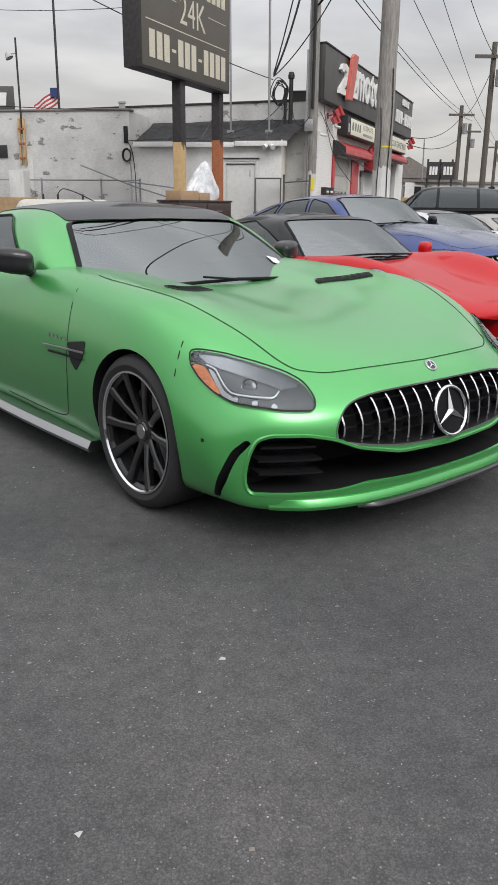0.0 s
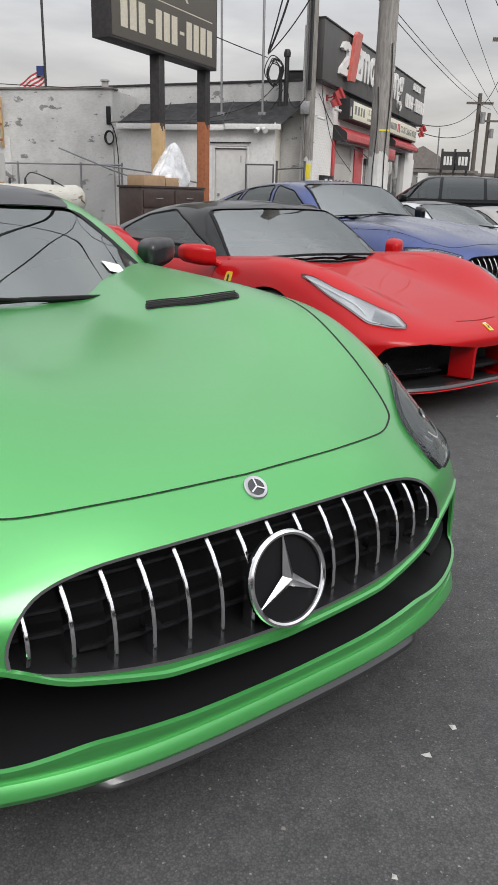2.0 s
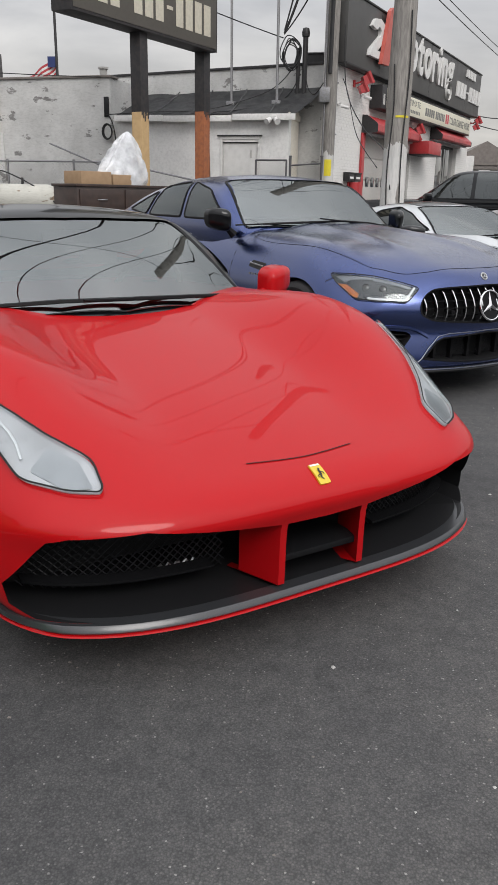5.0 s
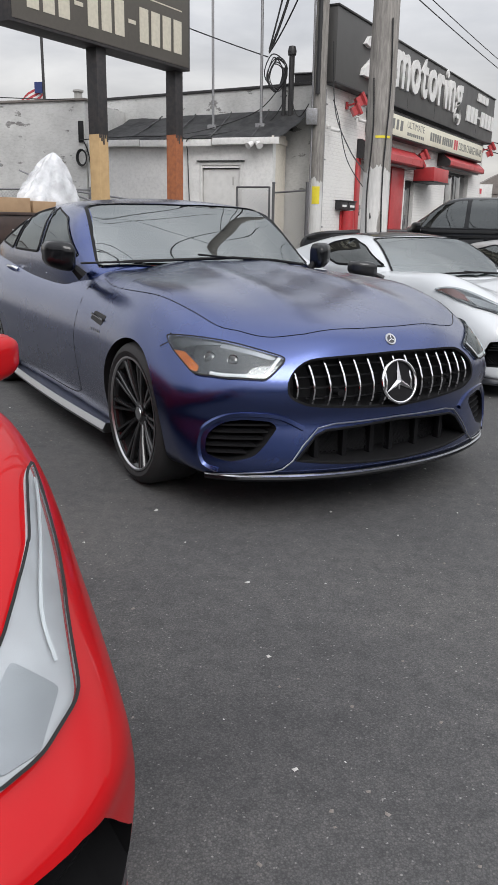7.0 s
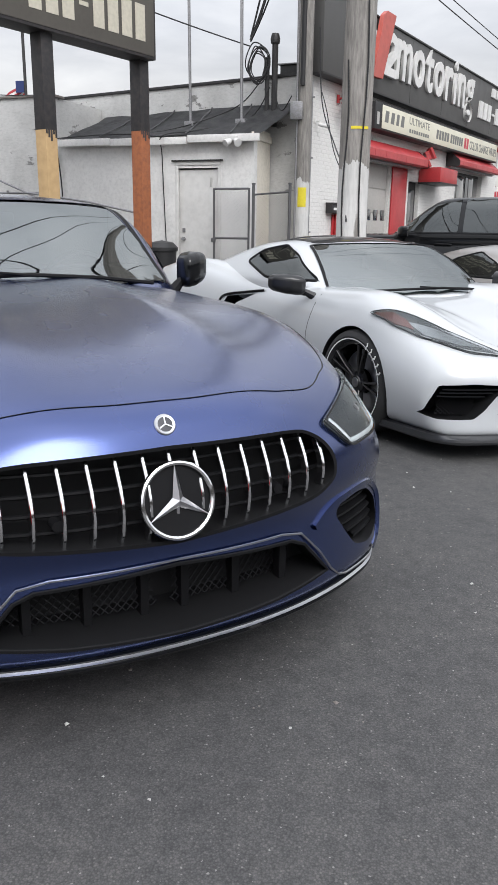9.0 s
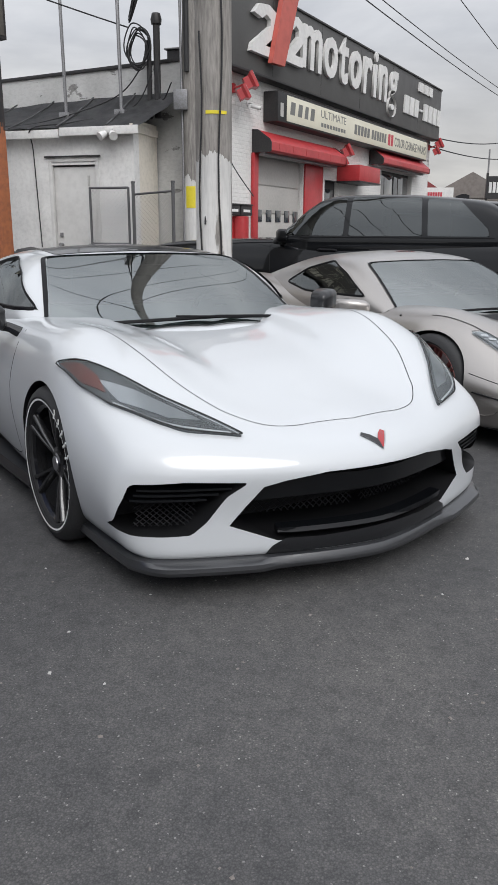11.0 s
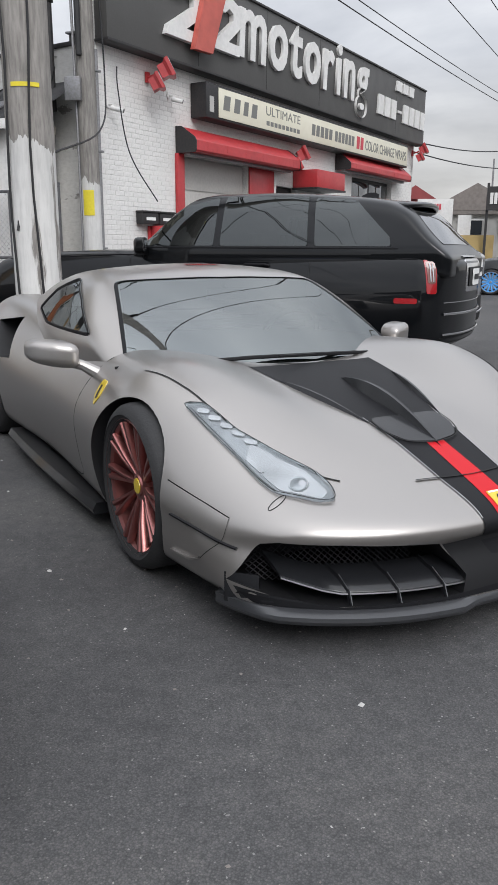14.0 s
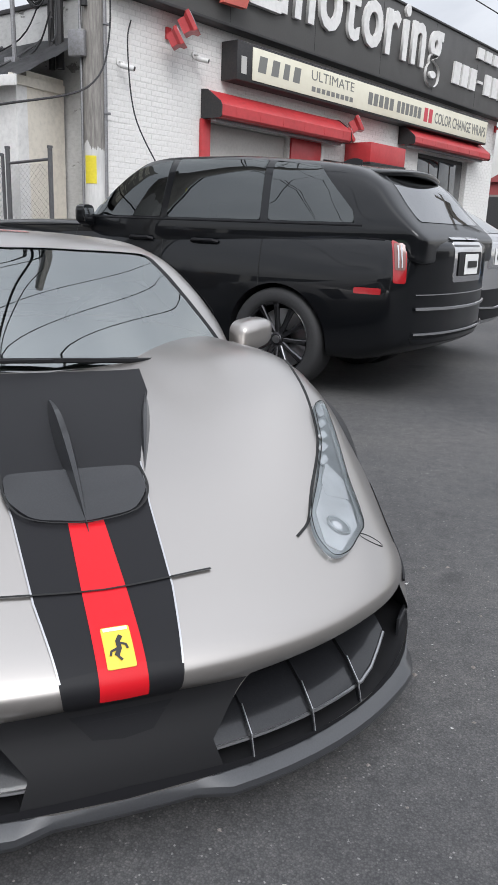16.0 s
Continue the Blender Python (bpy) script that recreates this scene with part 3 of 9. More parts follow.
def make_car(name, s, m, label, category="car", group="row of parked cars"):
    """Body, cabin, glass, wheels and mirrors of a car, from its sizes."""
    car = empty(name, m)
    tagged(car, label, category, group)
    paint, roofmat = M[s["paint"]], M[s.get("roof_paint", s["paint"])]
    wb, r, hw = s["wb"], s["r"], s["hub_y"]
    body = part("body", shell(s), paint, car, smooth=28)
    body.data.materials.append(M["dark"])
    rr = s.get("r_rear", r)
    # wheel wells and front openings
    cuts = []
    for x, rad in ((0, r), (-wb, rr)):
        ring = [(x + (rad + s.get("arch", 0.045)) * math.cos(k * math.pi / 24), rad + (rad + s.get("arch", 0.045)) * math.sin(k * math.pi / 24)) for k in range(48)]
        for sd in (1, -1):
            cuts.append(prism(ring, "y", sd * (hw - 0.30), sd * (hw + 0.4), M["dark"]))
    for poly, x0, x1 in s.get("cuts_front", ()):
        cuts.append(prism(poly, "x", x0, x1, M["dark"]))
    for poly, y0, y1 in s.get("cuts_side", ()):
        cuts.append(prism(poly, "y", y0, y1, M["dark"]))
    skin_raw = Skin(body)
    boolean(body, cuts)
    cab = part("cabin", greenhouse(s), [roofmat, M["interior"]], car, smooth=32)
    skin_cab = Skin(cab)
    ws = s["windscreen"]
    ws_full = ws + [(x, -y) for x, y in ws[::-1]]
    inner = [(x - 0.02 if i < len(ws) // 2 else x + 0.02, y * 0.975) for i, (x, y) in enumerate(ws)]
    inner_full = inner + [(x, -y) for x, y in inner[::-1]]
    cuts = [prism(inner_full, "z", s["belt"] - 0.12, 3.0, M["interior"])]
    for poly in s["windows"]:
        cuts.append(prism(poly, "y", -1.4, 1.4, M["interior"]))
    boolean(cab, cuts)
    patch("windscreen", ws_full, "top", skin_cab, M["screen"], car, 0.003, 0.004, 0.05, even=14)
    for sd in ("right", "left"):
        for poly in s["windows"]:
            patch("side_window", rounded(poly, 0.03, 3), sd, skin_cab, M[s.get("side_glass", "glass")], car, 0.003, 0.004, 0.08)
    # cabin furniture behind the glass
    for sd in (1, -1):
        bm = bmesh.new()
        sx, sz = s["seat"]
        add_box(bm, sx - 0.12, sx + 0.02, sd * 0.38 - 0.2, sd * 0.38 + 0.2, sz - 0.45, sz, 0.05)
        add_box(bm, sx - 0.08, sx + 0.02, sd * 0.38 - 0.11, sd * 0.38 + 0.11, sz - 0.04, sz + 0.16, 0.04)
        part("seat", bm, M["interior"], car)
    bm = bmesh.new()
    wx, wz = s["seat"][0] + 0.62, s["seat"][1] - 0.1
    mm = Matrix.Translation((wx, 0.38, wz)) @ Matrix.Rotation(radians(-65), 4, "Y")
    add_tube(bm, [mm @ Vector((0.175 * math.cos(k * math.pi / 12), 0.175 * math.sin(k * math.pi / 12), 0)) for k in range(24)], 0.015, 6, True)
    add_box(bm, -0.17, 0.05, -0.04, 0.04, -0.02, 0.0, 0.005, mm)
    part("steering_wheel", bm, M["interior"], car)
    bm = bmesh.new()
    hx = min(p[0] for p in ws)
    hz = curve(s["roof"])(hx) - 0.11
    add_box(bm, hx + 0.10, hx + 0.13, -0.12, 0.12, hz - 0.03, hz + 0.03, 0.012)
    add_tube(bm, [(hx + 0.11, 0, hz + 0.02), (hx + 0.05, 0, hz + 0.07)], 0.012, 6)
    part("inner_mirror", bm, M["satin_black"], car)
    # wheels
    for x, rad, tw_, front in ((0, r, s["tw_f"], True), (-wb, rr, s["tw_r"], False)):
        for sd in (1, -1):
            turn = Matrix.Rotation(radians(-90 * sd), 4, "X")
            mw = Matrix.Translation((x, sd * (hw - tw_ / 2), rad)) @ turn
            wheel(rad, tw_, s["rim"] + (rad - r), s["spokes"], M[s["rim_mat"]], car, mw, s.get("wheel_name", "wheel"), M[s["lip"]] if s.get("lip") else None, M[s["caliper"]] if s.get("caliper") and front else None, letters=s.get("letters", False))
    return car, body, cab, Skin(body), skin_cab

FWD = -50.0


def both(half):
    """A closed outline from its right half, given from the top middle to the bottom middle."""
    return half + [(-y, z) for y, z in half[::-1] if abs(y) > 1e-6]


def pair(poly):
    return [poly, [(-y, z) for y, z in poly[::-1]]]



def at_car(x, y, heading=FWD, z=0.0):
    return pose(x, y, z, 0, 0, heading)


def blue_hood(x, y):
    return 0.017 * math.exp(-((abs(y) - 0.30 - 0.06 * x) / 0.075) ** 2) * smooth01((0.75 - x) / 0.5) * smooth01((x + 0.85) / 0.6) - 0.003 * math.exp(-((abs(y) - 0.50) / 0.08) ** 2) * smooth01((0.6 - x) / 0.4) * smooth01((x + 0.85) / 0.6)


def green_hood(x, y):
    return 0.018 * math.exp(-((abs(y) - 0.36 + 0.10 * x) / 0.10) ** 2) * smooth01((0.6 - x) / 0.5)


def white_hood(x, y):
    return 0.016 * math.exp(-((abs(y) - 0.44 + 0.12 * x) / 0.07) ** 2) * smooth01((0.75 - x) / 0.3)


GREEN_GRILLE = spline([(0, 0.592), (-0.30, 0.590), (-0.44, 0.578), (-0.525, 0.552), (-0.572, 0.505), (-0.585, 0.455), (-0.55, 0.425), (-0.295, 0.383), (0, 0.368)], 4)
BLUE_GRILLE = spline([(0, 0.738), (-0.36, 0.728), (-0.47, 0.705), (-0.535, 0.65), (-0.546, 0.585), (-0.50, 0.548), (-0.40, 0.525), (0, 0.497)], 4)
GREEN_MOUTH = [(0, 0.345), (-0.30, 0.358), (-0.50, 0.40), (-0.60, 0.443), (-0.69, 0.462), (-0.81, 0.464), (-0.850, 0.448), (-0.872, 0.40), (-0.886, 0.338), (-0.888, 0.282), (-0.875, 0.242), (-0.76, 0.240), (-0.65, 0.241), (-0.58, 0.243), (-0.46, 0.258), (-0.25, 0.247), (0, 0.243)]
GREEN = dict(
    hood=green_hood,
    paint="green", roof_paint="green", wb=2.63, r=0.337, hub_y=0.965, tw_f=0.27, tw_r=0.31, r_rear=0.345, rim=0.262, spokes=(10, "one"), rim_mat="rim_black", lip="chrome", caliper="caliper_gold",
    xf=0.92, xr=-3.55, xb=-0.2, sweep=0.36, p=3.2, ks=0.89, height=1.284,
    top=[(-3.55, 0.80), (-3.0, 0.98), (-1.0, 0.90), (-0.5, 0.872), (0.2, 0.808), (0.6, 0.735), (0.80, 0.665), (0.92, 0.57)],
    sho=[(-3.55, 0.82), (-2.6, 1.0), (-1.2, 0.97), (-0.6, 0.95), (0.0, 0.91), (0.45, 0.80), (0.75, 0.655), (0.92, 0.555)],
    wid=[(-3.55, 0.90), (-2.7, 1.0), (-1.4, 0.95), (-0.8, 0.955), (0.0, 0.99), (0.5, 0.995), (0.93, 0.955)],
    bot=[(-3.55, 0.25), (-2.6, 0.16), (0.3, 0.14), (0.92, 0.165)],
    setback=[(0.1, 0.02), (0.2, 0.0), (0.45, 0.02), (0.6, 0.05), (1.0, 0.0)],
    cab_x=(-0.42, -3.3), belt=0.95, taper=0.74, bow=0.32, bow_x=-1.5, crown=0.04,
    roof=[(-3.3, 0.80), (-2.9, 1.0), (-2.4, 1.19), (-1.95, 1.277), (-1.75, 1.284), (-1.5, 1.268), (-1.25, 1.19), (-0.85, 1.015), (-0.42, 0.82)],
    cab_w=[(-3.3, 0.70), (-2.6, 0.84), (-1.6, 0.86), (-0.50, 0.80)],
    windscreen=[(-0.50, 0.0), (-0.55, 0.35), (-0.80, 0.745), (-1.29, 0.575), (-1.25, 0.3), (-1.24, 0.0)],
    windows=[[(-1.35, 0.99), (-1.75, 1.20), (-2.2, 1.18), (-2.55, 1.04), (-2.4, 0.99)]],
    seat=(-1.95, 1.0), arch=0.022,
    cuts_front=[(both(GREEN_GRILLE), 0.66, 1.2),
                (rounded(both(GREEN_MOUTH), 0.025, 3), 0.58, 1.2)],
    cuts_side=[(rounded([(0.652, 0.448), (0.615, 0.405), (0.584, 0.33), (0.538, 0.242), (0.512, 0.200), (0.550, 0.205), (0.598, 0.28), (0.634, 0.38), (0.668, 0.436)], 0.012, 2), sd * 0.85, sd * 1.2) for sd in (1, -1)],
)
RED = dict(
    paint="red", roof_paint="black_paint", wb=2.65, r=0.342, hub_y=0.945, tw_f=0.25, tw_r=0.30, r_rear=0.355, rim=0.268, spokes=(5, "twin"), rim_mat="rim_black", caliper="caliper_red",
    xf=1.06, xr=-3.5, xb=-0.4, sweep=0.39, p=4.0, ks=0.90, height=1.213,
    top=[(-3.5, 0.80), (-2.8, 0.93), (-0.6, 0.84), (-0.2, 0.78), (0.2, 0.71), (0.6, 0.637), (0.9, 0.560), (1.0, 0.524), (1.06, 0.475)],
    sho=[(-3.5, 0.82), (-2.6, 0.98), (-1.6, 0.86), (-0.7, 0.84), (-0.1, 0.875), (0.3, 0.835), (0.65, 0.715), (0.9, 0.585), (1.06, 0.475)],
    wid=[(-3.5, 0.88), (-2.6, 0.975), (-1.5, 0.93), (-0.6, 0.96), (0.0, 0.975), (0.5, 0.955), (1.06, 0.90)],
    bot=[(-3.5, 0.22), (-2.6, 0.13), (0.3, 0.14), (0.7, 0.165), (1.06, 0.185)],
    setback=[(0.1, 0.03), (0.30, 0.032), (0.40, 0.028), (0.47, 0.004), (0.6, 0.04), (1.0, 0.0)],
    crest=(0.34, 0.84),
    cab_x=(-0.26, -2.9), belt=0.85, taper=0.76, bow=0.34, bow_x=-1.3, crown=0.05,
    roof=[(-2.9, 0.92), (-2.3, 1.08), (-1.75, 1.195), (-1.45, 1.213), (-1.2, 1.195), (-0.9, 1.09), (-0.26, 0.775)],
    cab_w=[(-2.9, 0.62), (-1.9, 0.80), (-1.2, 0.86), (-0.32, 0.82)],
    windscreen=[(-0.33, 0.0), (-0.39, 0.4), (-0.65, 0.745), (-1.13, 0.60), (-1.07, 0.3), (-1.05, 0.0)],
    windows=[[(-0.84, 0.89), (-1.15, 1.04), (-1.45, 1.13), (-1.85, 1.08), (-2.25, 0.95), (-2.1, 0.89)]],
    seat=(-1.55, 0.92), arch=0.022,
    cuts_front=[(both([(0, 0.405), (-0.15, 0.410), (-0.30, 0.430), (-0.55, 0.464), (-0.73, 0.454), (-0.775, 0.440), (-0.862, 0.30), (-0.85, 0.240), (-0.80, 0.208), (-0.3, 0.202), (0, 0.200)]), 0.60, 1.3)],
    cuts_side=[(rounded([(-1.94, 0.735), (-1.98, 0.64), (-2.08, 0.585), (-2.16, 0.60), (-2.26, 0.72), (-2.27, 0.755)], 0.03, 3), sd * 0.72, sd * 1.2) for sd in (1, -1)] + [(rounded([(-2.02, 0.845), (-2.06, 0.815), (-2.46, 0.825), (-2.46, 0.855)], 0.012, 2), sd * 0.80, sd * 1.2) for sd in (1, -1)],
)
BLUE_SIDE = [(-0.862, 0.310), (-0.850, 0.40), (-0.79, 0.453), (-0.71, 0.467), (-0.605, 0.457), (-0.580, 0.430), (-0.64, 0.35), (-0.68, 0.305), (-0.78, 0.278)]
BLUE = dict(
    hood=blue_hood,
    paint="blue", roof_paint="blue", wb=2.951, r=0.360, hub_y=0.950, tw_f=0.275, tw_r=0.315, rim=0.285, spokes=(10, "twin"), rim_mat="rim_black", lip="satin_metal",
    xf=0.93, xr=-4.1, xb=-0.3, sweep=0.38, p=2.3, height=1.447,
    top=[(-4.1, 0.95), (-3.5, 1.08), (-0.9, 1.075), (-0.3, 1.03), (0.3, 0.958), (0.65, 0.885), (0.84, 0.815), (0.93, 0.71)],
    sho=[(-4.1, 0.95), (-3.2, 1.06), (-1.5, 1.02), (-0.6, 1.01), (0.0, 0.99), (0.45, 0.92), (0.75, 0.82), (0.93, 0.71)],
    wid=[(-4.1, 0.88), (-3.0, 0.975), (-1.5, 0.945), (-0.7, 0.95), (0.0, 0.98), (0.5, 0.985), (0.93, 0.955)],
    bot=[(-4.1, 0.28), (-3.0, 0.18), (0.3, 0.17), (0.93, 0.20)],
    setback=[(0.1, 0.02), (0.2, 0.0), (0.40, 0.03), (0.47, 0.045), (0.53, 0.018), (0.58, 0.015), (0.72, 0.05), (1.1, 0.0)],
    cab_x=(-0.62, -3.9), belt=1.04, taper=0.80, bow=0.30, bow_x=-1.5, crown=0.05,
    roof=[(-3.9, 1.0), (-3.3, 1.17), (-2.6, 1.37), (-2.0, 1.443), (-1.75, 1.447), (-1.45, 1.42), (-1.15, 1.29), (-0.62, 1.0)],
    cab_w=[(-3.9, 0.68), (-2.9, 0.83), (-1.6, 0.86), (-0.62, 0.80)],
    windscreen=[(-0.70, 0.0), (-0.75, 0.4), (-0.96, 0.75), (-1.48, 0.64), (-1.41, 0.3), (-1.38, 0.0)],
    windows=[[(-1.15, 1.08), (-1.52, 1.31), (-1.86, 1.37), (-1.82, 1.08)], [(-1.89, 1.08), (-1.93, 1.37), (-2.4, 1.33), (-2.55, 1.08)], [(-2.62, 1.08), (-2.49, 1.29), (-3.02, 1.12)]],
    seat=(-1.85, 1.10), arch=0.022,
    cuts_front=[(both(BLUE_GRILLE), 0.64, 1.2),
                (both([(0, 0.432), (-0.37, 0.412), (-0.42, 0.39), (-0.515, 0.285), (-0.30, 0.262), (0, 0.25)]), 0.70, 1.2)] + [(q, 0.45, 1.2) for q in pair(rounded(BLUE_SIDE, 0.03, 3))],
)
WHITE = dict(
    hood=white_hood,
    paint="white", roof_paint="white", wb=2.722, r=0.340, hub_y=0.962, tw_f=0.245, tw_r=0.305, r_rear=0.345, rim=0.266, spokes=(5, "twin"), rim_mat="rim_black", letters=True,
    xf=1.08, xr=-3.55, xb=-0.4, sweep=0.36, p=1.5, ks=0.91, height=1.234,
    top=[(-3.55, 0.90), (-2.8, 0.98), (-0.6, 0.88), (-0.2, 0.83), (0.3, 0.755), (0.7, 0.655), (0.95, 0.590), (1.03, 0.555), (1.08, 0.505)],
    sho=[(-3.55, 0.92), (-2.5, 1.02), (-1.6, 0.92), (-0.6, 0.90), (0.05, 0.92), (0.50, 0.845), (0.84, 0.700), (1.03, 0.580), (1.08, 0.51)],
    wid=[(-3.55, 0.92), (-2.7, 0.985), (-1.5, 0.90), (-0.7, 0.94), (0.0, 0.97), (0.5, 0.985), (1.08, 0.95)],
    bot=[(-3.55, 0.24), (-2.6, 0.14), (0.3, 0.14), (1.08, 0.14)],
    setback=[(0.1, 0.01), (0.3, 0.02), (0.48, 0.0), (0.7, 0.05), (1.0, 0.0)],
    cab_x=(-0.20, -2.9), belt=0.90, taper=0.76, bow=0.34, bow_x=-1.1, crown=0.05,
    roof=[(-2.9, 0.95), (-2.3, 1.09), (-1.7, 1.215), (-1.4, 1.234), (-1.1, 1.21), (-0.8, 1.11), (-0.20, 0.82)],
    cab_w=[(-2.9, 0.62), (-1.9, 0.78), (-1.2, 0.84), (-0.20, 0.80)],
    windscreen=[(-0.27, 0.0), (-0.32, 0.4), (-0.54, 0.745), (-1.09, 0.57), (-1.03, 0.3), (-1.01, 0.0)],
    windows=[[(-0.70, 0.93), (-1.02, 1.10), (-1.28, 1.165), (-1.55, 1.12), (-1.72, 1.03), (-1.3, 0.93)]],
    arch=0.022,
    cuts_front=[(both([(0, 0.474), (-0.25, 0.468), (-0.40, 0.447), (-0.478, 0.427), (-0.588, 0.280), (-0.42, 0.212), (-0.25, 0.206), (0, 0.212)]), 0.66, 1.3)] + [(q, 0.50, 1.2) for q in pair(rounded([(-0.945, 0.270), (-0.935, 0.35), (-0.905, 0.447), (-0.74, 0.457), (-0.530, 0.446), (-0.60, 0.395), (-0.660, 0.30), (-0.715, 0.250), (-0.80, 0.247), (-0.90, 0.250)], 0.015, 2))],
    cuts_side=[(rounded([(-1.38, 0.800), (-1.80, 0.750), (-1.88, 0.66), (-1.82, 0.54), (-1.74, 0.535), (-1.74, 0.64), (-1.66, 0.705)], 0.02, 3), sd * 0.78, sd * 1.2) for sd in (1, -1)],
    seat=(-1.45, 0.96), side_glass="glass_dark",
)
GREY = dict(
    paint="grey", roof_paint="grey", wb=2.65, r=0.335, hub_y=0.955, tw_f=0.25, tw_r=0.31, r_rear=0.345, rim=0.272, spokes=(10, "twin"), rim_mat="rim_copper", wheel_name="wheel_y",
    xf=1.10, xr=-3.45, xb=-0.4, sweep=0.48, p=2.6, height=1.17,
    top=[(-3.45, 0.80), (-2.8, 0.90), (-0.6, 0.80), (-0.2, 0.755), (0.2, 0.695), (0.6, 0.605), (0.9, 0.49), (1.04, 0.42), (1.10, 0.37)],
    sho=[(-3.45, 0.82), (-2.6, 0.95), (-1.6, 0.83), (-0.7, 0.80), (-0.1, 0.82), (0.3, 0.76), (0.65, 0.625), (0.9, 0.485), (1.04, 0.415), (1.10, 0.37)],
    wid=[(-3.45, 0.90), (-2.6, 1.0), (-1.5, 0.94), (-0.6, 0.975), (0.0, 1.01), (0.5, 1.0), (1.06, 0.91)],
    bot=[(-3.45, 0.20), (-2.6, 0.12), (0.3, 0.11), (1.06, 0.11)],
    setback=[(0.1, 0.0), (0.20, 0.02), (0.32, 0.055), (0.365, 0.012), (0.40, 0.0), (0.6, 0.05), (1.0, 0.0)],
    crest=(0.34, 0.84),
    cab_x=(-0.07, -2.9), belt=0.81, taper=0.76, bow=0.34, bow_x=-1.3, crown=0.05,
    roof=[(-2.9, 0.88), (-2.3, 1.04), (-1.75, 1.155), (-1.45, 1.17), (-1.2, 1.15), (-0.9, 1.06), (-0.5, 0.90), (-0.07, 0.70)],
    cab_w=[(-2.9, 0.62), (-1.9, 0.80), (-1.2, 0.86), (-0.16, 0.82)],
    windscreen=[(-0.16, 0.0), (-0.22, 0.4), (-0.48, 0.765), (-1.09, 0.59), (-1.04, 0.3), (-1.02, 0.0)],
    windows=[[(-0.82, 0.85), (-1.12, 1.00), (-1.4, 1.09), (-1.7, 1.02), (-1.95, 0.90), (-1.6, 0.85)]],
    seat=(-1.55, 0.88), arch=0.022,
    cuts_front=[(q, 0.50, 1.3) for q in pair([(-0.885, 0.205), (-0.80, 0.338), (-0.76, 0.350), (-0.60, 0.352), (-0.38, 0.338), (-0.275, 0.328), (-0.175, 0.215), (-0.20, 0.152), (-0.7, 0.150)])],
    cuts_side=[([(-2.02, 0.60), (-2.22, 0.585), (-2.42, 0.80), (-2.10, 0.84)], sd * 0.74, sd * 1.2) for sd in (1, -1)],
)


green = make_car("sports_coupe", GREEN, at_car(0.504, 4.97), "satin green sports coupe with black roof on the asphalt")
red = make_car("sports_car", RED, at_car(1.703, 8.305), "glossy red mid-engined sports car with black roof")
blue = make_car("sports_sedan", BLUE, at_car(2.760, 11.437), "satin dark blue four-door sports sedan")
white = make_car("sports_car", WHITE, at_car(4.285, 14.50, -48.6), "glossy white mid-engined sports car with black trim")
grey = make_car("sports_car", GREY, at_car(6.028, 16.682), "satin warm grey wide-body sports car with striped bonnet")


def sides():
    return ((-1, "right"), (1, "left"))


def flip(points, sd):
    """Points given for the car's right side, turned to the side asked for."""
    return [(p[0], p[1] if sd < 0 else -p[1], p[2]) for p in points]


def headlight(car, skin, pts, d, inner, base="lamp_dark", amber=None, amber_mat="amber", bar=0.008, rim_width=0.006):
    """A lamp unit: dark housing, lenses, light bars and a clear cover over them."""
    for sd, _ in sides():
        dd = (d[0], d[1] if sd < 0 else -d[1], d[2])
        poly = rounded(flat(flip(pts, sd), dd), 0.03, 3)
        h = patch("headlight", rounded(poly, 0.015, 2), dd, skin, M[base], car, 0.0025, 0.004, 0.04)
        for nm, ipts, mt, lift in inner:
            if nm in ("light_bar", "led_strip"):
                edge = flat(flip(ipts, sd), dd)[: len(ipts) // 2 + 1]
                line(nm, spline([(*p, 0) for p in edge], 4), dd, skin, M[mt], h, bar, lift, 0.03, False, 0.002)
            else:
                patch(nm, rounded(flat(flip(ipts, sd), dd), 0.01, 2), dd, skin, M[mt], h, lift, 0.004, 0.03)
        if amber:
            patch("side_reflector", rounded(flat(flip(amber, sd), dd), 0.01, 2), dd, skin, M[amber_mat], h, 0.0075, 0.004, 0.03)
        patch("headlight_cover", rounded(poly, 0.015, 2), dd, skin, M["lens"], h, 0.013, 0.010, 0.04)
        line("headlight_rim", rounded(poly, 0.015, 2), dd, skin, M["seam"], h, rim_width, 0.0145, 0.03, True)


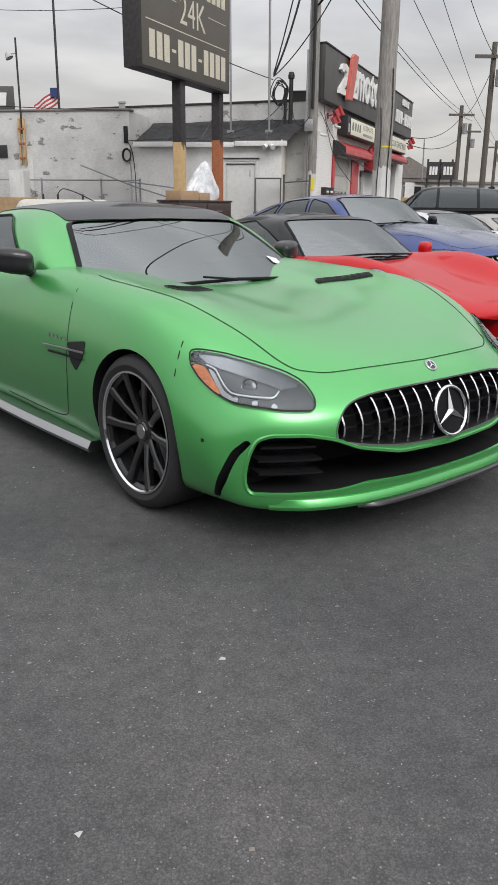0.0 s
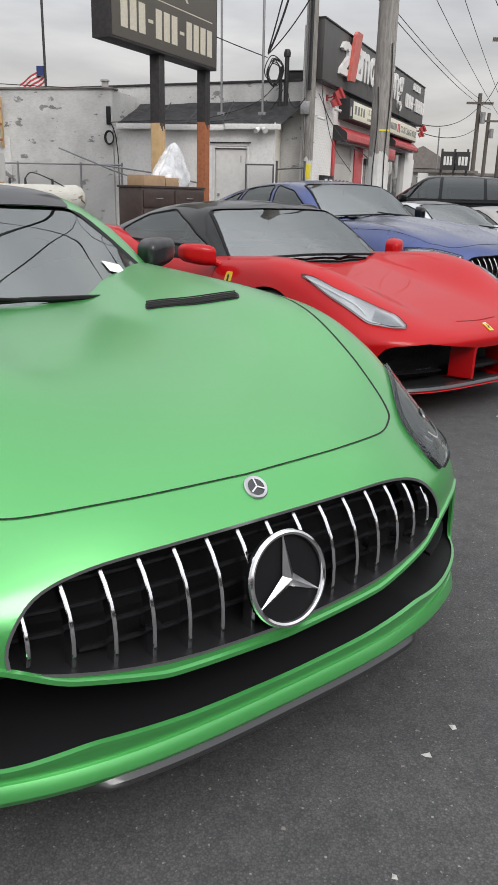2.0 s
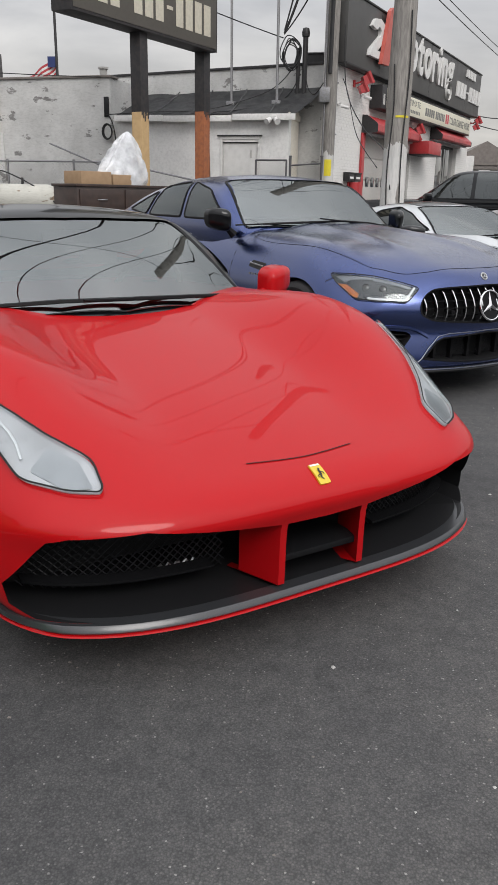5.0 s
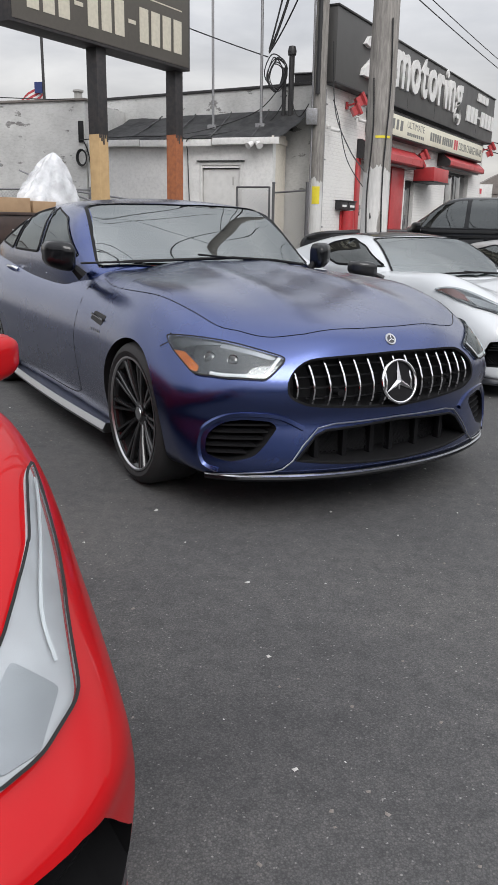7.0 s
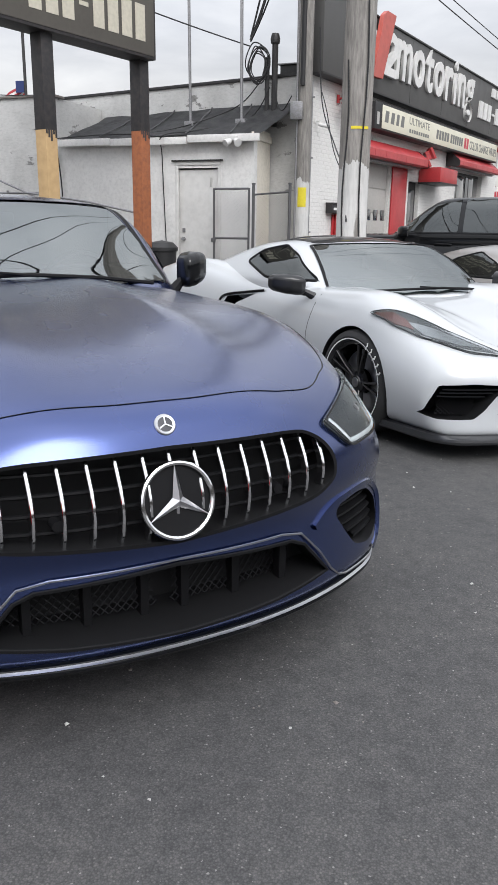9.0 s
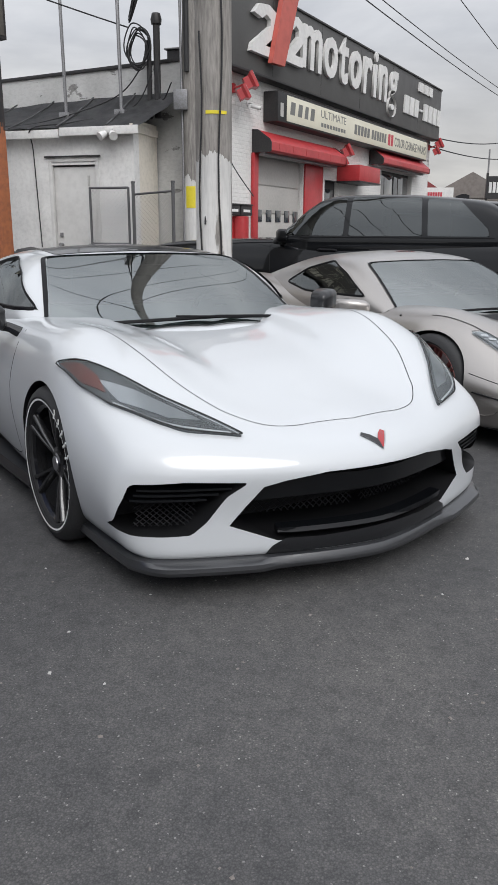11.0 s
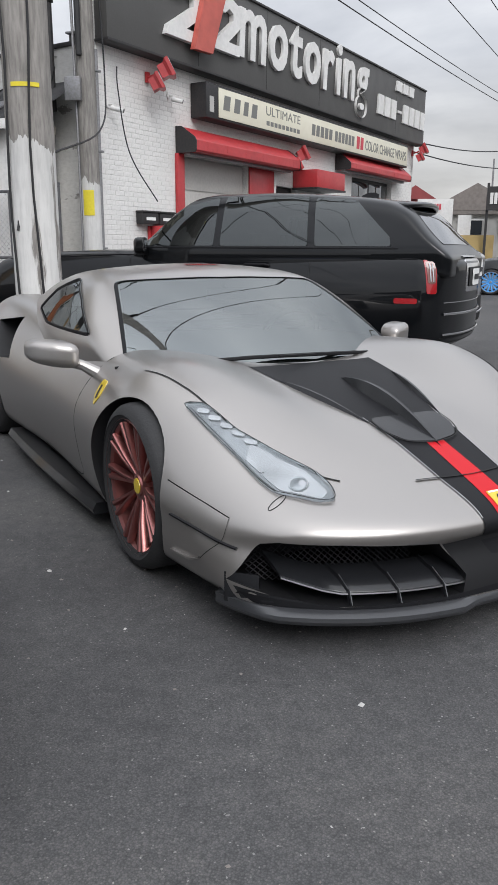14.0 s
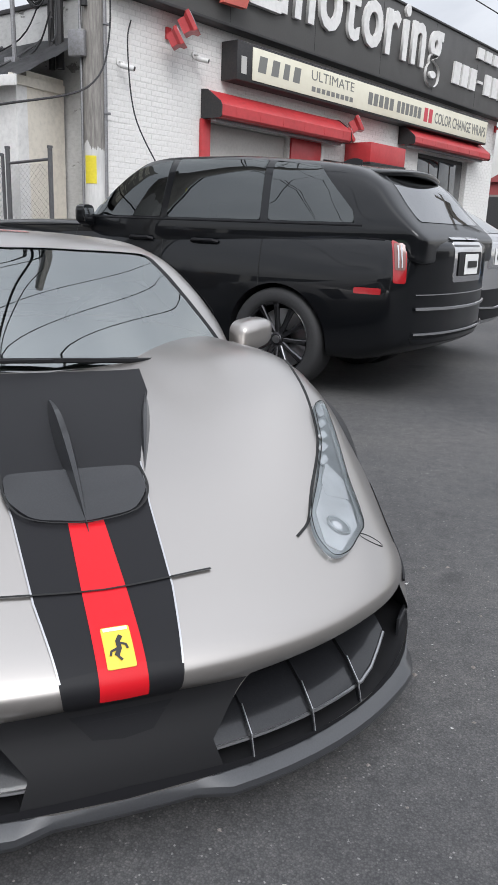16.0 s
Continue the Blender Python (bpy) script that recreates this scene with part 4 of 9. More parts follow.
def star_emblem(car, at, tilt, R, ring, name="grille_star"):
    """A round emblem with three pointed rays on a dark disc; faces forward, tilted back."""
    g = Matrix.Translation(at) @ Matrix.Rotation(radians(90 - tilt), 4, "Y") @ Matrix.Rotation(radians(180), 4, "Z")
    bm = bmesh.new()
    lathe(bm, [(0.0001, -0.006), (R, -0.006), (R, -0.02), (0.0001, -0.02)], g, 40)
    em = part(name, bm, M["plastic"], car)
    bm = bmesh.new()
    lathe(bm, [(R + ring * 0.5 * math.cos(k * math.pi / 4), ring * 0.5 * math.sin(k * math.pi / 4)) for k in range(8)], g, 48, True)
    part("emblem_ring", bm, M["chrome"], em)
    bm = bmesh.new()
    for k in range(3):
        a = k * 2 * math.pi / 3
        tip = Vector((math.cos(a), math.sin(a), 0)) * R
        l = Vector((math.cos(a + 1.05), math.sin(a + 1.05), 0)) * R * 0.17
        r_ = Vector((math.cos(a - 1.05), math.sin(a - 1.05), 0)) * R * 0.17
        top = Vector((0, 0, R * 0.14))
        v = [bm.verts.new(g @ q) for q in (tip, l, r_, top, Vector((0, 0, -0.006)))]
        for f in ((0, 1, 3), (0, 3, 2), (0, 2, 4), (0, 4, 1)):
            bm.faces.new([v[i] for i in f])
    part("emblem_star", bm, M["satin_metal"], em, smooth=10)
    return em


def round_badge(car, skin, x, R=0.029):
    p = skin.drop((x, 0, 0.6), Vector((0, 0, -1)), 0.0)
    q = skin.drop((x + 0.03, 0, 0.6), Vector((0, 0, -1)), 0.0)
    tilt = math.degrees(math.atan2(p.z - q.z, q.x - p.x))
    g = Matrix.Translation(p + Vector((math.sin(radians(tilt)), 0, math.cos(radians(tilt)))) * 0.003) @ Matrix.Rotation(radians(tilt), 4, "Y") @ Matrix.Rotation(radians(180), 4, "Z")
    bm = bmesh.new()
    lathe(bm, [(R, -0.004), (R, 0.001), (R * 0.92, 0.003), (R * 0.75, 0.002), (0.0001, 0.002)], g, 32)
    b = part("bonnet_badge", bm, M["satin_metal"], car)
    bm = bmesh.new()
    lathe(bm, [(R * 0.70, 0.0025), (R * 0.55, 0.003), (0.0001, 0.003)], g, 32)
    part("badge_disc", bm, M["rim_grey"], b)
    bm = bmesh.new()
    for k in range(3):
        a = k * 2 * math.pi / 3
        add_box(bm, 0, R * 0.68, -R * 0.06, R * 0.06, 0.003, 0.005, 0, g @ Matrix.Rotation(a, 4, "Z"))
    part("badge_rays", bm, M["chrome"], b)


def shield_badge(car, skin, x, w, h):
    """A small yellow enamel badge on the sloping nose, with a dark mark drawn as plain strokes."""
    d = (-0.6, 0, -0.8)
    c = skin.drop((x, 0, 0.6), Vector((0, 0, -1)), 0.0)
    q = skin.drop((x + 0.02, 0, 0.6), Vector((0, 0, -1)), 0.0)
    u = (q - c).normalized()

    def at(a, b):
        return flat([c + u * (a * h) + Vector((0, b * w, 0))], d)[0]

    b = patch("nose_badge", rounded([at(-0.5, -0.5), at(0.5, -0.5), at(0.5, 0.5), at(-0.5, 0.5)], 0.004, 2), d, skin, M["yellow"], car, 0.006, 0.006, 0.03)
    for pts, wd in (([(0.22, -0.12), (0.05, 0.02), (-0.12, 0.0), (-0.25, 0.14)], 0.17), ([(0.04, 0.0), (0.1, -0.28), (0.2, -0.32)], 0.09), ([(-0.08, 0.02), (-0.02, 0.26), (0.08, 0.30)], 0.09), ([(0.2, -0.1), (0.32, 0.05)], 0.09)):
        line("badge_mark", [at(*p) for p in pts], d, skin, M["ink"], b, wd * w, 0.0075, 0.02)
    line("badge_bar", [at(-0.43, -0.42), at(-0.43, 0.42)], d, skin, M["white_ink"], b, 0.08 * h, 0.0075, 0.02)


def nose_x(skin, y, z):
    return skin.drop((0, y, z), Vector((-1, 0, 0)), 0.0).x


def grille_bars(car, raw, zlo, zhi, ys, depth=0.030, back=0.10):
    """Upright bright bars in the grille, over a dark mesh of cross bars."""
    for y in ys:
        a, b = zlo(y), zhi(y)
        bm = bmesh.new()
        rows = []
        for k in range(7):
            z = a + (b - a) * k / 6
            x = nose_x(raw, y, z) - 0.022 + 0.012 * math.sin(math.pi * k / 6)
            rows.append([bm.verts.new((x, y + 0.0045, z)), bm.verts.new((x, y - 0.0045, z)), bm.verts.new((x - depth, y - 0.006, z)), bm.verts.new((x - depth, y + 0.006, z))])
        for A, B in zip(rows, rows[1:]):
            for k in range(4):
                bm.faces.new((A[k], A[(k + 1) % 4], B[(k + 1) % 4], B[k]))
        bm.faces.new(rows[0]); bm.faces.new(rows[-1])
        bmesh.ops.bevel(bm, geom=[e for e in bm.edges if len(e.link_faces) == 2 and abs(e.verts[0].co.z - e.verts[1].co.z) > 0.005], offset=0.0015, segments=1, affect="EDGES")
        part("grille_bar", bm, M["chrome"], car)
    ys = sorted(ys)
    for k in range(4):
        z = zlo(0) + (zhi(0) - zlo(0)) * (k + 1) / 5
        bm = bmesh.new()
        yy = [q for q in np.linspace(-0.56, 0.56, 29) if zlo(q) + 0.01 < z < zhi(q) - 0.01]
        if len(yy) > 2:
            add_tube(bm, [(nose_x(raw, q, z) - back + 0.03, q, z) for q in yy], 0.006, 6)
            part("grille_rib", bm, M["plastic"], car)


def grille_bits(car, raw, z):
    """A small bright script plate and two round sensors between the grille bars."""
    bm = bmesh.new()
    rows = []
    for y in np.linspace(0.375, 0.465, 7):
        xx = nose_x(raw, y, z) - 0.014
        rows.append([bm.verts.new((xx + a, y, z + b)) for a, b in ((0, -0.009), (0.004, -0.007), (0.004, 0.004), (0, 0.006), (-0.006, 0.006), (-0.006, -0.009))])
    for A, B in zip(rows, rows[1:]):
        for k in range(6):
            bm.faces.new((A[k], A[(k + 1) % 6], B[(k + 1) % 6], B[k]))
    bm.faces.new(rows[0]); bm.faces.new(rows[-1][::-1])
    for y in (-0.30, 0.33):
        x = nose_x(raw, y, z - 0.03) - 0.05
        part("grille_sensor", add_cyl(bmesh.new(), (x - 0.02, y, z - 0.035), (x + 0.015, y, z - 0.035), 0.017, 0.014, 14), M["plastic"], car)


def louvres(car, raw, ys, zs, back=0.06, mt="plastic"):
    """Thin level blades inside a side intake, on both sides."""
    for sd, _ in sides():
        for z, (ya, yb) in zip(zs, ys):
            bm = bmesh.new()
            P = [(nose_x(raw, sd * abs(q), z) - back, sd * abs(q), z) for q in np.linspace(ya, yb, 7)]
            rows = [[bm.verts.new((p[0] + 0.02, p[1], p[2])), bm.verts.new((p[0] + 0.02, p[1], p[2] + 0.008)), bm.verts.new((p[0] - 0.04, p[1], p[2] + 0.016)), bm.verts.new((p[0] - 0.04, p[1], p[2] + 0.006))] for p in P]
            for A, B in zip(rows, rows[1:]):
                for k in range(4):
                    bm.faces.new((A[k], A[(k + 1) % 4], B[(k + 1) % 4], B[k]))
            part("intake_blade", bm, M[mt], car)


def mesh_panel(car, raw, ylo, yhi, zlo, zhi, back, step=0.03, name="intake_mesh"):
    """A woven mesh screen set back in an opening."""
    bm = bmesh.new()
    n = max(2, int((yhi - ylo) / step))
    for sgn in (1, -1):
        k = -1.0
        while k < 2.0:
            P = []
            for t in np.linspace(0, 1, 12):
                y = ylo + (yhi - ylo) * (k + sgn * (t - 0.5) * (zhi - zlo) / (yhi - ylo))
                if ylo <= y <= yhi:
                    z = zlo + (zhi - zlo) * t
                    P.append((nose_x(raw, y, z) - back, y, z))
            if len(P) > 1:
                add_tube(bm, P, 0.0022, 4)
            k += step / (yhi - ylo)
    part(name, bm, M["satin_black"], car, smooth=0)


def hood_seams(car, skin, half, name="bonnet_seam", width=0.006):
    pts = spline([(x, y) for x, y in half], 5)
    full_ = [(x, -y) for x, y in pts[::-1]] + [p for p in pts if abs(p[1]) > 1e-4]
    line(name, full_, "top", skin, M["seam"], car, width, 0.0012, 0.03)


def door_seams(car, skin, pts):
    for sd, v in sides():
        line("door_seam", spline(pts, 5), v, skin, M["seam"], car, 0.006, 0.0012, 0.04)


def sill(car, x0, x1, y, z, material):
    for sd, _ in sides():
        bm = bmesh.new()
        rows = []
        for k in range(13):
            t = k / 12
            x = x0 + (x1 - x0) * t
            yy = sd * (y + 0.02 * math.sin(math.pi * t))
            rows.append([bm.verts.new((x, yy - sd * 0.12, z + 0.05)), bm.verts.new((x, yy - sd * 0.02, z + 0.055)), bm.verts.new((x, yy, z + 0.02)), bm.verts.new((x, yy - sd * 0.01, z)), bm.verts.new((x, yy - sd * 0.12, z))])
        for A, B in zip(rows, rows[1:]):
            for k in range(5):
                bm.faces.new((A[k], A[(k + 1) % 5], B[(k + 1) % 5], B[k]))
        bm.faces.new(rows[0]); bm.faces.new(rows[-1])
        part("side_sill", bm, material, car)


def frame_line(car, skin, poly, material, width=0.02, name="window_trim", v=None, lift=0.004, thick=0.004):
    for sd, vv in sides():
        line(name, poly, vv, skin, material, car, width, lift, 0.04, True, thick)


def chin_lip(car, raw, ys, zs, inset, out, material, name, label="", z_ref=0.22):
    """A lip that follows the nose: zs are the heights of its inner top, outer top and underside."""
    bm = bmesh.new()
    rows = []
    for y in ys:
        k = out(y) if callable(out) else out
        k -= (k + 0.004) * smooth01((abs(y) / ys[-1] - 0.84) / 0.16)
        x = nose_x(raw, y, z_ref)
        a, b = nose_x(raw, y - 0.02, z_ref), nose_x(raw, y + 0.02, z_ref)
        n = Vector((0.04, a - b, 0)).normalized()
        p = Vector((x, y, 0))
        rows.append([bm.verts.new(p + n * q + Vector((0, 0, z))) for q, z in ((-inset, zs[0]), (k * 0.45, (zs[0] + zs[1]) / 2 + 0.003), (k, zs[1]), (k + 0.003, (zs[1] + zs[2]) / 2), (k - 0.004, zs[2]), (-inset, zs[2]))])
    for A, B in zip(rows, rows[1:]):
        for k in range(6):
            bm.faces.new((A[k], A[(k + 1) % 6], B[(k + 1) % 6], B[k]))
    bm.faces.new(rows[0]); bm.faces.new(rows[-1][::-1])
    return part(name, bm, material, car, label, 30)


def span(a, n=41):
    return [a * math.sin(math.pi / 2 * t) for t in np.linspace(-1, 1, n)]


def lamp_dome(parent, skin, p, d, r, material, name="lens_dome"):
    """A shallow round lens set on the lamp."""
    for sd, _ in sides():
        q = Vector((p[0], p[1] if sd < 0 else -p[1], p[2]))
        dd = Vector((d[0], d[1] if sd < 0 else -d[1], d[2])).normalized()
        c = skin.drop(q, dd, 0.0)
        bm = bmesh.new()
        lathe(bm, [(r, 0.004), (r * 0.94, 0.010), (r * 0.8, 0.0085), (r * 0.6, 0.011), (r * 0.3, 0.0125), (0.0001, 0.0128)], Matrix.Translation(c) @ (-dd).to_track_quat("Z", "Y").to_matrix().to_4x4(), 24)
        part(name, bm, material, parent)


# green coupe
car, body, cab, sk, sc = green
raw = sk
GD = (-0.62, 0.66, -0.42)
headlight(car, sk, [(0.324, -0.885, 0.725), (0.348, -0.865, 0.731), (0.432, -0.805, 0.720), (0.534, -0.721, 0.689), (0.609, -0.660, 0.661), (0.670, -0.628, 0.633), (0.714, -0.625, 0.604), (0.752, -0.630, 0.573), (0.772, -0.655, 0.543), (0.716, -0.748, 0.545), (0.617, -0.834, 0.556), (0.560, -0.866, 0.562), (0.481, -0.889, 0.591), (0.406, -0.900, 0.631), (0.345, -0.901, 0.683)], GD,
          [("upper_blade", [(0.356, -0.877, 0.717), (0.435, -0.817, 0.711), (0.538, -0.735, 0.680), (0.609, -0.677, 0.652), (0.680, -0.647, 0.617), (0.657, -0.718, 0.611), (0.622, -0.744, 0.627), (0.540, -0.799, 0.653), (0.460, -0.844, 0.674), (0.402, -0.869, 0.690)], "lamp_blade", 0.005),
           ("headlight_bowl", [(0.462, -0.847, 0.663), (0.540, -0.801, 0.642), (0.622, -0.746, 0.618), (0.652, -0.728, 0.607), (0.660, -0.752, 0.591), (0.647, -0.776, 0.588), (0.565, -0.842, 0.596), (0.518, -0.855, 0.614)], "lamp_bowl", 0.006),
           ("inner_reflector", [(0.418, -0.874, 0.674), (0.441, -0.864, 0.664), (0.513, -0.868, 0.600), (0.556, -0.860, 0.584), (0.567, -0.866, 0.568), (0.515, -0.880, 0.584)], "lamp_grey", 0.0065),
           ("light_bar", [(0.403, -0.870, 0.682), (0.441, -0.856, 0.669), (0.466, -0.857, 0.649), (0.514, -0.859, 0.610), (0.560, -0.848, 0.591), (0.647, -0.779, 0.585), (0.664, -0.751, 0.589), (0.656, -0.725, 0.606), (0.622, -0.744, 0.622), (0.58, -0.772, 0.634), (0.540, -0.799, 0.646), (0.50, -0.822, 0.657), (0.48, -0.833, 0.662), (0.460, -0.844, 0.667)], "lamp_white", 0.010)]
          + [("led_cube", [(x, y, z), (x + 0.018, y + 0.013, z + 0.002), (x + 0.022, y + 0.008, z - 0.015), (x + 0.005, y - 0.005, z - 0.017)], "lamp_grey", 0.010) for x, y, z in ((0.552, -0.858, 0.578), (0.614, -0.815, 0.570), (0.670, -0.772, 0.564))],
          base="lamp_dark", amber=[(0.353, -0.902, 0.673), (0.366, -0.891, 0.683), (0.403, -0.875, 0.675), (0.504, -0.876, 0.594), (0.503, -0.885, 0.583), (0.471, -0.893, 0.592), (0.406, -0.900, 0.631)], bar=0.006)
lamp_dome(car, sk, (0.575, -0.800, 0.620), GD, 0.032, M["lamp_bowl"])
glo, ghi = curve([(-0.6, 0.45), (-0.55, 0.43), (-0.3, 0.385), (0, 0.37), (0.3, 0.385), (0.55, 0.43), (0.6, 0.45)]), curve([(-0.6, 0.45), (-0.57, 0.505), (-0.52, 0.55), (-0.44, 0.576), (-0.3, 0.588), (0, 0.592), (0.3, 0.588), (0.44, 0.576), (0.52, 0.55), (0.57, 0.505), (0.6, 0.45)])
RAW_GREEN = Skin(part("nose_form", shell(GREEN), None))
bpy.data.objects.remove(bpy.data.objects["nose_form"])
grille_bars(car, RAW_GREEN, glo, ghi, [0.0] + [s_ * 0.078 * k for k in range(1, 8) for s_ in (1, -1)])
star_emblem(car, (0.905, 0, 0.475), 14, 0.099, 0.014)
round_badge(car, sk, 0.785)
grille_bits(car, RAW_GREEN, 0.475)
line("grille_trim", both(GREEN_GRILLE), "front", RAW_GREEN, M["satin_metal"], car, 0.007, 0.002, 0.03, True)
louvres(car, RAW_GREEN, [(0.64, 0.82), (0.62, 0.83), (0.62, 0.83)], [0.405, 0.355, 0.305], 0.06)
for s_ in (1, -1):
    mesh_panel(car, RAW_GREEN, min(s_ * 0.62, s_ * 0.83), max(s_ * 0.62, s_ * 0.83), 0.27, 0.43, 0.14, 0.022)
line("intake_frame", rounded(both(GREEN_MOUTH), 0.025, 3), "front", RAW_GREEN, M["green"], car, 0.016, -0.002, 0.02, True, 0.009)
chin_lip(car, RAW_GREEN, span(0.82), (0.226, 0.204, 0.176), 0.03, 0.016, M["green"], "chin_wing", z_ref=0.21)
chin_lip(car, RAW_GREEN, span(0.50, 25), (0.185, 0.172, 0.156), 0.06, 0.024, M["lip"], "front_splitter", "gloss black carbon lip", 0.21)
hood_seams(car, sk, [(0.752, 0.0), (0.740, 0.28), (0.700, 0.47), (0.651, 0.565), (0.585, 0.627), (0.43, 0.675), (0.0, 0.775), (-0.4, 0.79), (-0.60, 0.77)])
for s_ in (1, -1):
    line("bumper_seam", [(0.30, s_ * 0.95), (0.275, s_ * 0.89)], "top", sk, M["seam"], car, 0.005)
    v = patch("bonnet_vent", rounded([(-0.25, s_ * 0.34), (-0.12, s_ * 0.64), (-0.19, s_ * 0.68), (-0.32, s_ * 0.38)], 0.025, 3), "top", sk, M["dark"], car, 0.002, 0.003, 0.05)
    for k in range(4):
        line("vent_slat", [(-0.262 - 0.017 * k, s_ * (0.352 + 0.009 * k)), (-0.138 - 0.017 * k, s_ * (0.640 + 0.009 * k))], "top", sk, M["plastic"], v, 0.008, 0.005, 0.05, thick=0.004)
for sd, vv in sides():
    v = patch("fender_vent", rounded([(-0.40, 0.675), (-0.42, 0.60), (-0.50, 0.52), (-0.56, 0.56), (-0.60, 0.645)], 0.02, 3), vv, sk, M["dark"], car, 0.002, 0.003, 0.05)
    line("vent_fin", [(-0.40, 0.622), (-0.86, 0.60)], vv, sk, M["satin_metal"], v, 0.010, 0.006, 0.05, thick=0.006)
    line("vent_fin", [(-0.42, 0.588), (-0.80, 0.575)], vv, sk, M["plastic"], v, 0.012, 0.006, 0.05, thick=0.006)
    for k in range(5):
        line("fender_lettering", [(-0.62 - 0.045 * k, 0.652), (-0.645 - 0.045 * k, 0.652)], vv, sk, M["chrome"], car, 0.016, 0.003, 0.02)
    line("park_sensor", [(0.49, 0.425), (0.505, 0.425)], vv, sk, M["seam"], car, 0.014, 0.001, 0.01)
    frame_line(car, sc, rounded(GREEN["windows"][0], 0.05, 3), M["plastic"], 0.022)
    break
door_seams(car, sk, [(-0.62, 0.93), (-0.60, 0.6), (-0.66, 0.35), (-0.80, 0.24), (-1.5, 0.23)])
patch("roof_panel", rounded([(-1.30, 0.575), (-1.25, 0.2), (-1.25, -0.2), (-1.30, -0.575), (-2.0, -0.615), (-2.6, -0.54), (-2.6, 0.54), (-2.0, 0.615)], 0.03, 3), "top", sc, M["carbon"], car, 0.0045, 0.004, 0.08, "gloss black carbon roof panel")
line("screen_surround", rounded(GREEN["windscreen"] + [(x, -y) for x, y in GREEN["windscreen"][::-1]], 0.05, 3), "top", sc, M["plastic"], car, 0.03, 0.0045, 0.05, True)
side_mirror(car, (-1.20, -0.965, 0.985), -1, M["carbon"], M["carbon"], (0.080, 0.105, 0.066), (0.05, 0.16, 0.11))
side_mirror(car, (-1.20, 0.965, 0.985), 1, M["carbon"], M["carbon"], (0.080, 0.105, 0.066), (0.05, 0.16, 0.11))
wiper(car, sc, [(-0.54, 0.05), (-0.56, -0.30), (-0.67, -0.62)])
wiper(car, sc, [(-0.62, 0.62), (-0.57, 0.35), (-0.54, 0.02)])
sill(car, -0.45, -2.15, 0.955, 0.13, M["satin_metal"])

# red sports car
car, body, cab, sk, sc = red
RAW_RED = Skin(part("nose_form", shell(RED), None))
bpy.data.objects.remove(bpy.data.objects["nose_form"])
headlight(car, sk, [(0.215, -0.860, 0.790), (0.290, -0.830, 0.785), (0.470, -0.785, 0.720), (0.660, -0.690, 0.645), (0.780, -0.603, 0.590), (0.865, -0.607, 0.535), (0.875, -0.620, 0.528), (0.835, -0.690, 0.530), (0.735, -0.777, 0.545), (0.610, -0.800, 0.605), (0.450, -0.835, 0.680)], (-0.35, 0.35, -0.87),
          [("headlight_bowl", [(0.690, -0.684, 0.604), (0.767, -0.633, 0.583), (0.858, -0.632, 0.543), (0.825, -0.692, 0.532), (0.724, -0.750, 0.559)], "lamp_grey", 0.006),
           ("led_strip", [(0.275, -0.859, 0.780), (0.434, -0.813, 0.708), (0.596, -0.761, 0.634), (0.684, -0.756, 0.579), (0.600, -0.784, 0.613), (0.446, -0.827, 0.687)], "lamp_white", 0.008)], base="lamp_light")
for s_ in (1, -1):
    bm = bmesh.new()
    fr = [(nose_x(RAW_RED, s_ * 0.15, z) - 0.004, z) for z in np.linspace(0.175, 0.43, 7)]
    rows = [[bm.verts.new((x, s_ * (0.15 + 0.006), z)), bm.verts.new((x, s_ * (0.15 - 0.016), z)), bm.verts.new((x - 0.15, s_ * 0.178, z)), bm.verts.new((x - 0.14, s_ * 0.202, z))] for x, z in fr]
    for A, B in zip(rows, rows[1:]):
        for k in range(4):
            bm.faces.new((A[k], A[(k + 1) % 4], B[(k + 1) % 4], B[k]))
    bm.faces.new(rows[0]); bm.faces.new(rows[-1])
    part("nose_fin", bm, M["red"], car)
    mesh_panel(car, RAW_RED, min(s_ * 0.22, s_ * 0.80), max(s_ * 0.22, s_ * 0.80), 0.22, 0.41, 0.20, 0.024)
bm = bmesh.new()
add_box(bm, 0.86, 1.0, -0.16, 0.16, 0.272, 0.295, 0.008)
part("nose_wing", bm, M["plastic"], car)
chin_lip(car, RAW_RED, span(0.872), (0.208, 0.197, 0.182), 0.03, 0.016, M["lip_grey"], "front_splitter", "satin grey carbon lip", 0.23)
chin_lip(car, RAW_RED, span(0.872), (0.1815, 0.180, 0.174), 0.03, 0.018, M["red"], "lip_edge", "thin red edge", 0.23)
for s_ in (1, -1):
    bm = bmesh.new()
    rows = []
    for q in np.linspace(0.30, 0.80, 9):
        x = nose_x(RAW_RED, s_ * q, 0.30)
        rows.append([bm.verts.new((x - 0.120, s_ * q, 0.262)), bm.verts.new((x - 0.118, s_ * q, 0.270)), bm.verts.new((x - 0.16, s_ * q, 0.276)), bm.verts.new((x - 0.16, s_ * q, 0.268))])
    for A, B in zip(rows, rows[1:]):
        for k in range(4):
            bm.faces.new((A[k], A[(k + 1) % 4], B[(k + 1) % 4], B[k]))
    bm.faces.new(rows[0]); bm.faces.new(rows[-1])
    part("duct_blade", bm, M["plastic"], car)
line("bonnet_seam", spline([(0.895, -0.19), (0.912, 0.0), (0.895, 0.19)], 5), "top", sk, M["seam"], car, 0.006)
shield_badge(car, sk, 0.990, 0.038, 0.072)
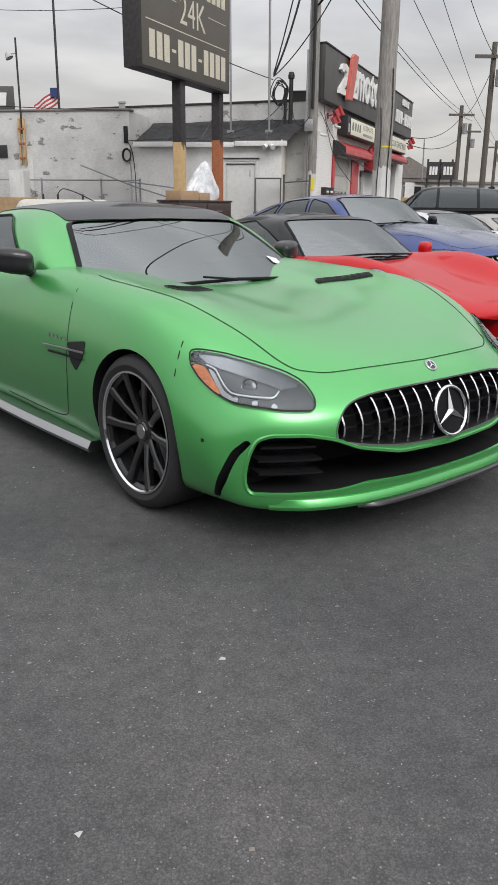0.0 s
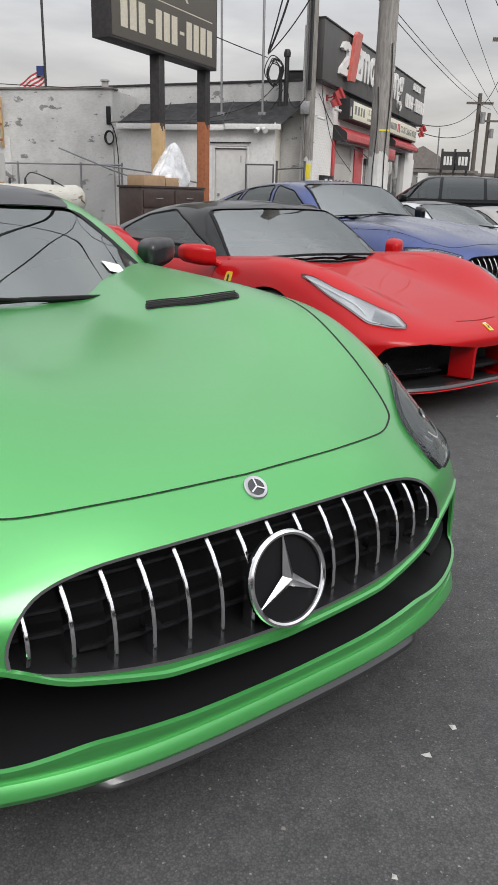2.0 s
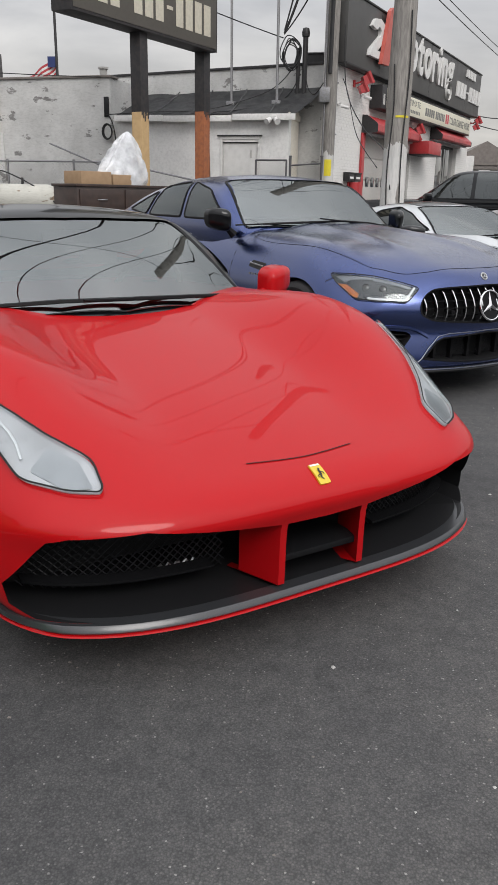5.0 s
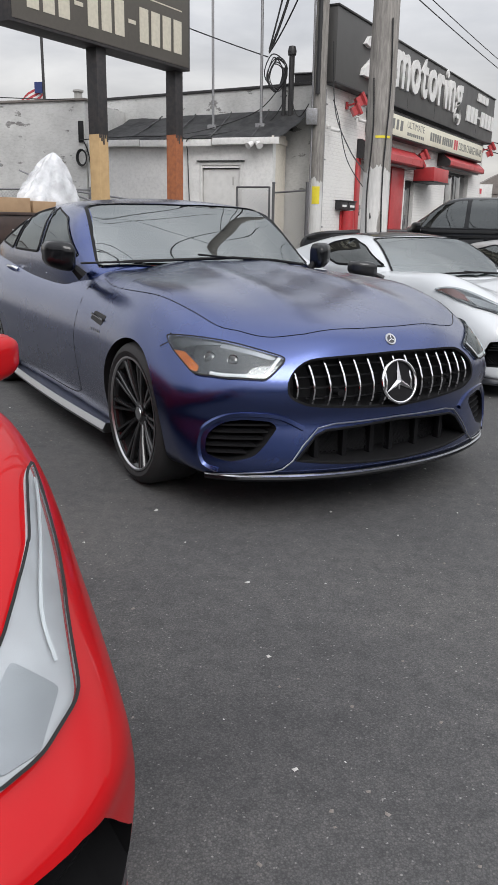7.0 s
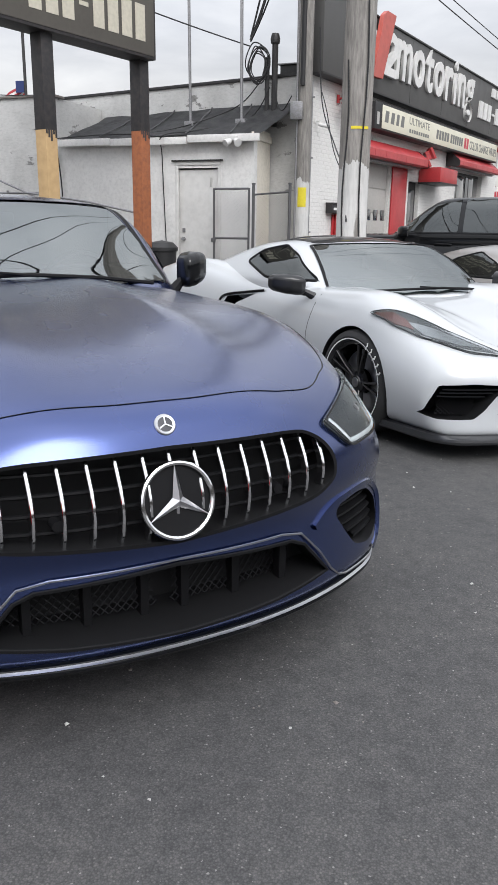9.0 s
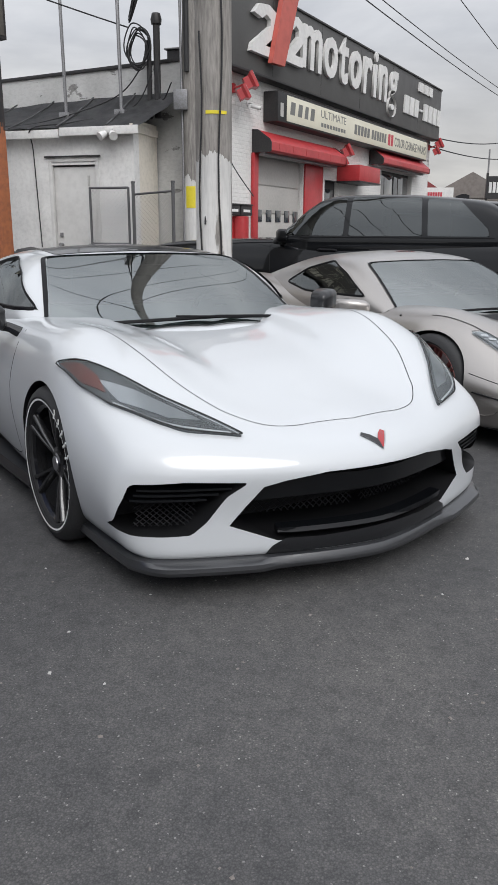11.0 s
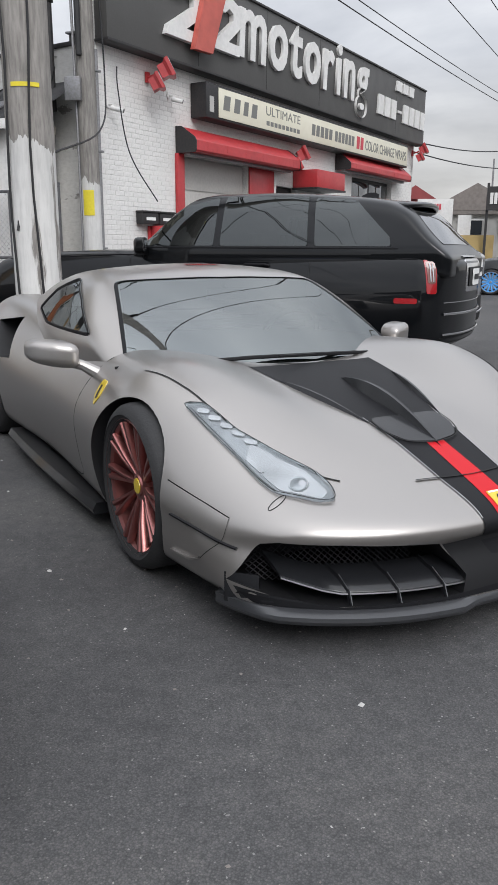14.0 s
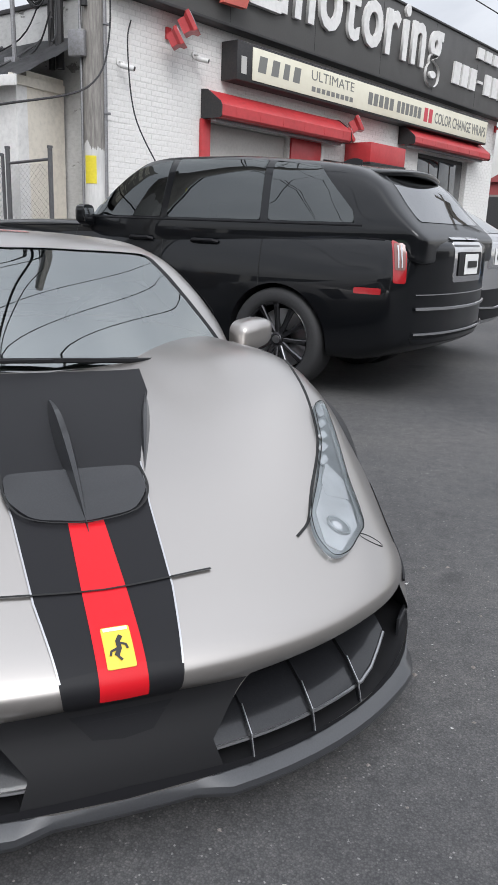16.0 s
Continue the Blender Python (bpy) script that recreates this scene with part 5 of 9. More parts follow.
for sd, vv in sides():
    b = patch("fender_shield", rounded([(-0.40, 0.76), (-0.47, 0.76), (-0.475, 0.70), (-0.435, 0.655), (-0.395, 0.70)], 0.012, 2), vv, sk, M["yellow"], car, 0.003, 0.004, 0.03)
    line("shield_mark", [(-0.435, 0.74), (-0.432, 0.685)], vv, sk, M["ink"], b, 0.02, 0.005, 0.02)
script = add_tube(bmesh.new(), [(nose_x(RAW_RED, y, 0.27) - 0.185, y, 0.262 + 0.009 * math.sin(k * 1.9)) for k, y in enumerate(np.linspace(-0.44, -0.33, 15))], 0.0035, 5)
part("grille_script", script, M["satin_metal"], car)
for sd, vv in sides():
    line("door_crease", spline([(-1.72, 0.80), (-1.80, 0.66), (-1.95, 0.55), (-2.15, 0.50)], 5), vv, sk, M["red"], car, 0.03, 0.001, 0.04, False, 0.010)
    line("side_button", [(-1.80, 0.575), (-1.86, 0.565)], vv, sk, M["red"], car, 0.04, 0.002, 0.02, False, 0.006)
door_seams(car, sk, [(-0.60, 0.84), (-0.66, 0.6), (-0.62, 0.35), (-0.72, 0.22), (-1.5, 0.20)])
frame_line(car, sc, rounded(RED["windows"][0], 0.05, 3), M["plastic"], 0.02)
line("screen_surround", rounded(RED["windscreen"] + [(x, -y) for x, y in RED["windscreen"][::-1]], 0.05, 3), "top", sc, M["plastic"], car, 0.025, 0.0045, 0.05, True)
side_mirror(car, (-0.69, -1.005, 0.858), -1, M["red"], M["red"], (0.085, 0.102, 0.070))
side_mirror(car, (-0.69, 0.985, 0.862), 1, M["red"], M["red"], (0.085, 0.100, 0.074))
wiper(car, sc, [(-0.38, 0.08), (-0.41, -0.25), (-0.52, -0.58)])
wiper(car, sc, [(-0.52, 0.60), (-0.42, 0.35), (-0.38, 0.05)])
sill(car, -0.45, -2.15, 0.93, 0.11, M["satin_black"])

# blue sedan
car, body, cab, sk, sc = blue
RAW_BLUE = Skin(part("nose_form", shell(BLUE), None))
bpy.data.objects.remove(bpy.data.objects["nose_form"])
BD = (-0.66, 0.60, -0.42)
headlight(car, sk, [(0.280, -0.872, 0.783), (0.386, -0.829, 0.789), (0.565, -0.724, 0.782), (0.695, -0.601, 0.749), (0.756, -0.524, 0.724), (0.759, -0.610, 0.653), (0.752, -0.633, 0.638), (0.657, -0.774, 0.641), (0.535, -0.861, 0.643), (0.367, -0.876, 0.726)], BD,
          [("headlight_bowl", [(0.446, -0.830, 0.757), (0.560, -0.746, 0.758), (0.655, -0.652, 0.736), (0.685, -0.648, 0.690), (0.640, -0.755, 0.675), (0.560, -0.825, 0.672)], "lamp_dark", 0.006),
           ("inner_reflector", [(0.330, -0.862, 0.768), (0.400, -0.830, 0.776), (0.558, -0.735, 0.772), (0.558, -0.742, 0.764), (0.446, -0.827, 0.757), (0.418, -0.852, 0.738)], "lamp_blade", 0.0065),
           ("light_bar", [(0.732, -0.548, 0.722), (0.738, -0.573, 0.703), (0.746, -0.618, 0.662), (0.735, -0.642, 0.650), (0.652, -0.768, 0.652), (0.596, -0.812, 0.654), (0.56, -0.83, 0.66), (0.56, -0.83, 0.66), (0.56, -0.83, 0.66), (0.56, -0.83, 0.66)], "lamp_white", 0.010),
           ("upper_bar", [(0.558, -0.732, 0.770), (0.684, -0.610, 0.740), (0.728, -0.560, 0.720), (0.720, -0.582, 0.710), (0.672, -0.636, 0.726), (0.558, -0.750, 0.754)], "lamp_blade", 0.0075)],
          base="lamp_dark", amber=[(0.367, -0.876, 0.726), (0.433, -0.852, 0.726), (0.542, -0.837, 0.675), (0.543, -0.851, 0.652), (0.493, -0.868, 0.662)], bar=0.015)
lamp_dome(car, sk, (0.550, -0.790, 0.714), BD, 0.026, M["black_glass"])
lamp_dome(car, sk, (0.625, -0.715, 0.704), BD, 0.026, M["black_glass"])
glo, ghi = curve([(-0.56, 0.60), (-0.50, 0.55), (-0.4, 0.527), (0, 0.50), (0.4, 0.527), (0.5, 0.55), (0.56, 0.60)]), curve([(-0.56, 0.6), (-0.535, 0.65), (-0.47, 0.703), (-0.36, 0.725), (0, 0.735), (0.36, 0.725), (0.47, 0.703), (0.535, 0.65), (0.56, 0.6)])
grille_bars(car, RAW_BLUE, glo, ghi, [0.0] + [s_ * 0.072 * k for k in range(1, 8) for s_ in (1, -1)])
star_emblem(car, (0.898, 0, 0.610), 14, 0.097, 0.014)
round_badge(car, sk, 0.815)
grille_bits(car, RAW_BLUE, 0.610)
line("grille_trim", both(BLUE_GRILLE), "front", RAW_BLUE, M["plastic"], car, 0.010, 0.002, 0.03, True)
louvres(car, RAW_BLUE, [(0.60, 0.80), (0.61, 0.82), (0.63, 0.835), (0.66, 0.845), (0.70, 0.845)], [0.432, 0.402, 0.372, 0.342, 0.312], 0.045)
for s_ in (1, -1):
    line("intake_brow", spline([(s_ * y, z) for y, z in ((-0.475, 0.425), (-0.575, 0.476), (-0.705, 0.490), (-0.79, 0.475), (-0.863, 0.42), (-0.883, 0.345), (-0.870, 0.268), (-0.82, 0.240))], 5), "front", RAW_BLUE, M["blue"], car, 0.026, -0.002, 0.02, False, 0.013)
for s_ in (1, -1):
    line("lip_trim", [(s_ * y, z) for y, z in ((0, 0.446), (0.332, 0.440), (0.409, 0.424), (0.48, 0.352), (0.53, 0.284), (0.572, 0.250), (0.614, 0.238), (0.845, 0.222))], "front", RAW_BLUE, M["satin_metal"], car, 0.007, 0.007, 0.03, False, 0.004)
line("intake_trim", both([(0, 0.432), (-0.37, 0.412), (-0.42, 0.39), (-0.515, 0.285), (-0.30, 0.262), (0, 0.25)]), "front", RAW_BLUE, M["plastic"], car, 0.012, 0.004, 0.03, True, 0.004)
for s_ in (1, -1):
    mesh_panel(car, RAW_BLUE, min(s_ * 0.02, s_ * 0.46), max(s_ * 0.02, s_ * 0.46), 0.27, 0.41, 0.14, 0.024)
    for k in range(3):
        yy = s_ * (0.06 + 0.16 * k)
        part("intake_strut", add_box(bmesh.new(), 0.76, 0.80, yy - 0.012, yy + 0.012, 0.25, 0.43, 0.004), M["plastic"], car)
chin_lip(car, RAW_BLUE, span(0.86), (0.226, 0.212, 0.192), 0.05, 0.010, M["black_paint"], "front_splitter", "gloss black lip with bright edge", 0.24)
chin_lip(car, RAW_BLUE, span(0.86), (0.217, 0.2155, 0.2135), 0.0, 0.012, M["satin_metal"], "lip_line", "", 0.24)
hood_seams(car, sk, [(0.748, 0.0), (0.744, 0.14), (0.712, 0.36), (0.690, 0.44), (0.640, 0.555), (0.555, 0.645), (0.42, 0.735), (0.0, 0.80), (-0.5, 0.81), (-0.80, 0.775)], width=0.0045)
for sd, vv in sides():
    line("bumper_seam", [(0.30, 0.80), (0.36, 0.79), (0.28, 0.74)], vv, sk, M["seam"], car, 0.005)
    v = patch("fender_vent", rounded([(-0.42, 0.80), (-0.46, 0.745), (-0.66, 0.765), (-0.62, 0.81)], 0.015, 3), vv, sk, M["dark"], car, 0.002, 0.003, 0.05)
    line("vent_fin", [(-0.44, 0.775), (-0.64, 0.79)], vv, sk, M["chrome"], v, 0.012, 0.006, 0.05, thick=0.006)
    for k in range(5):
        line("fender_lettering", [(-0.46 - 0.035 * k, 0.715), (-0.48 - 0.035 * k, 0.715)], vv, sk, M["chrome"], car, 0.016, 0.003, 0.02)
    hnd = line("door_handle", [(-1.58, 0.93), (-1.78, 0.94)], vv, sk, M["chrome"], car, 0.03, 0.004, 0.03, thick=0.03)
    for w_ in BLUE["windows"]:
        line("window_trim", rounded(w_, 0.04, 3), vv, sc, M["plastic"], car, 0.018, 0.004, 0.05, True, 0.004)
door_seams(car, sk, [(-0.92, 1.02), (-0.90, 0.7), (-0.86, 0.4), (-1.0, 0.28), (-1.8, 0.27)])
line("screen_surround", rounded(BLUE["windscreen"] + [(x, -y) for x, y in BLUE["windscreen"][::-1]], 0.05, 3), "top", sc, M["plastic"], car, 0.025, 0.0045, 0.05, True)
side_mirror(car, (-1.04, -0.965, 1.090), -1, M["black_paint"], M["plastic"], (0.085, 0.080, 0.084), (0.03, 0.13, 0.12))
side_mirror(car, (-1.06, 0.935, 1.085), 1, M["black_paint"], M["plastic"], (0.085, 0.080, 0.084), (0.03, 0.13, 0.12))
wiper(car, sc, [(-0.74, 0.05), (-0.76, -0.30), (-0.88, -0.62)])
wiper(car, sc, [(-0.84, 0.62), (-0.76, 0.35), (-0.74, 0.02)])
sill(car, -0.45, -2.45, 0.945, 0.15, M["satin_metal"])

# white sports car
car, body, cab, sk, sc = white
RAW_WHITE = Skin(part("nose_form", shell(WHITE), None))
bpy.data.objects.remove(bpy.data.objects["nose_form"])
headlight(car, sk, [(0.110, -0.917, 0.76), (0.240, -0.874, 0.785), (0.400, -0.790, 0.750), (0.545, -0.700, 0.690), (0.718, -0.565, 0.620), (0.842, -0.485, 0.578), (0.740, -0.680, 0.590), (0.660, -0.750, 0.610), (0.489, -0.850, 0.645), (0.330, -0.897, 0.685)], (-0.35, 0.35, -0.87),
          [("headlight_bowl", [(0.37, -0.845, 0.71), (0.50, -0.755, 0.70), (0.72, -0.600, 0.625), (0.66, -0.700, 0.615), (0.50, -0.820, 0.65)], "lamp_grey", 0.006),
           ("light_bar", [(0.49, -0.838, 0.645), (0.68, -0.720, 0.60), (0.81, -0.530, 0.585), (0.70, -0.700, 0.61), (0.52, -0.820, 0.65)], "lamp_light", 0.009)],
          amber=[(0.14, -0.912, 0.757), (0.27, -0.872, 0.775), (0.36, -0.840, 0.72), (0.44, -0.845, 0.68), (0.32, -0.888, 0.69)], amber_mat="lamp_dim", base="lamp_bowl")
for s_ in (1, -1):
    mesh_panel(car, RAW_WHITE, min(s_ * 0.02, s_ * 0.54), max(s_ * 0.02, s_ * 0.54), 0.27, 0.46, 0.16, 0.026)
    mesh_panel(car, RAW_WHITE, min(s_ * 0.66, s_ * 0.87), max(s_ * 0.66, s_ * 0.87), 0.265, 0.41, 0.08, 0.022)
patch("grille_plate", both([(0, 0.45), (-0.30, 0.448), (-0.47, 0.425), (-0.52, 0.36), (-0.30, 0.368), (0, 0.372)]), "front", RAW_WHITE, M["black_paint"], car, -0.03, 0.004, 0.05)
louvres(car, RAW_WHITE, [(0.58, 0.88), (0.62, 0.89), (0.66, 0.90)], [0.418, 0.398, 0.378], 0.035, "black_paint")
patch("chin", both([(0, 0.226), (-0.25, 0.216), (-0.39, 0.220), (-0.44, 0.195), (-0.47, 0.15), (0, 0.135)]), "front", RAW_WHITE, M["carbon"], car, 0.004, 0.0, 0.04)
chin_lip(car, RAW_WHITE, span(0.93), (0.162, 0.138, 0.108), 0.05, lambda y: 0.018 + 0.024 * smooth01((abs(y) - 0.40) / 0.08), M["lip_grey"], "front_splitter", "satin black carbon lip with deep corners", 0.2)
chin_lip(car, RAW_WHITE, span(0.42, 21), (0.262, 0.250, 0.236), 0.05, 0.006, M["black_paint"], "grille_bar", "gloss black bar", 0.25)
hood_seams(car, sk, [(0.868, 0.0), (0.846, 0.17), (0.835, 0.27), (0.795, 0.38), (0.708, 0.472), (0.633, 0.521), (0.46, 0.610), (0.275, 0.66), (0.0, 0.715), (-0.22, 0.74)], width=0.0035)
for s_ in (1, -1):
    fl = patch("nose_badge", [(1.045, 0.0), (1.012, 0.0), (0.990, s_ * 0.018), (0.968, s_ * 0.048), (0.980, s_ * 0.060), (1.004, s_ * 0.040), (1.024, s_ * 0.022)], "top", sk, M["carbon"] if s_ < 0 else M["red_lamp"], car, 0.004, 0.003, 0.02)
    line("badge_edge", [(1.047, 0.0), (1.026, s_ * 0.024), (1.006, s_ * 0.042), (0.980, s_ * 0.063)], "top", sk, M["satin_metal"], fl, 0.004, 0.0055, 0.02)
for sd, vv in sides():
    line("window_trim", rounded(WHITE["windows"][0], 0.04, 3), vv, sc, M["plastic"], car, 0.022, 0.004, 0.05, True, 0.004)
    line("intake_edge", spline([(-1.26, 0.830), (-1.54, 0.797), (-1.80, 0.762), (-1.890, 0.72), (-1.895, 0.65)], 5), vv, RAW_WHITE, M["black_paint"], car, 0.024, 0.002, 0.04, False, 0.010)
door_seams(car, sk, [(-0.48, 0.90), (-0.56, 0.6), (-0.52, 0.35), (-0.62, 0.24), (-1.4, 0.22)])
patch("roof_panel", rounded([(-1.10, 0.50), (-1.06, 0.2), (-1.06, -0.2), (-1.10, -0.50), (-1.5, -0.50), (-1.9, -0.42), (-1.9, 0.42), (-1.5, 0.50)], 0.05, 3), "top", sc, M["black_paint"], car, 0.003, 0.004, 0.08, "gloss black roof panel")
line("screen_surround", rounded(WHITE["windscreen"] + [(x, -y) for x, y in WHITE["windscreen"][::-1]], 0.05, 3), "top", sc, M["plastic"], car, 0.025, 0.0045, 0.05, True)
side_mirror(car, (-0.68, -1.03, 0.920), -1, M["carbon"], M["carbon"], (0.08, 0.105, 0.068))
side_mirror(car, (-0.60, 0.99, 0.915), 1, M["carbon"], M["carbon"], (0.08, 0.100, 0.070))
wiper(car, sc, [(-0.31, 0.08), (-0.33, -0.25), (-0.45, -0.58)])
wiper(car, sc, [(-0.42, 0.58), (-0.34, 0.35), (-0.31, 0.05)])
sill(car, -0.42, -2.2, 0.925, 0.10, M["carbon"])

# warm grey sports car
car, body, cab, sk, sc = grey
RAW_GREY = Skin(part("nose_form", shell(GREY), None))
bpy.data.objects.remove(bpy.data.objects["nose_form"])
headlight(car, sk, [(0.233, -0.819, 0.707), (0.299, -0.756, 0.710), (0.454, -0.713, 0.641), (0.603, -0.629, 0.578), (0.717, -0.555, 0.529), (0.789, -0.538, 0.496), (0.847, -0.557, 0.467), (0.825, -0.611, 0.466), (0.713, -0.717, 0.484), (0.637, -0.736, 0.516), (0.546, -0.752, 0.562), (0.405, -0.787, 0.629)], (-0.35, 0.35, -0.87),
          [("headlight_bowl", [(0.600, -0.650, 0.57), (0.700, -0.580, 0.53), (0.800, -0.560, 0.485), (0.820, -0.595, 0.47), (0.720, -0.695, 0.49), (0.640, -0.715, 0.52)], "lamp_light", 0.006),
           ("inner_reflector", [(0.520, -0.695, 0.60), (0.590, -0.650, 0.575), (0.640, -0.640, 0.555), (0.630, -0.715, 0.525), (0.560, -0.735, 0.56)], "lamp_light", 0.0065),
           ("led_strip", [(0.26, -0.805, 0.70), (0.40, -0.775, 0.635), (0.54, -0.745, 0.57), (0.635, -0.727, 0.52), (0.710, -0.705, 0.49), (0.52, -0.735, 0.565), (0.38, -0.765, 0.638), (0.38, -0.765, 0.638)], "lamp_grey", 0.008)]
          + [("led_cube", [(0.29 + 0.058 * k, -0.785 + 0.013 * k, 0.69), (0.325 + 0.058 * k, -0.755 + 0.013 * k, 0.69), (0.340 + 0.058 * k, -0.762 + 0.013 * k, 0.68), (0.305 + 0.058 * k, -0.795 + 0.013 * k, 0.68)], "lamp_light", 0.010) for k in range(5)], base="lamp_grey", rim_width=0.003)
lamp_dome(car, sk, (0.735, -0.635, 0.51), (-0.35, 0.35, -0.87), 0.036, M["lamp_grey"])
SLANT = (-0.6, 0, -0.8)
stripe = [(1.06, 0.118, 0.395), (1.02, 0.125, 0.43), (0.90, 0.143, 0.482), (0.65, 0.158, 0.573), (0.48, 0.178, 0.628), (0.33, 0.222, 0.665), (0.06, 0.305, 0.718), (-0.14, 0.33, 0.76)]
patch("bonnet_stripe", flat(stripe + [(x, -y, z) for x, y, z in stripe[::-1]], SLANT), SLANT, sk, M["satin_black"], car, 0.002, 0.0, 0.03, "satin black bonnet stripe")
red_band = [(1.06, 0.047, 0.395), (1.02, 0.047, 0.43), (0.90, 0.046, 0.482), (0.68, 0.040, 0.565)]
patch("red_stripe", flat(red_band + [(x, -y, z) for x, y, z in red_band[::-1]], SLANT), SLANT, sk, M["red_wrap"], car, 0.0035, 0.0, 0.025, "red centre stripe")
for s_ in (1, -1):
    line("wing_gap", spline([(-0.10, s_ * 0.83), (0.05, s_ * 0.797), (0.28, s_ * 0.752), (0.445, s_ * 0.703), (0.624, s_ * 0.600), (0.721, s_ * 0.548), (0.775, s_ * 0.492)], 5), "top", sk, M["seam"], car, 0.010, 0.0015, 0.02)
for s_ in (1, -1):
    line("stripe_edge", flat([(x, s_ * y, z) for x, y, z in stripe[:5]], SLANT), SLANT, sk, M["satin_metal"], car, 0.004, 0.0035, 0.02)
    mesh_panel(car, RAW_GREY, min(s_ * 0.26, s_ * 0.80), max(s_ * 0.26, s_ * 0.80), 0.175, 0.335, 0.16, 0.02)
    bm = bmesh.new()
    P = [(nose_x(RAW_GREY, s_ * q, 0.20) - 0.012 - 0.05 * max(0, q - 0.62) / 0.12, s_ * q, 0.186 + 0.03 * max(0, q - 0.62) / 0.12) for q in np.linspace(0.17, 0.74, 13)]
    rows = [[bm.verts.new((x + 0.006, y, z)), bm.verts.new((x, y, z + 0.010)), bm.verts.new((x - 0.05, y, z + 0.034)), bm.verts.new((x - 0.13, y, z + 0.054)), bm.verts.new((x - 0.13, y, z + 0.040)), bm.verts.new((x - 0.03, y, z + 0.012))] for x, y, z in P]
    for A, B in zip(rows, rows[1:]):
        for k in range(6):
            bm.faces.new((A[k], A[(k + 1) % 6], B[(k + 1) % 6], B[k]))
    bm.faces.new(rows[0]); bm.faces.new(rows[-1])
    wing = part("intake_wing", bm, M["carbon"], car)
    # light catching the wing's front edge, put in as a bright metal tube
    part("wing_edge", add_tube(bmesh.new(), [(x + 0.006, y, z + 0.003) for x, y, z in P], 0.0045, 6), M["satin_metal"], wing, "bright strip standing in for the lit leading edge")
    for yy in (0.27, 0.43, 0.58):
        x = nose_x(RAW_GREY, s_ * yy, 0.20) - 0.012
        bm = bmesh.new()
        prof = [(-0.12, 0.252), (-0.05, 0.234), (0.012, 0.200), (0.030, 0.158), (0.018, 0.156), (0.0, 0.186), (-0.12, 0.236)]
        A, B = [[bm.verts.new((x + a, s_ * yy + w, z)) for a, z in prof] for w in (-0.003, 0.003)]
        for k in range(7):
            bm.faces.new((A[k], A[(k + 1) % 7], B[(k + 1) % 7], B[k]))
        bm.faces.new(A); bm.faces.new(B[::-1])
        fin_ = part("intake_fin", bm, M["carbon"], car)
        # the fin's lit edge, likewise a thin bright tube
        part("fin_edge", add_tube(bmesh.new(), [(x + a + 0.001, s_ * yy, z + 0.001) for a, z in prof[1:4]], 0.0016, 5), M["satin_metal"], fin_)
    bm = bmesh.new()
    q = bmesh.new()
    add_box(q, -0.06, 0.06, -0.004, 0.004, 0.105, 0.21, 0.001)
    join(bm, q, Matrix.Translation((0.735, s_ * 0.845, 0.02)) @ Matrix.Rotation(-s_ * 0.75, 4, "Z"))
    part("corner_canard", bm, M["carbon"], car)
patch("lower_bumper", both([(0, 0.338), (-0.112, 0.338), (-0.265, 0.325), (-0.182, 0.215), (-0.206, 0.145), (0, 0.140)]), "front", RAW_GREY, M["dark"], car, 0.002, 0.0, 0.03, "black lower bumper")
patch("bumper_lip", both([(0, 0.149), (-0.6, 0.147), (-0.868, 0.190), (-0.89, 0.135), (-0.5, 0.118), (0, 0.118)]), "front", RAW_GREY, M["carbon"], car, 0.002, 0.0, 0.04)
patch("nose_tip", both([(0, 0.408), (-0.121, 0.402), (-0.114, 0.350), (-0.100, 0.310), (-0.060, 0.262), (0, 0.255)]), "front", RAW_GREY, M["satin_black"], car, 0.0028, 0.0, 0.015)
patch("red_stripe", both([(0, 0.408), (-0.047, 0.408), (-0.047, 0.352), (0, 0.350)]), "front", RAW_GREY, M["red_wrap"], car, 0.0040, 0.0, 0.015)
for s_ in (1, -1):
    td = (-0.75, -0.45 * s_, -0.45)
    tq = [Vector((0.743, s_ * 0.719, 0.452)) + Vector((0.025 * math.sin(a), -s_ * 0.030 * math.cos(a), 0.024 * math.sin(a + 1.2))) for a in [k * math.pi / 8 for k in range(16)]]
    line("tow_cover", flat(tq, td), td, RAW_GREY, M["seam"], car, 0.003, 0.0015, 0.01, True)
line("bonnet_seam", spline([(0.865, -0.24), (0.888, 0.0), (0.865, 0.24)], 5), "top", sk, M["seam"], car, 0.008, 0.0045)
shield_badge(car, sk, 1.020, 0.056, 0.088)
sc_v = patch("bonnet_scoop", rounded([(0.50, -0.165), (0.60, -0.165), (0.672, -0.118), (0.695, 0.0), (0.672, 0.118), (0.60, 0.165), (0.50, 0.165)], 0.03, 3), "top", sk, M["carbon"], car, 0.009, 0.008, 0.03)
line("scoop_lip", spline([(0.50, -0.168), (0.60, -0.166), (0.672, -0.120), (0.698, 0.0), (0.672, 0.120), (0.60, 0.166), (0.50, 0.168)], 5), "top", sk, M["seam"], sc_v, 0.006, 0.010, 0.02)


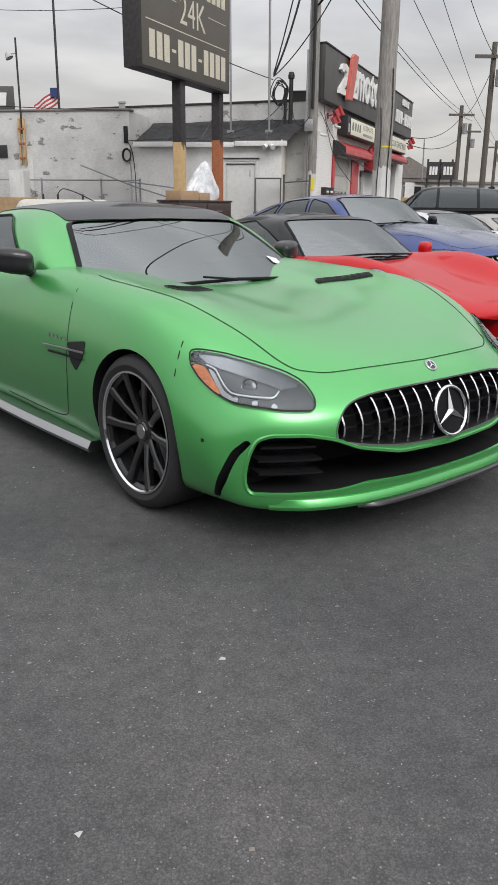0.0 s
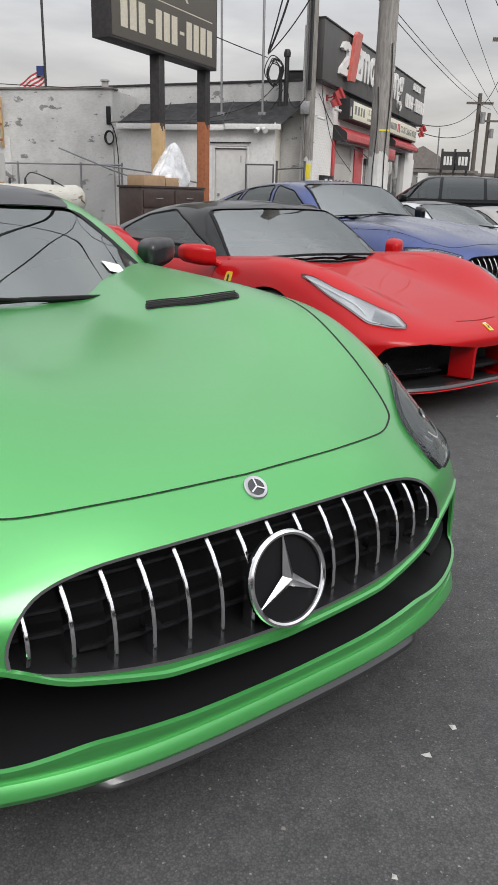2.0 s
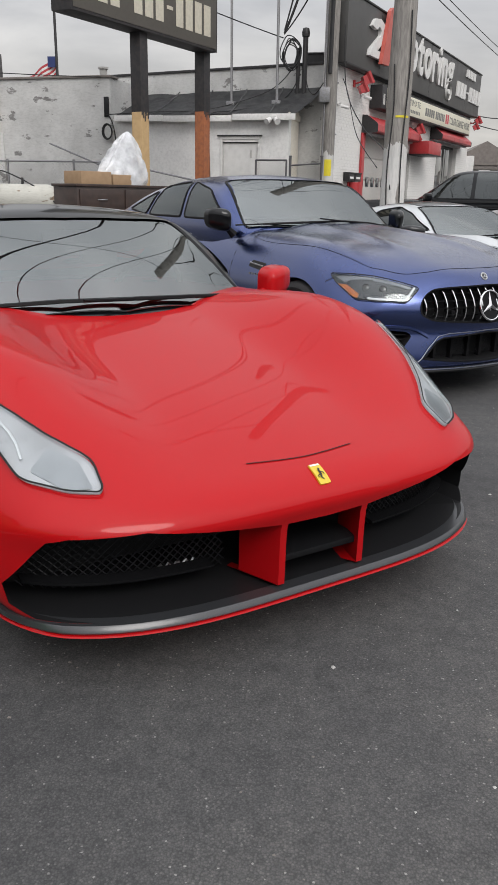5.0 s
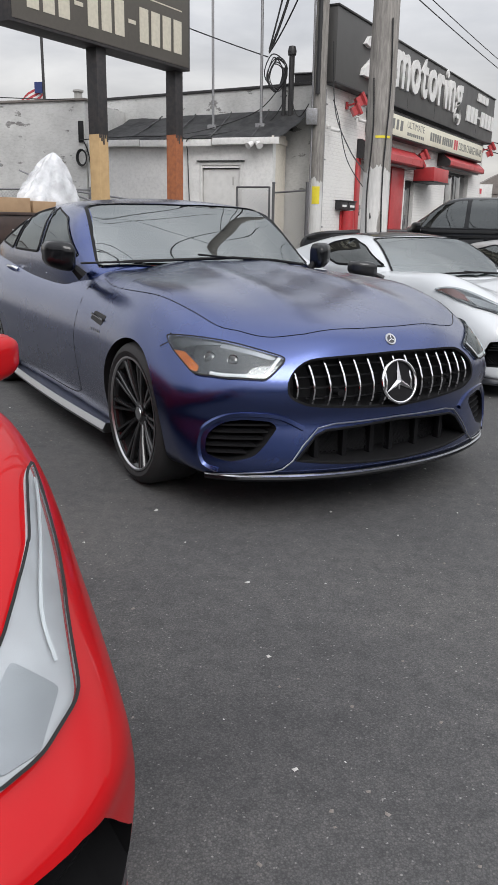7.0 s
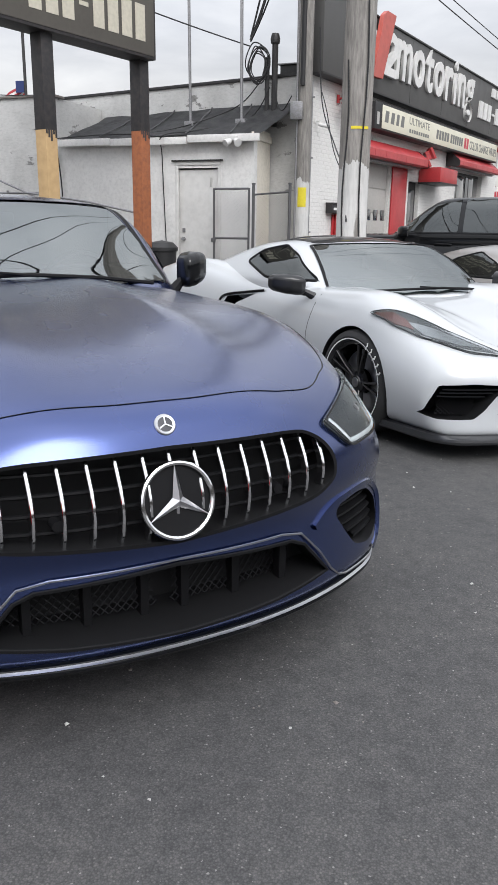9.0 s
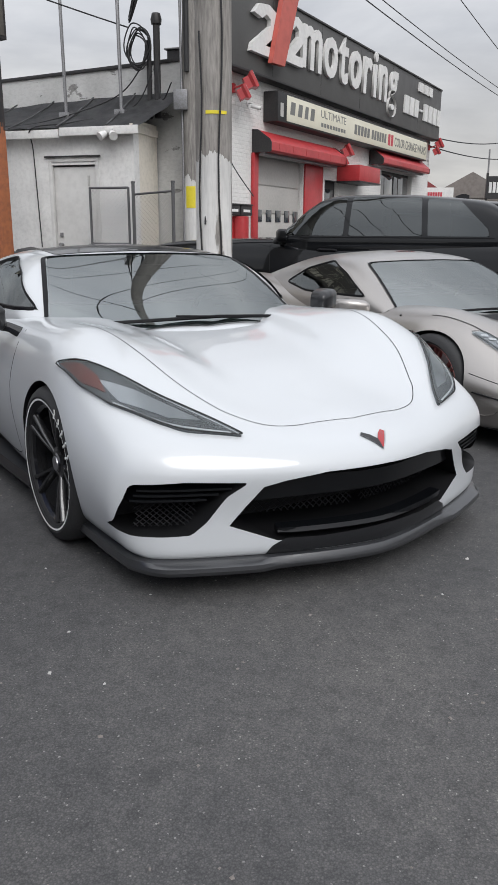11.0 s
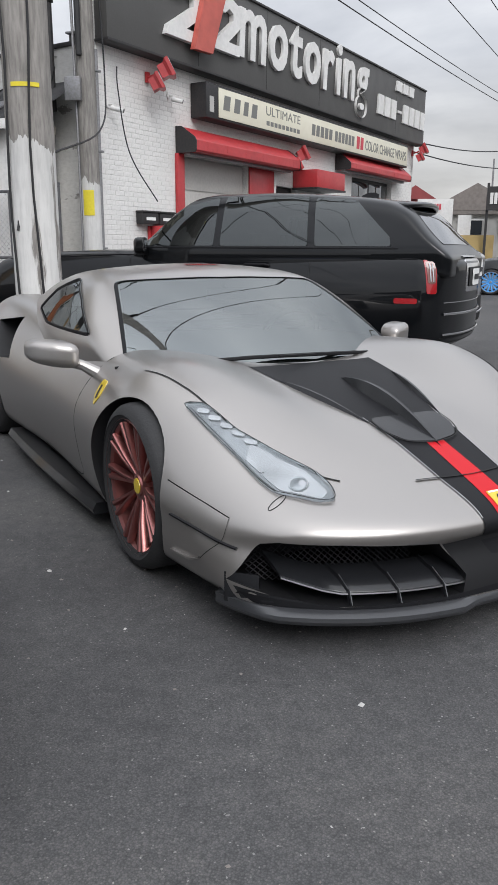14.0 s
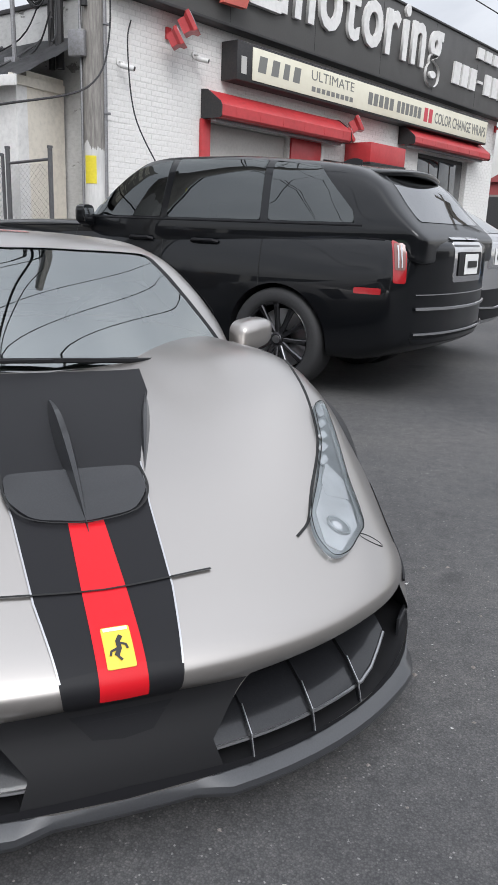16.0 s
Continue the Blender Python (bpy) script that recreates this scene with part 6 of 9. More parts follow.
def bonnet_blade(x0, y0, x1, y1, h, w, name):
    """A pointed raised blade along the bonnet, highest before its middle."""
    bm = bmesh.new()
    rows = []
    for k in range(17):
        t = k / 16
        x, y = x0 + (x1 - x0) * t, y0 + (y1 - y0) * t
        z = sk.drop((x, y, 0.6), Vector((0, 0, -1)), 0.0).z
        e = math.sin(math.pi * t ** 0.85)
        rows.append([bm.verts.new((x, y - w * e - 0.001, z - 0.003)), bm.verts.new((x, y - w * 0.35 * e, z + 0.003 + h * e)), bm.verts.new((x, y + w * 0.35 * e + 0.0005, z + 0.003 + h * e)), bm.verts.new((x, y + w * e + 0.001, z - 0.003))])
    for A, B in zip(rows, rows[1:]):
        for k in range(4):
            bm.faces.new((A[k], A[(k + 1) % 4], B[(k + 1) % 4], B[k]))
    bm.faces.new(rows[0]); bm.faces.new(rows[-1])
    part(name, bm, M["carbon"], sc_v)


bonnet_blade(0.09, 0.0, 0.73, 0.0, 0.050, 0.022, "centre_blade")
for s_ in (1, -1):
    bonnet_blade(0.06, s_ * 0.298, 0.52, s_ * 0.180, 0.016, 0.014, "side_blade")
chin_lip(car, RAW_GREY, span(0.90), (0.150, 0.125, 0.098), 0.06, lambda y: 0.016 + 0.026 * smooth01((abs(y) - 0.14) / 0.05), M["lip_grey"], "front_splitter", "satin black carbon lip stepped at the middle", 0.2)
patch("chin", both([(0, 0.165), (-0.6, 0.15), (-0.86, 0.175), (-0.87, 0.115), (0, 0.112)]), "front", RAW_GREY, M["satin_black"], car, 0.003, 0.0, 0.05)
for sd, vv in sides():
    b = patch("fender_shield", rounded([(-0.36, 0.70), (-0.43, 0.70), (-0.435, 0.64), (-0.395, 0.595), (-0.355, 0.64)], 0.012, 2), vv, sk, M["yellow"], car, 0.003, 0.004, 0.03)
    line("shield_mark", [(-0.395, 0.68), (-0.392, 0.625)], vv, sk, M["ink"], b, 0.02, 0.005, 0.02)
    line("flare_seam", spline([(0.362, 0.462), (0.44, 0.444), (0.56, 0.417), (0.657, 0.395)], 5), vv, sk, M["seam"], car, 0.006)
    line("flare_seam", spline([(0.657, 0.395), (0.663, 0.359), (0.656, 0.320), (0.62, 0.28), (0.581, 0.243)], 5), vv, sk, M["seam"], car, 0.003)
    line("flare_fin", spline([(0.415, 0.353), (0.573, 0.331), (0.715, 0.307)], 5), vv, sk, M["satin_black"], car, 0.010, 0.001, 0.03, False, 0.008)
    line("flare_fin", spline([(0.402, 0.215), (0.47, 0.216), (0.527, 0.221), (0.581, 0.243)], 5), vv, sk, M["grey"], car, 0.010, 0.001, 0.03, False, 0.010)
    line("window_trim", rounded(GREY["windows"][0], 0.04, 3), vv, sc, M["plastic"], car, 0.018, 0.004, 0.05, True, 0.004)
door_seams(car, sk, [(-0.56, 0.80), (-0.66, 0.55), (-0.62, 0.33), (-0.72, 0.20), (-1.5, 0.18)])
line("screen_surround", rounded(GREY["windscreen"] + [(x, -y) for x, y in GREY["windscreen"][::-1]], 0.05, 3), "top", sc, M["plastic"], car, 0.02, 0.0045, 0.05, True)
patch("roof_mark", [(-1.30, -0.08), (-1.30, 0.12), (-1.36, 0.12), (-1.36, -0.08)], "top", sc, M["red_lamp"], car, 0.003, 0.0, 0.05)
side_mirror(car, (-0.71, -1.04, 0.790), -1, M["grey"], M["grey"], (0.085, 0.105, 0.060))
side_mirror(car, (-0.70, 0.955, 0.785), 1, M["grey"], M["grey"], (0.085, 0.098, 0.064))
wiper(car, sc, [(-0.20, 0.08), (-0.23, -0.25), (-0.35, -0.60)])
wiper(car, sc, [(-0.35, 0.62), (-0.24, 0.38), (-0.20, 0.06)])
sill(car, -0.45, -2.15, 0.965, 0.08, M["carbon"])

for sd, nm in sides():
    for x0 in (-1.72, -2.62):
        P = [RAW_BLUE.drop((x, 0, 0.93), Vector((0, -sd, 0)), l) for x, l in ((x0, 0.003), (x0 + 0.03, 0.03), (x0 + 0.17, 0.03), (x0 + 0.20, 0.003))]
        part("door_handle", add_tube(bmesh.new(), P, 0.011, 8), M["chrome"], blue[0])

patch("windscreen_sticker", [(-0.80, 0.50), (-0.80, 0.58), (-0.87, 0.58), (-0.87, 0.50)], "top", green[4], M["white_ink"], green[0], 0.0055, 0.0, 0.04, "white paper sticker")

# ---- the large estate cars behind the row, and a dark saloon down the street ----
SUV = dict(
    paint="black_paint", roof_paint="black_paint", wb=3.295, r=0.395, hub_y=0.985, tw_f=0.27, tw_r=0.28, rim=0.29, spokes=(12, "one"), rim_mat="rim_grey", caliper=None,
    xf=0.90, xr=-4.44, xb=-0.2, sweep=0.16, p=3.6, height=1.79, rsweep=0.22, ks=0.90, kb=0.95, rz=0.12,
    top=[(-4.44, 1.18), (-4.2, 1.24), (-1.0, 1.25), (0.3, 1.20), (0.75, 1.15), (0.90, 1.02)],
    sho=[(-4.44, 1.18), (-4.2, 1.235), (-1.0, 1.235), (0.3, 1.19), (0.75, 1.12), (0.90, 1.02)],
    wid=[(-4.44, 0.94), (-3.3, 1.0), (-1.5, 0.985), (0.0, 1.0), (0.90, 0.93)],
    bot=[(-4.44, 0.42), (-4.0, 0.30), (0.3, 0.28), (0.90, 0.34)],
    setback=[(0.3, 0.05), (0.6, 0.0), (1.0, 0.02), (1.2, 0.03)],
    cab_x=(-0.92, -4.38), belt=1.23, taper=0.80, bow=0.16, bow_x=-1.9, crown=0.03, cry=0.16, crz=0.22,
    roof=[(-4.38, 1.20), (-4.15, 1.42), (-3.95, 1.62), (-3.75, 1.70), (-3.3, 1.75), (-2.6, 1.79), (-2.1, 1.788), (-1.85, 1.762), (-1.68, 1.685), (-1.3, 1.445), (-0.92, 1.20)],
    cab_w=[(-4.38, 0.84), (-3.4, 0.93), (-2.0, 0.945), (-0.92, 0.90)],
    windscreen=[(-0.98, 0.0), (-1.02, 0.4), (-1.20, 0.80), (-1.76, 0.70), (-1.70, 0.3), (-1.68, 0.0)],
    windows=[[(-1.22, 1.28), (-1.78, 1.66), (-2.12, 1.73), (-2.12, 1.28)], [(-2.19, 1.28), (-2.19, 1.74), (-3.04, 1.72), (-3.09, 1.28)], [(-3.16, 1.28), (-3.11, 1.715), (-3.50, 1.68), (-3.84, 1.36), (-3.86, 1.28)]],
    seat=(-2.3, 1.25), arch=0.035, side_glass="glass_dark",
)


def rear(points):
    """Places on the tail, given as (y, z), in the plane seen from behind."""
    return [(-y, z) for y, z in points]


def estate_details(made):
    """Tail lamps, plate, chrome lines, spoiler and mirrors of a large estate car."""
    car, body, cab, sb, sc = made
    allskin = Skin(body, cab)
    back = (1, 0, 0)
    patch("rear_window", rounded(rear([(-0.66, 1.30), (0.66, 1.30), (0.55, 1.64), (-0.55, 1.64)]), 0.04, 3), back, allskin, M["black_glass"], car, 0.004, 0.006, 0.06)
    bm = cube_grid(10, 16, 4)
    round_cube(bm, 0.25, 0.1, 0.7)
    for v in bm.verts:
        a, b, c = v.co
        x = -3.82 - 0.20 * a
        v.co = (x + 0.10 * b * b, b * (0.66 - 0.03 * (a + 1)), 1.688 - 0.014 * (a + 1) + c * 0.026 - 0.03 * b * b)
    part("roof_spoiler", bm, body.data.materials[0], car)
    for sd in (1, -1):
        d = (0.75, -0.66 * sd, 0)
        lamp = patch("tail_lamp", rounded(flat([(-4.29, 0.872 * sd, 0.88), (-4.29, 0.872 * sd, 1.17), (-4.225, 0.935 * sd, 1.17), (-4.225, 0.935 * sd, 0.88)], d), 0.02, 3), d, sb, M["red_lamp"], car, 0.004, 0.006, 0.04)
        patch("white_lens", rounded(flat([(-4.282, 0.88 * sd, 0.97), (-4.282, 0.88 * sd, 1.15), (-4.233, 0.927 * sd, 1.15), (-4.233, 0.927 * sd, 0.97)], d), 0.015, 2), d, sb, M["lamp_dim"], lamp, 0.010, 0.004, 0.03)
        for k in (0.35, 0.65):
            q = Vector((-4.282 + 0.05 * k, (0.88 + 0.047 * k) * sd, 0))
            line("light_bar", flat([(q.x, q.y, 0.985), (q.x, q.y, 1.135)], d), d, sb, M["lamp_light"], lamp, 0.010, 0.0165, 0.03, thick=0.003)
        patch("side_reflector", rounded([(-4.13, 0.795), (-4.13, 0.84), (-3.93, 0.84), (-3.93, 0.795)], 0.012, 2), "left" if sd > 0 else "right", sb, M["red_lamp"], car, 0.004, 0.005, 0.04)
        for x0, x1 in ((-2.05, -1.8), (-2.72, -2.46)):
            bm = bmesh.new()
            P = [sb.drop((x, 0, 1.10), Vector((0, -sd, 0)), l) for x, l in ((x0, 0.004), (x0 + 0.03, 0.035), (x1 - 0.03, 0.035), (x1, 0.004))]
            add_tube(bm, P, 0.014, 8)
            part("door_handle", bm, M["satin_black"], car)
        for x in (-1.15, -2.15, -3.12):
            line("door_seam", [(x, 0.42), (x - 0.02, 0.8), (x, 1.22)], "left" if sd > 0 else "right", sb, M["seam"], car, 0.008)
        line("waist_line", [(0.5, 1.13), (-1.0, 1.19), (-3.0, 1.20), (-4.1, 1.17)], "left" if sd > 0 else "right", sb, M["satin_black"], car, 0.012, 0.002, 0.06, thick=0.004)
        line("window_chrome", [(-1.12, 1.262), (-2.2, 1.262), (-3.1, 1.262), (-3.92, 1.262)], "left" if sd > 0 else "right", sc, M["satin_black"], car, 0.014, 0.003, 0.06, thick=0.004)
        side_mirror(car, (-1.36, sd * 1.03, 1.275), sd, body.data.materials[0], M["satin_black"], (0.09, 0.11, 0.085), (0.03, 0.14, 0.10))
    sur = patch("plate_surround", rounded(rear([(-0.33, 0.88), (0.33, 0.88), (0.33, 1.17), (-0.33, 1.17)]), 0.03, 3), back, sb, M["chrome"], car, 0.006, 0.012, 0.06)
    patch("plate_recess", rounded(rear([(-0.26, 0.925), (0.26, 0.925), (0.26, 1.10), (-0.26, 1.10)]), 0.015, 2), back, sb, M["dark"], sur, 0.014, 0.004, 0.06)
    pl = patch("number_plate", rounded(rear([(-0.155, 0.935), (0.155, 0.935), (0.155, 1.085), (-0.155, 1.085)]), 0.01, 2), back, sb, M["white_ink"], sur, 0.021, 0.004, 0.05)
    line("plate_bars", rear([(-0.11, 1.01), (0.11, 1.01)]), back, sb, M["ink"], pl, 0.05, 0.0265, 0.03)
    patch("boot_handle", rounded(rear([(-0.33, 1.175), (0.33, 1.175), (0.33, 1.205), (-0.33, 1.205)]), 0.01, 2), back, sb, M["chrome"], car, 0.016, 0.02, 0.06)
    line("boot_seam", rear([(-0.78, 0.80), (0, 0.795), (0.78, 0.80)]), back, sb, M["chrome"], car, 0.010, 0.004, 0.05, thick=0.006)
    for z, wdt in ((0.70, 0.026), (0.52, 0.02)):
        line("bumper_chrome", rear([(-0.78, z), (-0.4, z - 0.006), (0, z - 0.01), (0.4, z - 0.006), (0.78, z)]), back, sb, M["chrome"], car, wdt, 0.008, 0.05, thick=0.012)
    patch("bumper_grille", rounded(rear([(-0.75, 0.44), (0.75, 0.44), (0.80, 0.495), (-0.80, 0.495)]), 0.015, 2), back, sb, M["plastic"], car, 0.004, 0.004, 0.06)


suv = make_car("large_suv", SUV, at_car(2.74, 22.19, 165), "glossy black large luxury SUV with dark tinted windows", "suv", "cars behind the row")
estate_details(suv)
fin = bmesh.new()
fr = [[fin.verts.new((-3.30 - 0.17 * t, y * 0.022 * (1 - 0.4 * t), 1.742 + 0.055 * h * math.sin(math.pi * min(1, 0.15 + 0.6 * t)))) for y, h in ((-1, 0), (-0.25, 1), (0.25, 1), (1, 0))] for t in (0, 0.25, 0.5, 0.75, 1)]
for A, B in zip(fr, fr[1:]):
    for k in range(4):
        fin.faces.new((A[k], A[(k + 1) % 4], B[(k + 1) % 4], B[k]))
fin.faces.new(fr[0]); fin.faces.new(fr[-1])
part("roof_antenna", fin, M["satin_black"], suv[0])
SILVER = dict(SUV)
SILVER.update(paint="silver_paint", roof_paint="silver_paint", wb=2.95, xr=-3.95, height=1.66,
              top=[(-3.95, 1.18), (-3.7, 1.22), (-0.9, 1.16), (0.3, 1.10), (0.75, 1.04), (0.90, 0.95)], sho=[(-3.95, 1.18), (-3.7, 1.215), (-0.9, 1.15), (0.3, 1.09), (0.75, 1.02), (0.90, 0.95)],
              wid=[(-3.95, 0.92), (-3.0, 0.97), (-1.5, 0.95), (0.0, 0.97), (0.90, 0.92)], bot=[(-3.95, 0.42), (-3.5, 0.30), (0.3, 0.28), (0.90, 0.34)],
              cab_x=(-0.85, -3.9), belt=1.17, roof=[(-3.9, 1.20), (-3.6, 1.38), (-3.2, 1.56), (-2.6, 1.65), (-2.0, 1.66), (-1.65, 1.60), (-1.3, 1.42), (-0.85, 1.14)],
              cab_w=[(-3.9, 0.78), (-3.0, 0.88), (-2.0, 0.90), (-0.85, 0.86)],
              windscreen=[(-0.92, 0.0), (-0.96, 0.4), (-1.12, 0.76), (-1.62, 0.66), (-1.56, 0.3), (-1.54, 0.0)],
              windows=[[(-1.18, 1.21), (-1.66, 1.50), (-1.95, 1.56), (-1.95, 1.21)], [(-2.02, 1.21), (-2.02, 1.57), (-2.75, 1.54), (-2.85, 1.21)]])
silver = make_car("estate_car", SILVER, at_car(7.22 - 3.81, 22.6 + 1.02, 165), "pale silver estate car parked behind the black SUV", "car", "cars behind the row")


def silver_details(made):
    car, body, cab, sb, sc = made
    back = (1, 0, 0)
    sur = patch("plate_surround", rounded(rear([(-0.30, 0.93), (0.30, 0.93), (0.30, 1.17), (-0.30, 1.17)]), 0.03, 3), back, sb, M["chrome"], car, 0.006, 0.012, 0.06)
    pl = patch("number_plate", rounded(rear([(-0.155, 0.965), (0.155, 0.965), (0.155, 1.115), (-0.155, 1.115)]), 0.01, 2), back, sb, M["white_ink"], sur, 0.014, 0.004, 0.05)
    line("plate_bars", rear([(-0.11, 1.04), (0.11, 1.04)]), back, sb, M["ink"], pl, 0.05, 0.0195, 0.03)
    patch("lower_bumper", rounded(rear([(-0.88, 0.46), (0.88, 0.46), (0.90, 0.74), (-0.90, 0.74)]), 0.03, 3), back, sb, M["satin_black"], car, 0.005, 0.006, 0.06)
    line("bumper_chrome", rear([(-0.88, 0.60), (0, 0.56), (0.88, 0.60)]), back, sb, M["chrome"], car, 0.025, 0.013, 0.05, thick=0.008)
    for sd in (1, -1):
        d = (0.75, -0.66 * sd, 0)
        patch("tail_lamp", rounded(flat([(-3.88, 0.80 * sd, 0.92), (-3.88, 0.80 * sd, 1.15), (-3.7, 0.95 * sd, 1.15), (-3.7, 0.95 * sd, 0.92)], d), 0.02, 3), d, sb, M["red_lamp"], car, 0.004, 0.006, 0.04)
    patch("rear_window", rounded(rear([(-0.60, 1.25), (0.60, 1.25), (0.50, 1.50), (-0.50, 1.50)]), 0.04, 3), back, Skin(body, cab), M["black_glass"], car, 0.004, 0.006, 0.06)


silver_details(silver)
FAR = dict(BLUE)
FAR.update(paint="black_paint", roof_paint="black_paint", rim_mat="rim_blue", spokes=(14, "one"), cuts_front=[])
make_car("saloon_car", FAR, at_car(9.0, 37.3, 176), "black saloon car with bright blue multi-spoke wheels", "car", "cars behind the row")

# ---- materials of the place ----


def nodes_of(m):
    m.use_nodes = True
    return m.node_tree, m.node_tree.nodes["Principled BSDF"]


def noise(nt, vec, scale, detail=4, rough=0.55):
    n = nt.nodes.new("ShaderNodeTexNoise")
    n.inputs["Scale"].default_value, n.inputs["Detail"].default_value, n.inputs["Roughness"].default_value = scale, detail, rough
    nt.links.new(vec, n.inputs["Vector"])
    return n.outputs[0]


def ramp(nt, fac, stops):
    r = nt.nodes.new("ShaderNodeValToRGB")
    e = r.color_ramp.elements
    while len(e) < len(stops):
        e.new(0.5)
    for k, (p, c) in zip(e, stops):
        k.position, k.color = p, (*c, 1) if len(c) == 3 else c
    nt.links.new(fac, r.inputs[0])
    return r.outputs[0]


def blend(nt, fac, a, b, mode="MIX"):
    m = nt.nodes.new("ShaderNodeMix"); m.data_type = "RGBA"; m.blend_type = mode
    for s, v in (("Factor", fac), ("A", a), ("B", b)):
        if isinstance(v, (int, float)):
            m.inputs[s].default_value = v
        elif isinstance(v, tuple):
            m.inputs[s].default_value = (*v, 1)
        else:
            nt.links.new(v, m.inputs[s])
    return m.outputs["Result"]


def relief(nt, b, height, strength, distance):
    bp = nt.nodes.new("ShaderNodeBump")
    bp.inputs["Strength"].default_value, bp.inputs["Distance"].default_value = strength, distance
    nt.links.new(height, bp.inputs["Height"])
    nt.links.new(bp.outputs[0], b.inputs["Normal"])


def asphalt_mat():
    """Worn asphalt: stones of several greys in dark binder, stains and pale dust."""
    m = bpy.data.materials.new("worn_asphalt")
    nt, b = nodes_of(m)
    co = nt.nodes.new("ShaderNodeTexCoord").outputs["Object"]
    vo = nt.nodes.new("ShaderNodeTexVoronoi")
    vo.inputs["Scale"].default_value = 210.0
    nt.links.new(co, vo.inputs["Vector"])
    sep = nt.nodes.new("ShaderNodeSeparateColor")
    nt.links.new(vo.outputs["Color"], sep.inputs[0])
    stones = ramp(nt, sep.outputs[0], [(0.0, (0.056, 0.056, 0.057)), (0.45, (0.071, 0.070, 0.071)), (0.90, (0.086, 0.084, 0.083)), (0.992, (0.110, 0.108, 0.105)), (1.0, (0.25, 0.245, 0.235))])
    gaps = ramp(nt, vo.outputs["Distance"], [(0.35, (1, 1, 1)), (0.75, (0.66, 0.66, 0.67))])
    col = blend(nt, 1.0, stones, gaps, "MULTIPLY")
    col = blend(nt, 1.0, col, ramp(nt, noise(nt, co, 0.55, 6), [(0.32, (0.62, 0.62, 0.64)), (0.50, (1.0, 1.0, 1.0)), (0.70, (1.35, 1.32, 1.27))]), "MULTIPLY")
    col = blend(nt, 1.0, col, ramp(nt, noise(nt, co, 14.0, 5, 0.7), [(0.33, (0.78, 0.78, 0.79)), (0.5, (1.0, 1.0, 1.0)), (0.70, (1.2, 1.19, 1.17))]), "MULTIPLY")
    col = blend(nt, ramp(nt, noise(nt, co, 1.7, 3), [(0.66, (0, 0, 0)), (0.74, (0.6, 0.6, 0.6))]), col, (0.022, 0.022, 0.024))
    nt.links.new(col, b.inputs["Base Color"])
    b.inputs["Roughness"].default_value = 0.82
    h = blend(nt, 0.5, noise(nt, co, 90.0, 4, 0.7), gaps)
    relief(nt, b, h, 0.5, 0.004)
    return m


def peel_mat(name, paint, under, thr=0.62, scale=2.2, stretch=(1, 1, 1), top=None, upper=None, grime=0.35, rough=0.8):
    """Old paint that flakes off in patches; above a height it may be bare."""
    m = bpy.data.materials.new(name)
    nt, b = nodes_of(m)
    tc = nt.nodes.new("ShaderNodeTexCoord").outputs["Object"]
    mp = nt.nodes.new("ShaderNodeMapping")
    mp.inputs["Scale"].default_value = stretch
    nt.links.new(tc, mp.inputs["Vector"])
    co = mp.outputs[0]
    n = noise(nt, co, scale, 8, 0.62)
    flake = ramp(nt, n, [(thr, (0, 0, 0)), (thr + 0.02, (1, 1, 1))])
    if top is not None:
        sp = nt.nodes.new("ShaderNodeSeparateXYZ")
        nt.links.new(tc, sp.inputs[0])
        a = nt.nodes.new("ShaderNodeMath"); a.operation = "MULTIPLY_ADD"
        a.inputs[1].default_value, a.inputs[2].default_value = 0.9, -0.45
        nt.links.new(n, a.inputs[0])
        s = nt.nodes.new("ShaderNodeMath"); s.operation = "ADD"
        nt.links.new(sp.outputs["Z"], s.inputs[0]); nt.links.new(a.outputs[0], s.inputs[1])
        g = nt.nodes.new("ShaderNodeMath"); g.operation = "GREATER_THAN"; g.inputs[1].default_value = top
        nt.links.new(s.outputs[0], g.inputs[0])
        mx = nt.nodes.new("ShaderNodeMath"); mx.operation = "MAXIMUM"
        nt.links.new(flake, mx.inputs[0]); nt.links.new(g.outputs[0], mx.inputs[1])
        flake = mx.outputs[0]
    fine = noise(nt, co, scale * 9, 6, 0.65)
    low = tuple(c * 0.55 for c in under)
    ub = ramp(nt, fine, [(0.35, low), (0.65, under)])
    pb = ramp(nt, noise(nt, tc, 1.1, 6, 0.6), [(0.32, tuple(c * (1 - grime) for c in paint)), (0.58, paint)])
    pb = blend(nt, 0.5, pb, ramp(nt, fine, [(0.3, tuple(c * 0.72 for c in paint)), (0.55, paint)]))
    nt.links.new(blend(nt, flake, pb, ub), b.inputs["Base Color"])
    b.inputs["Roughness"].default_value = rough
    inv = nt.nodes.new("ShaderNodeMath"); inv.operation = "MULTIPLY_ADD"; inv.inputs[1].default_value = -0.6
    nt.links.new(flake, inv.inputs[0]); nt.links.new(fine, inv.inputs[2])
    relief(nt, b, inv.outputs[0], 0.5, 0.008)
    return m


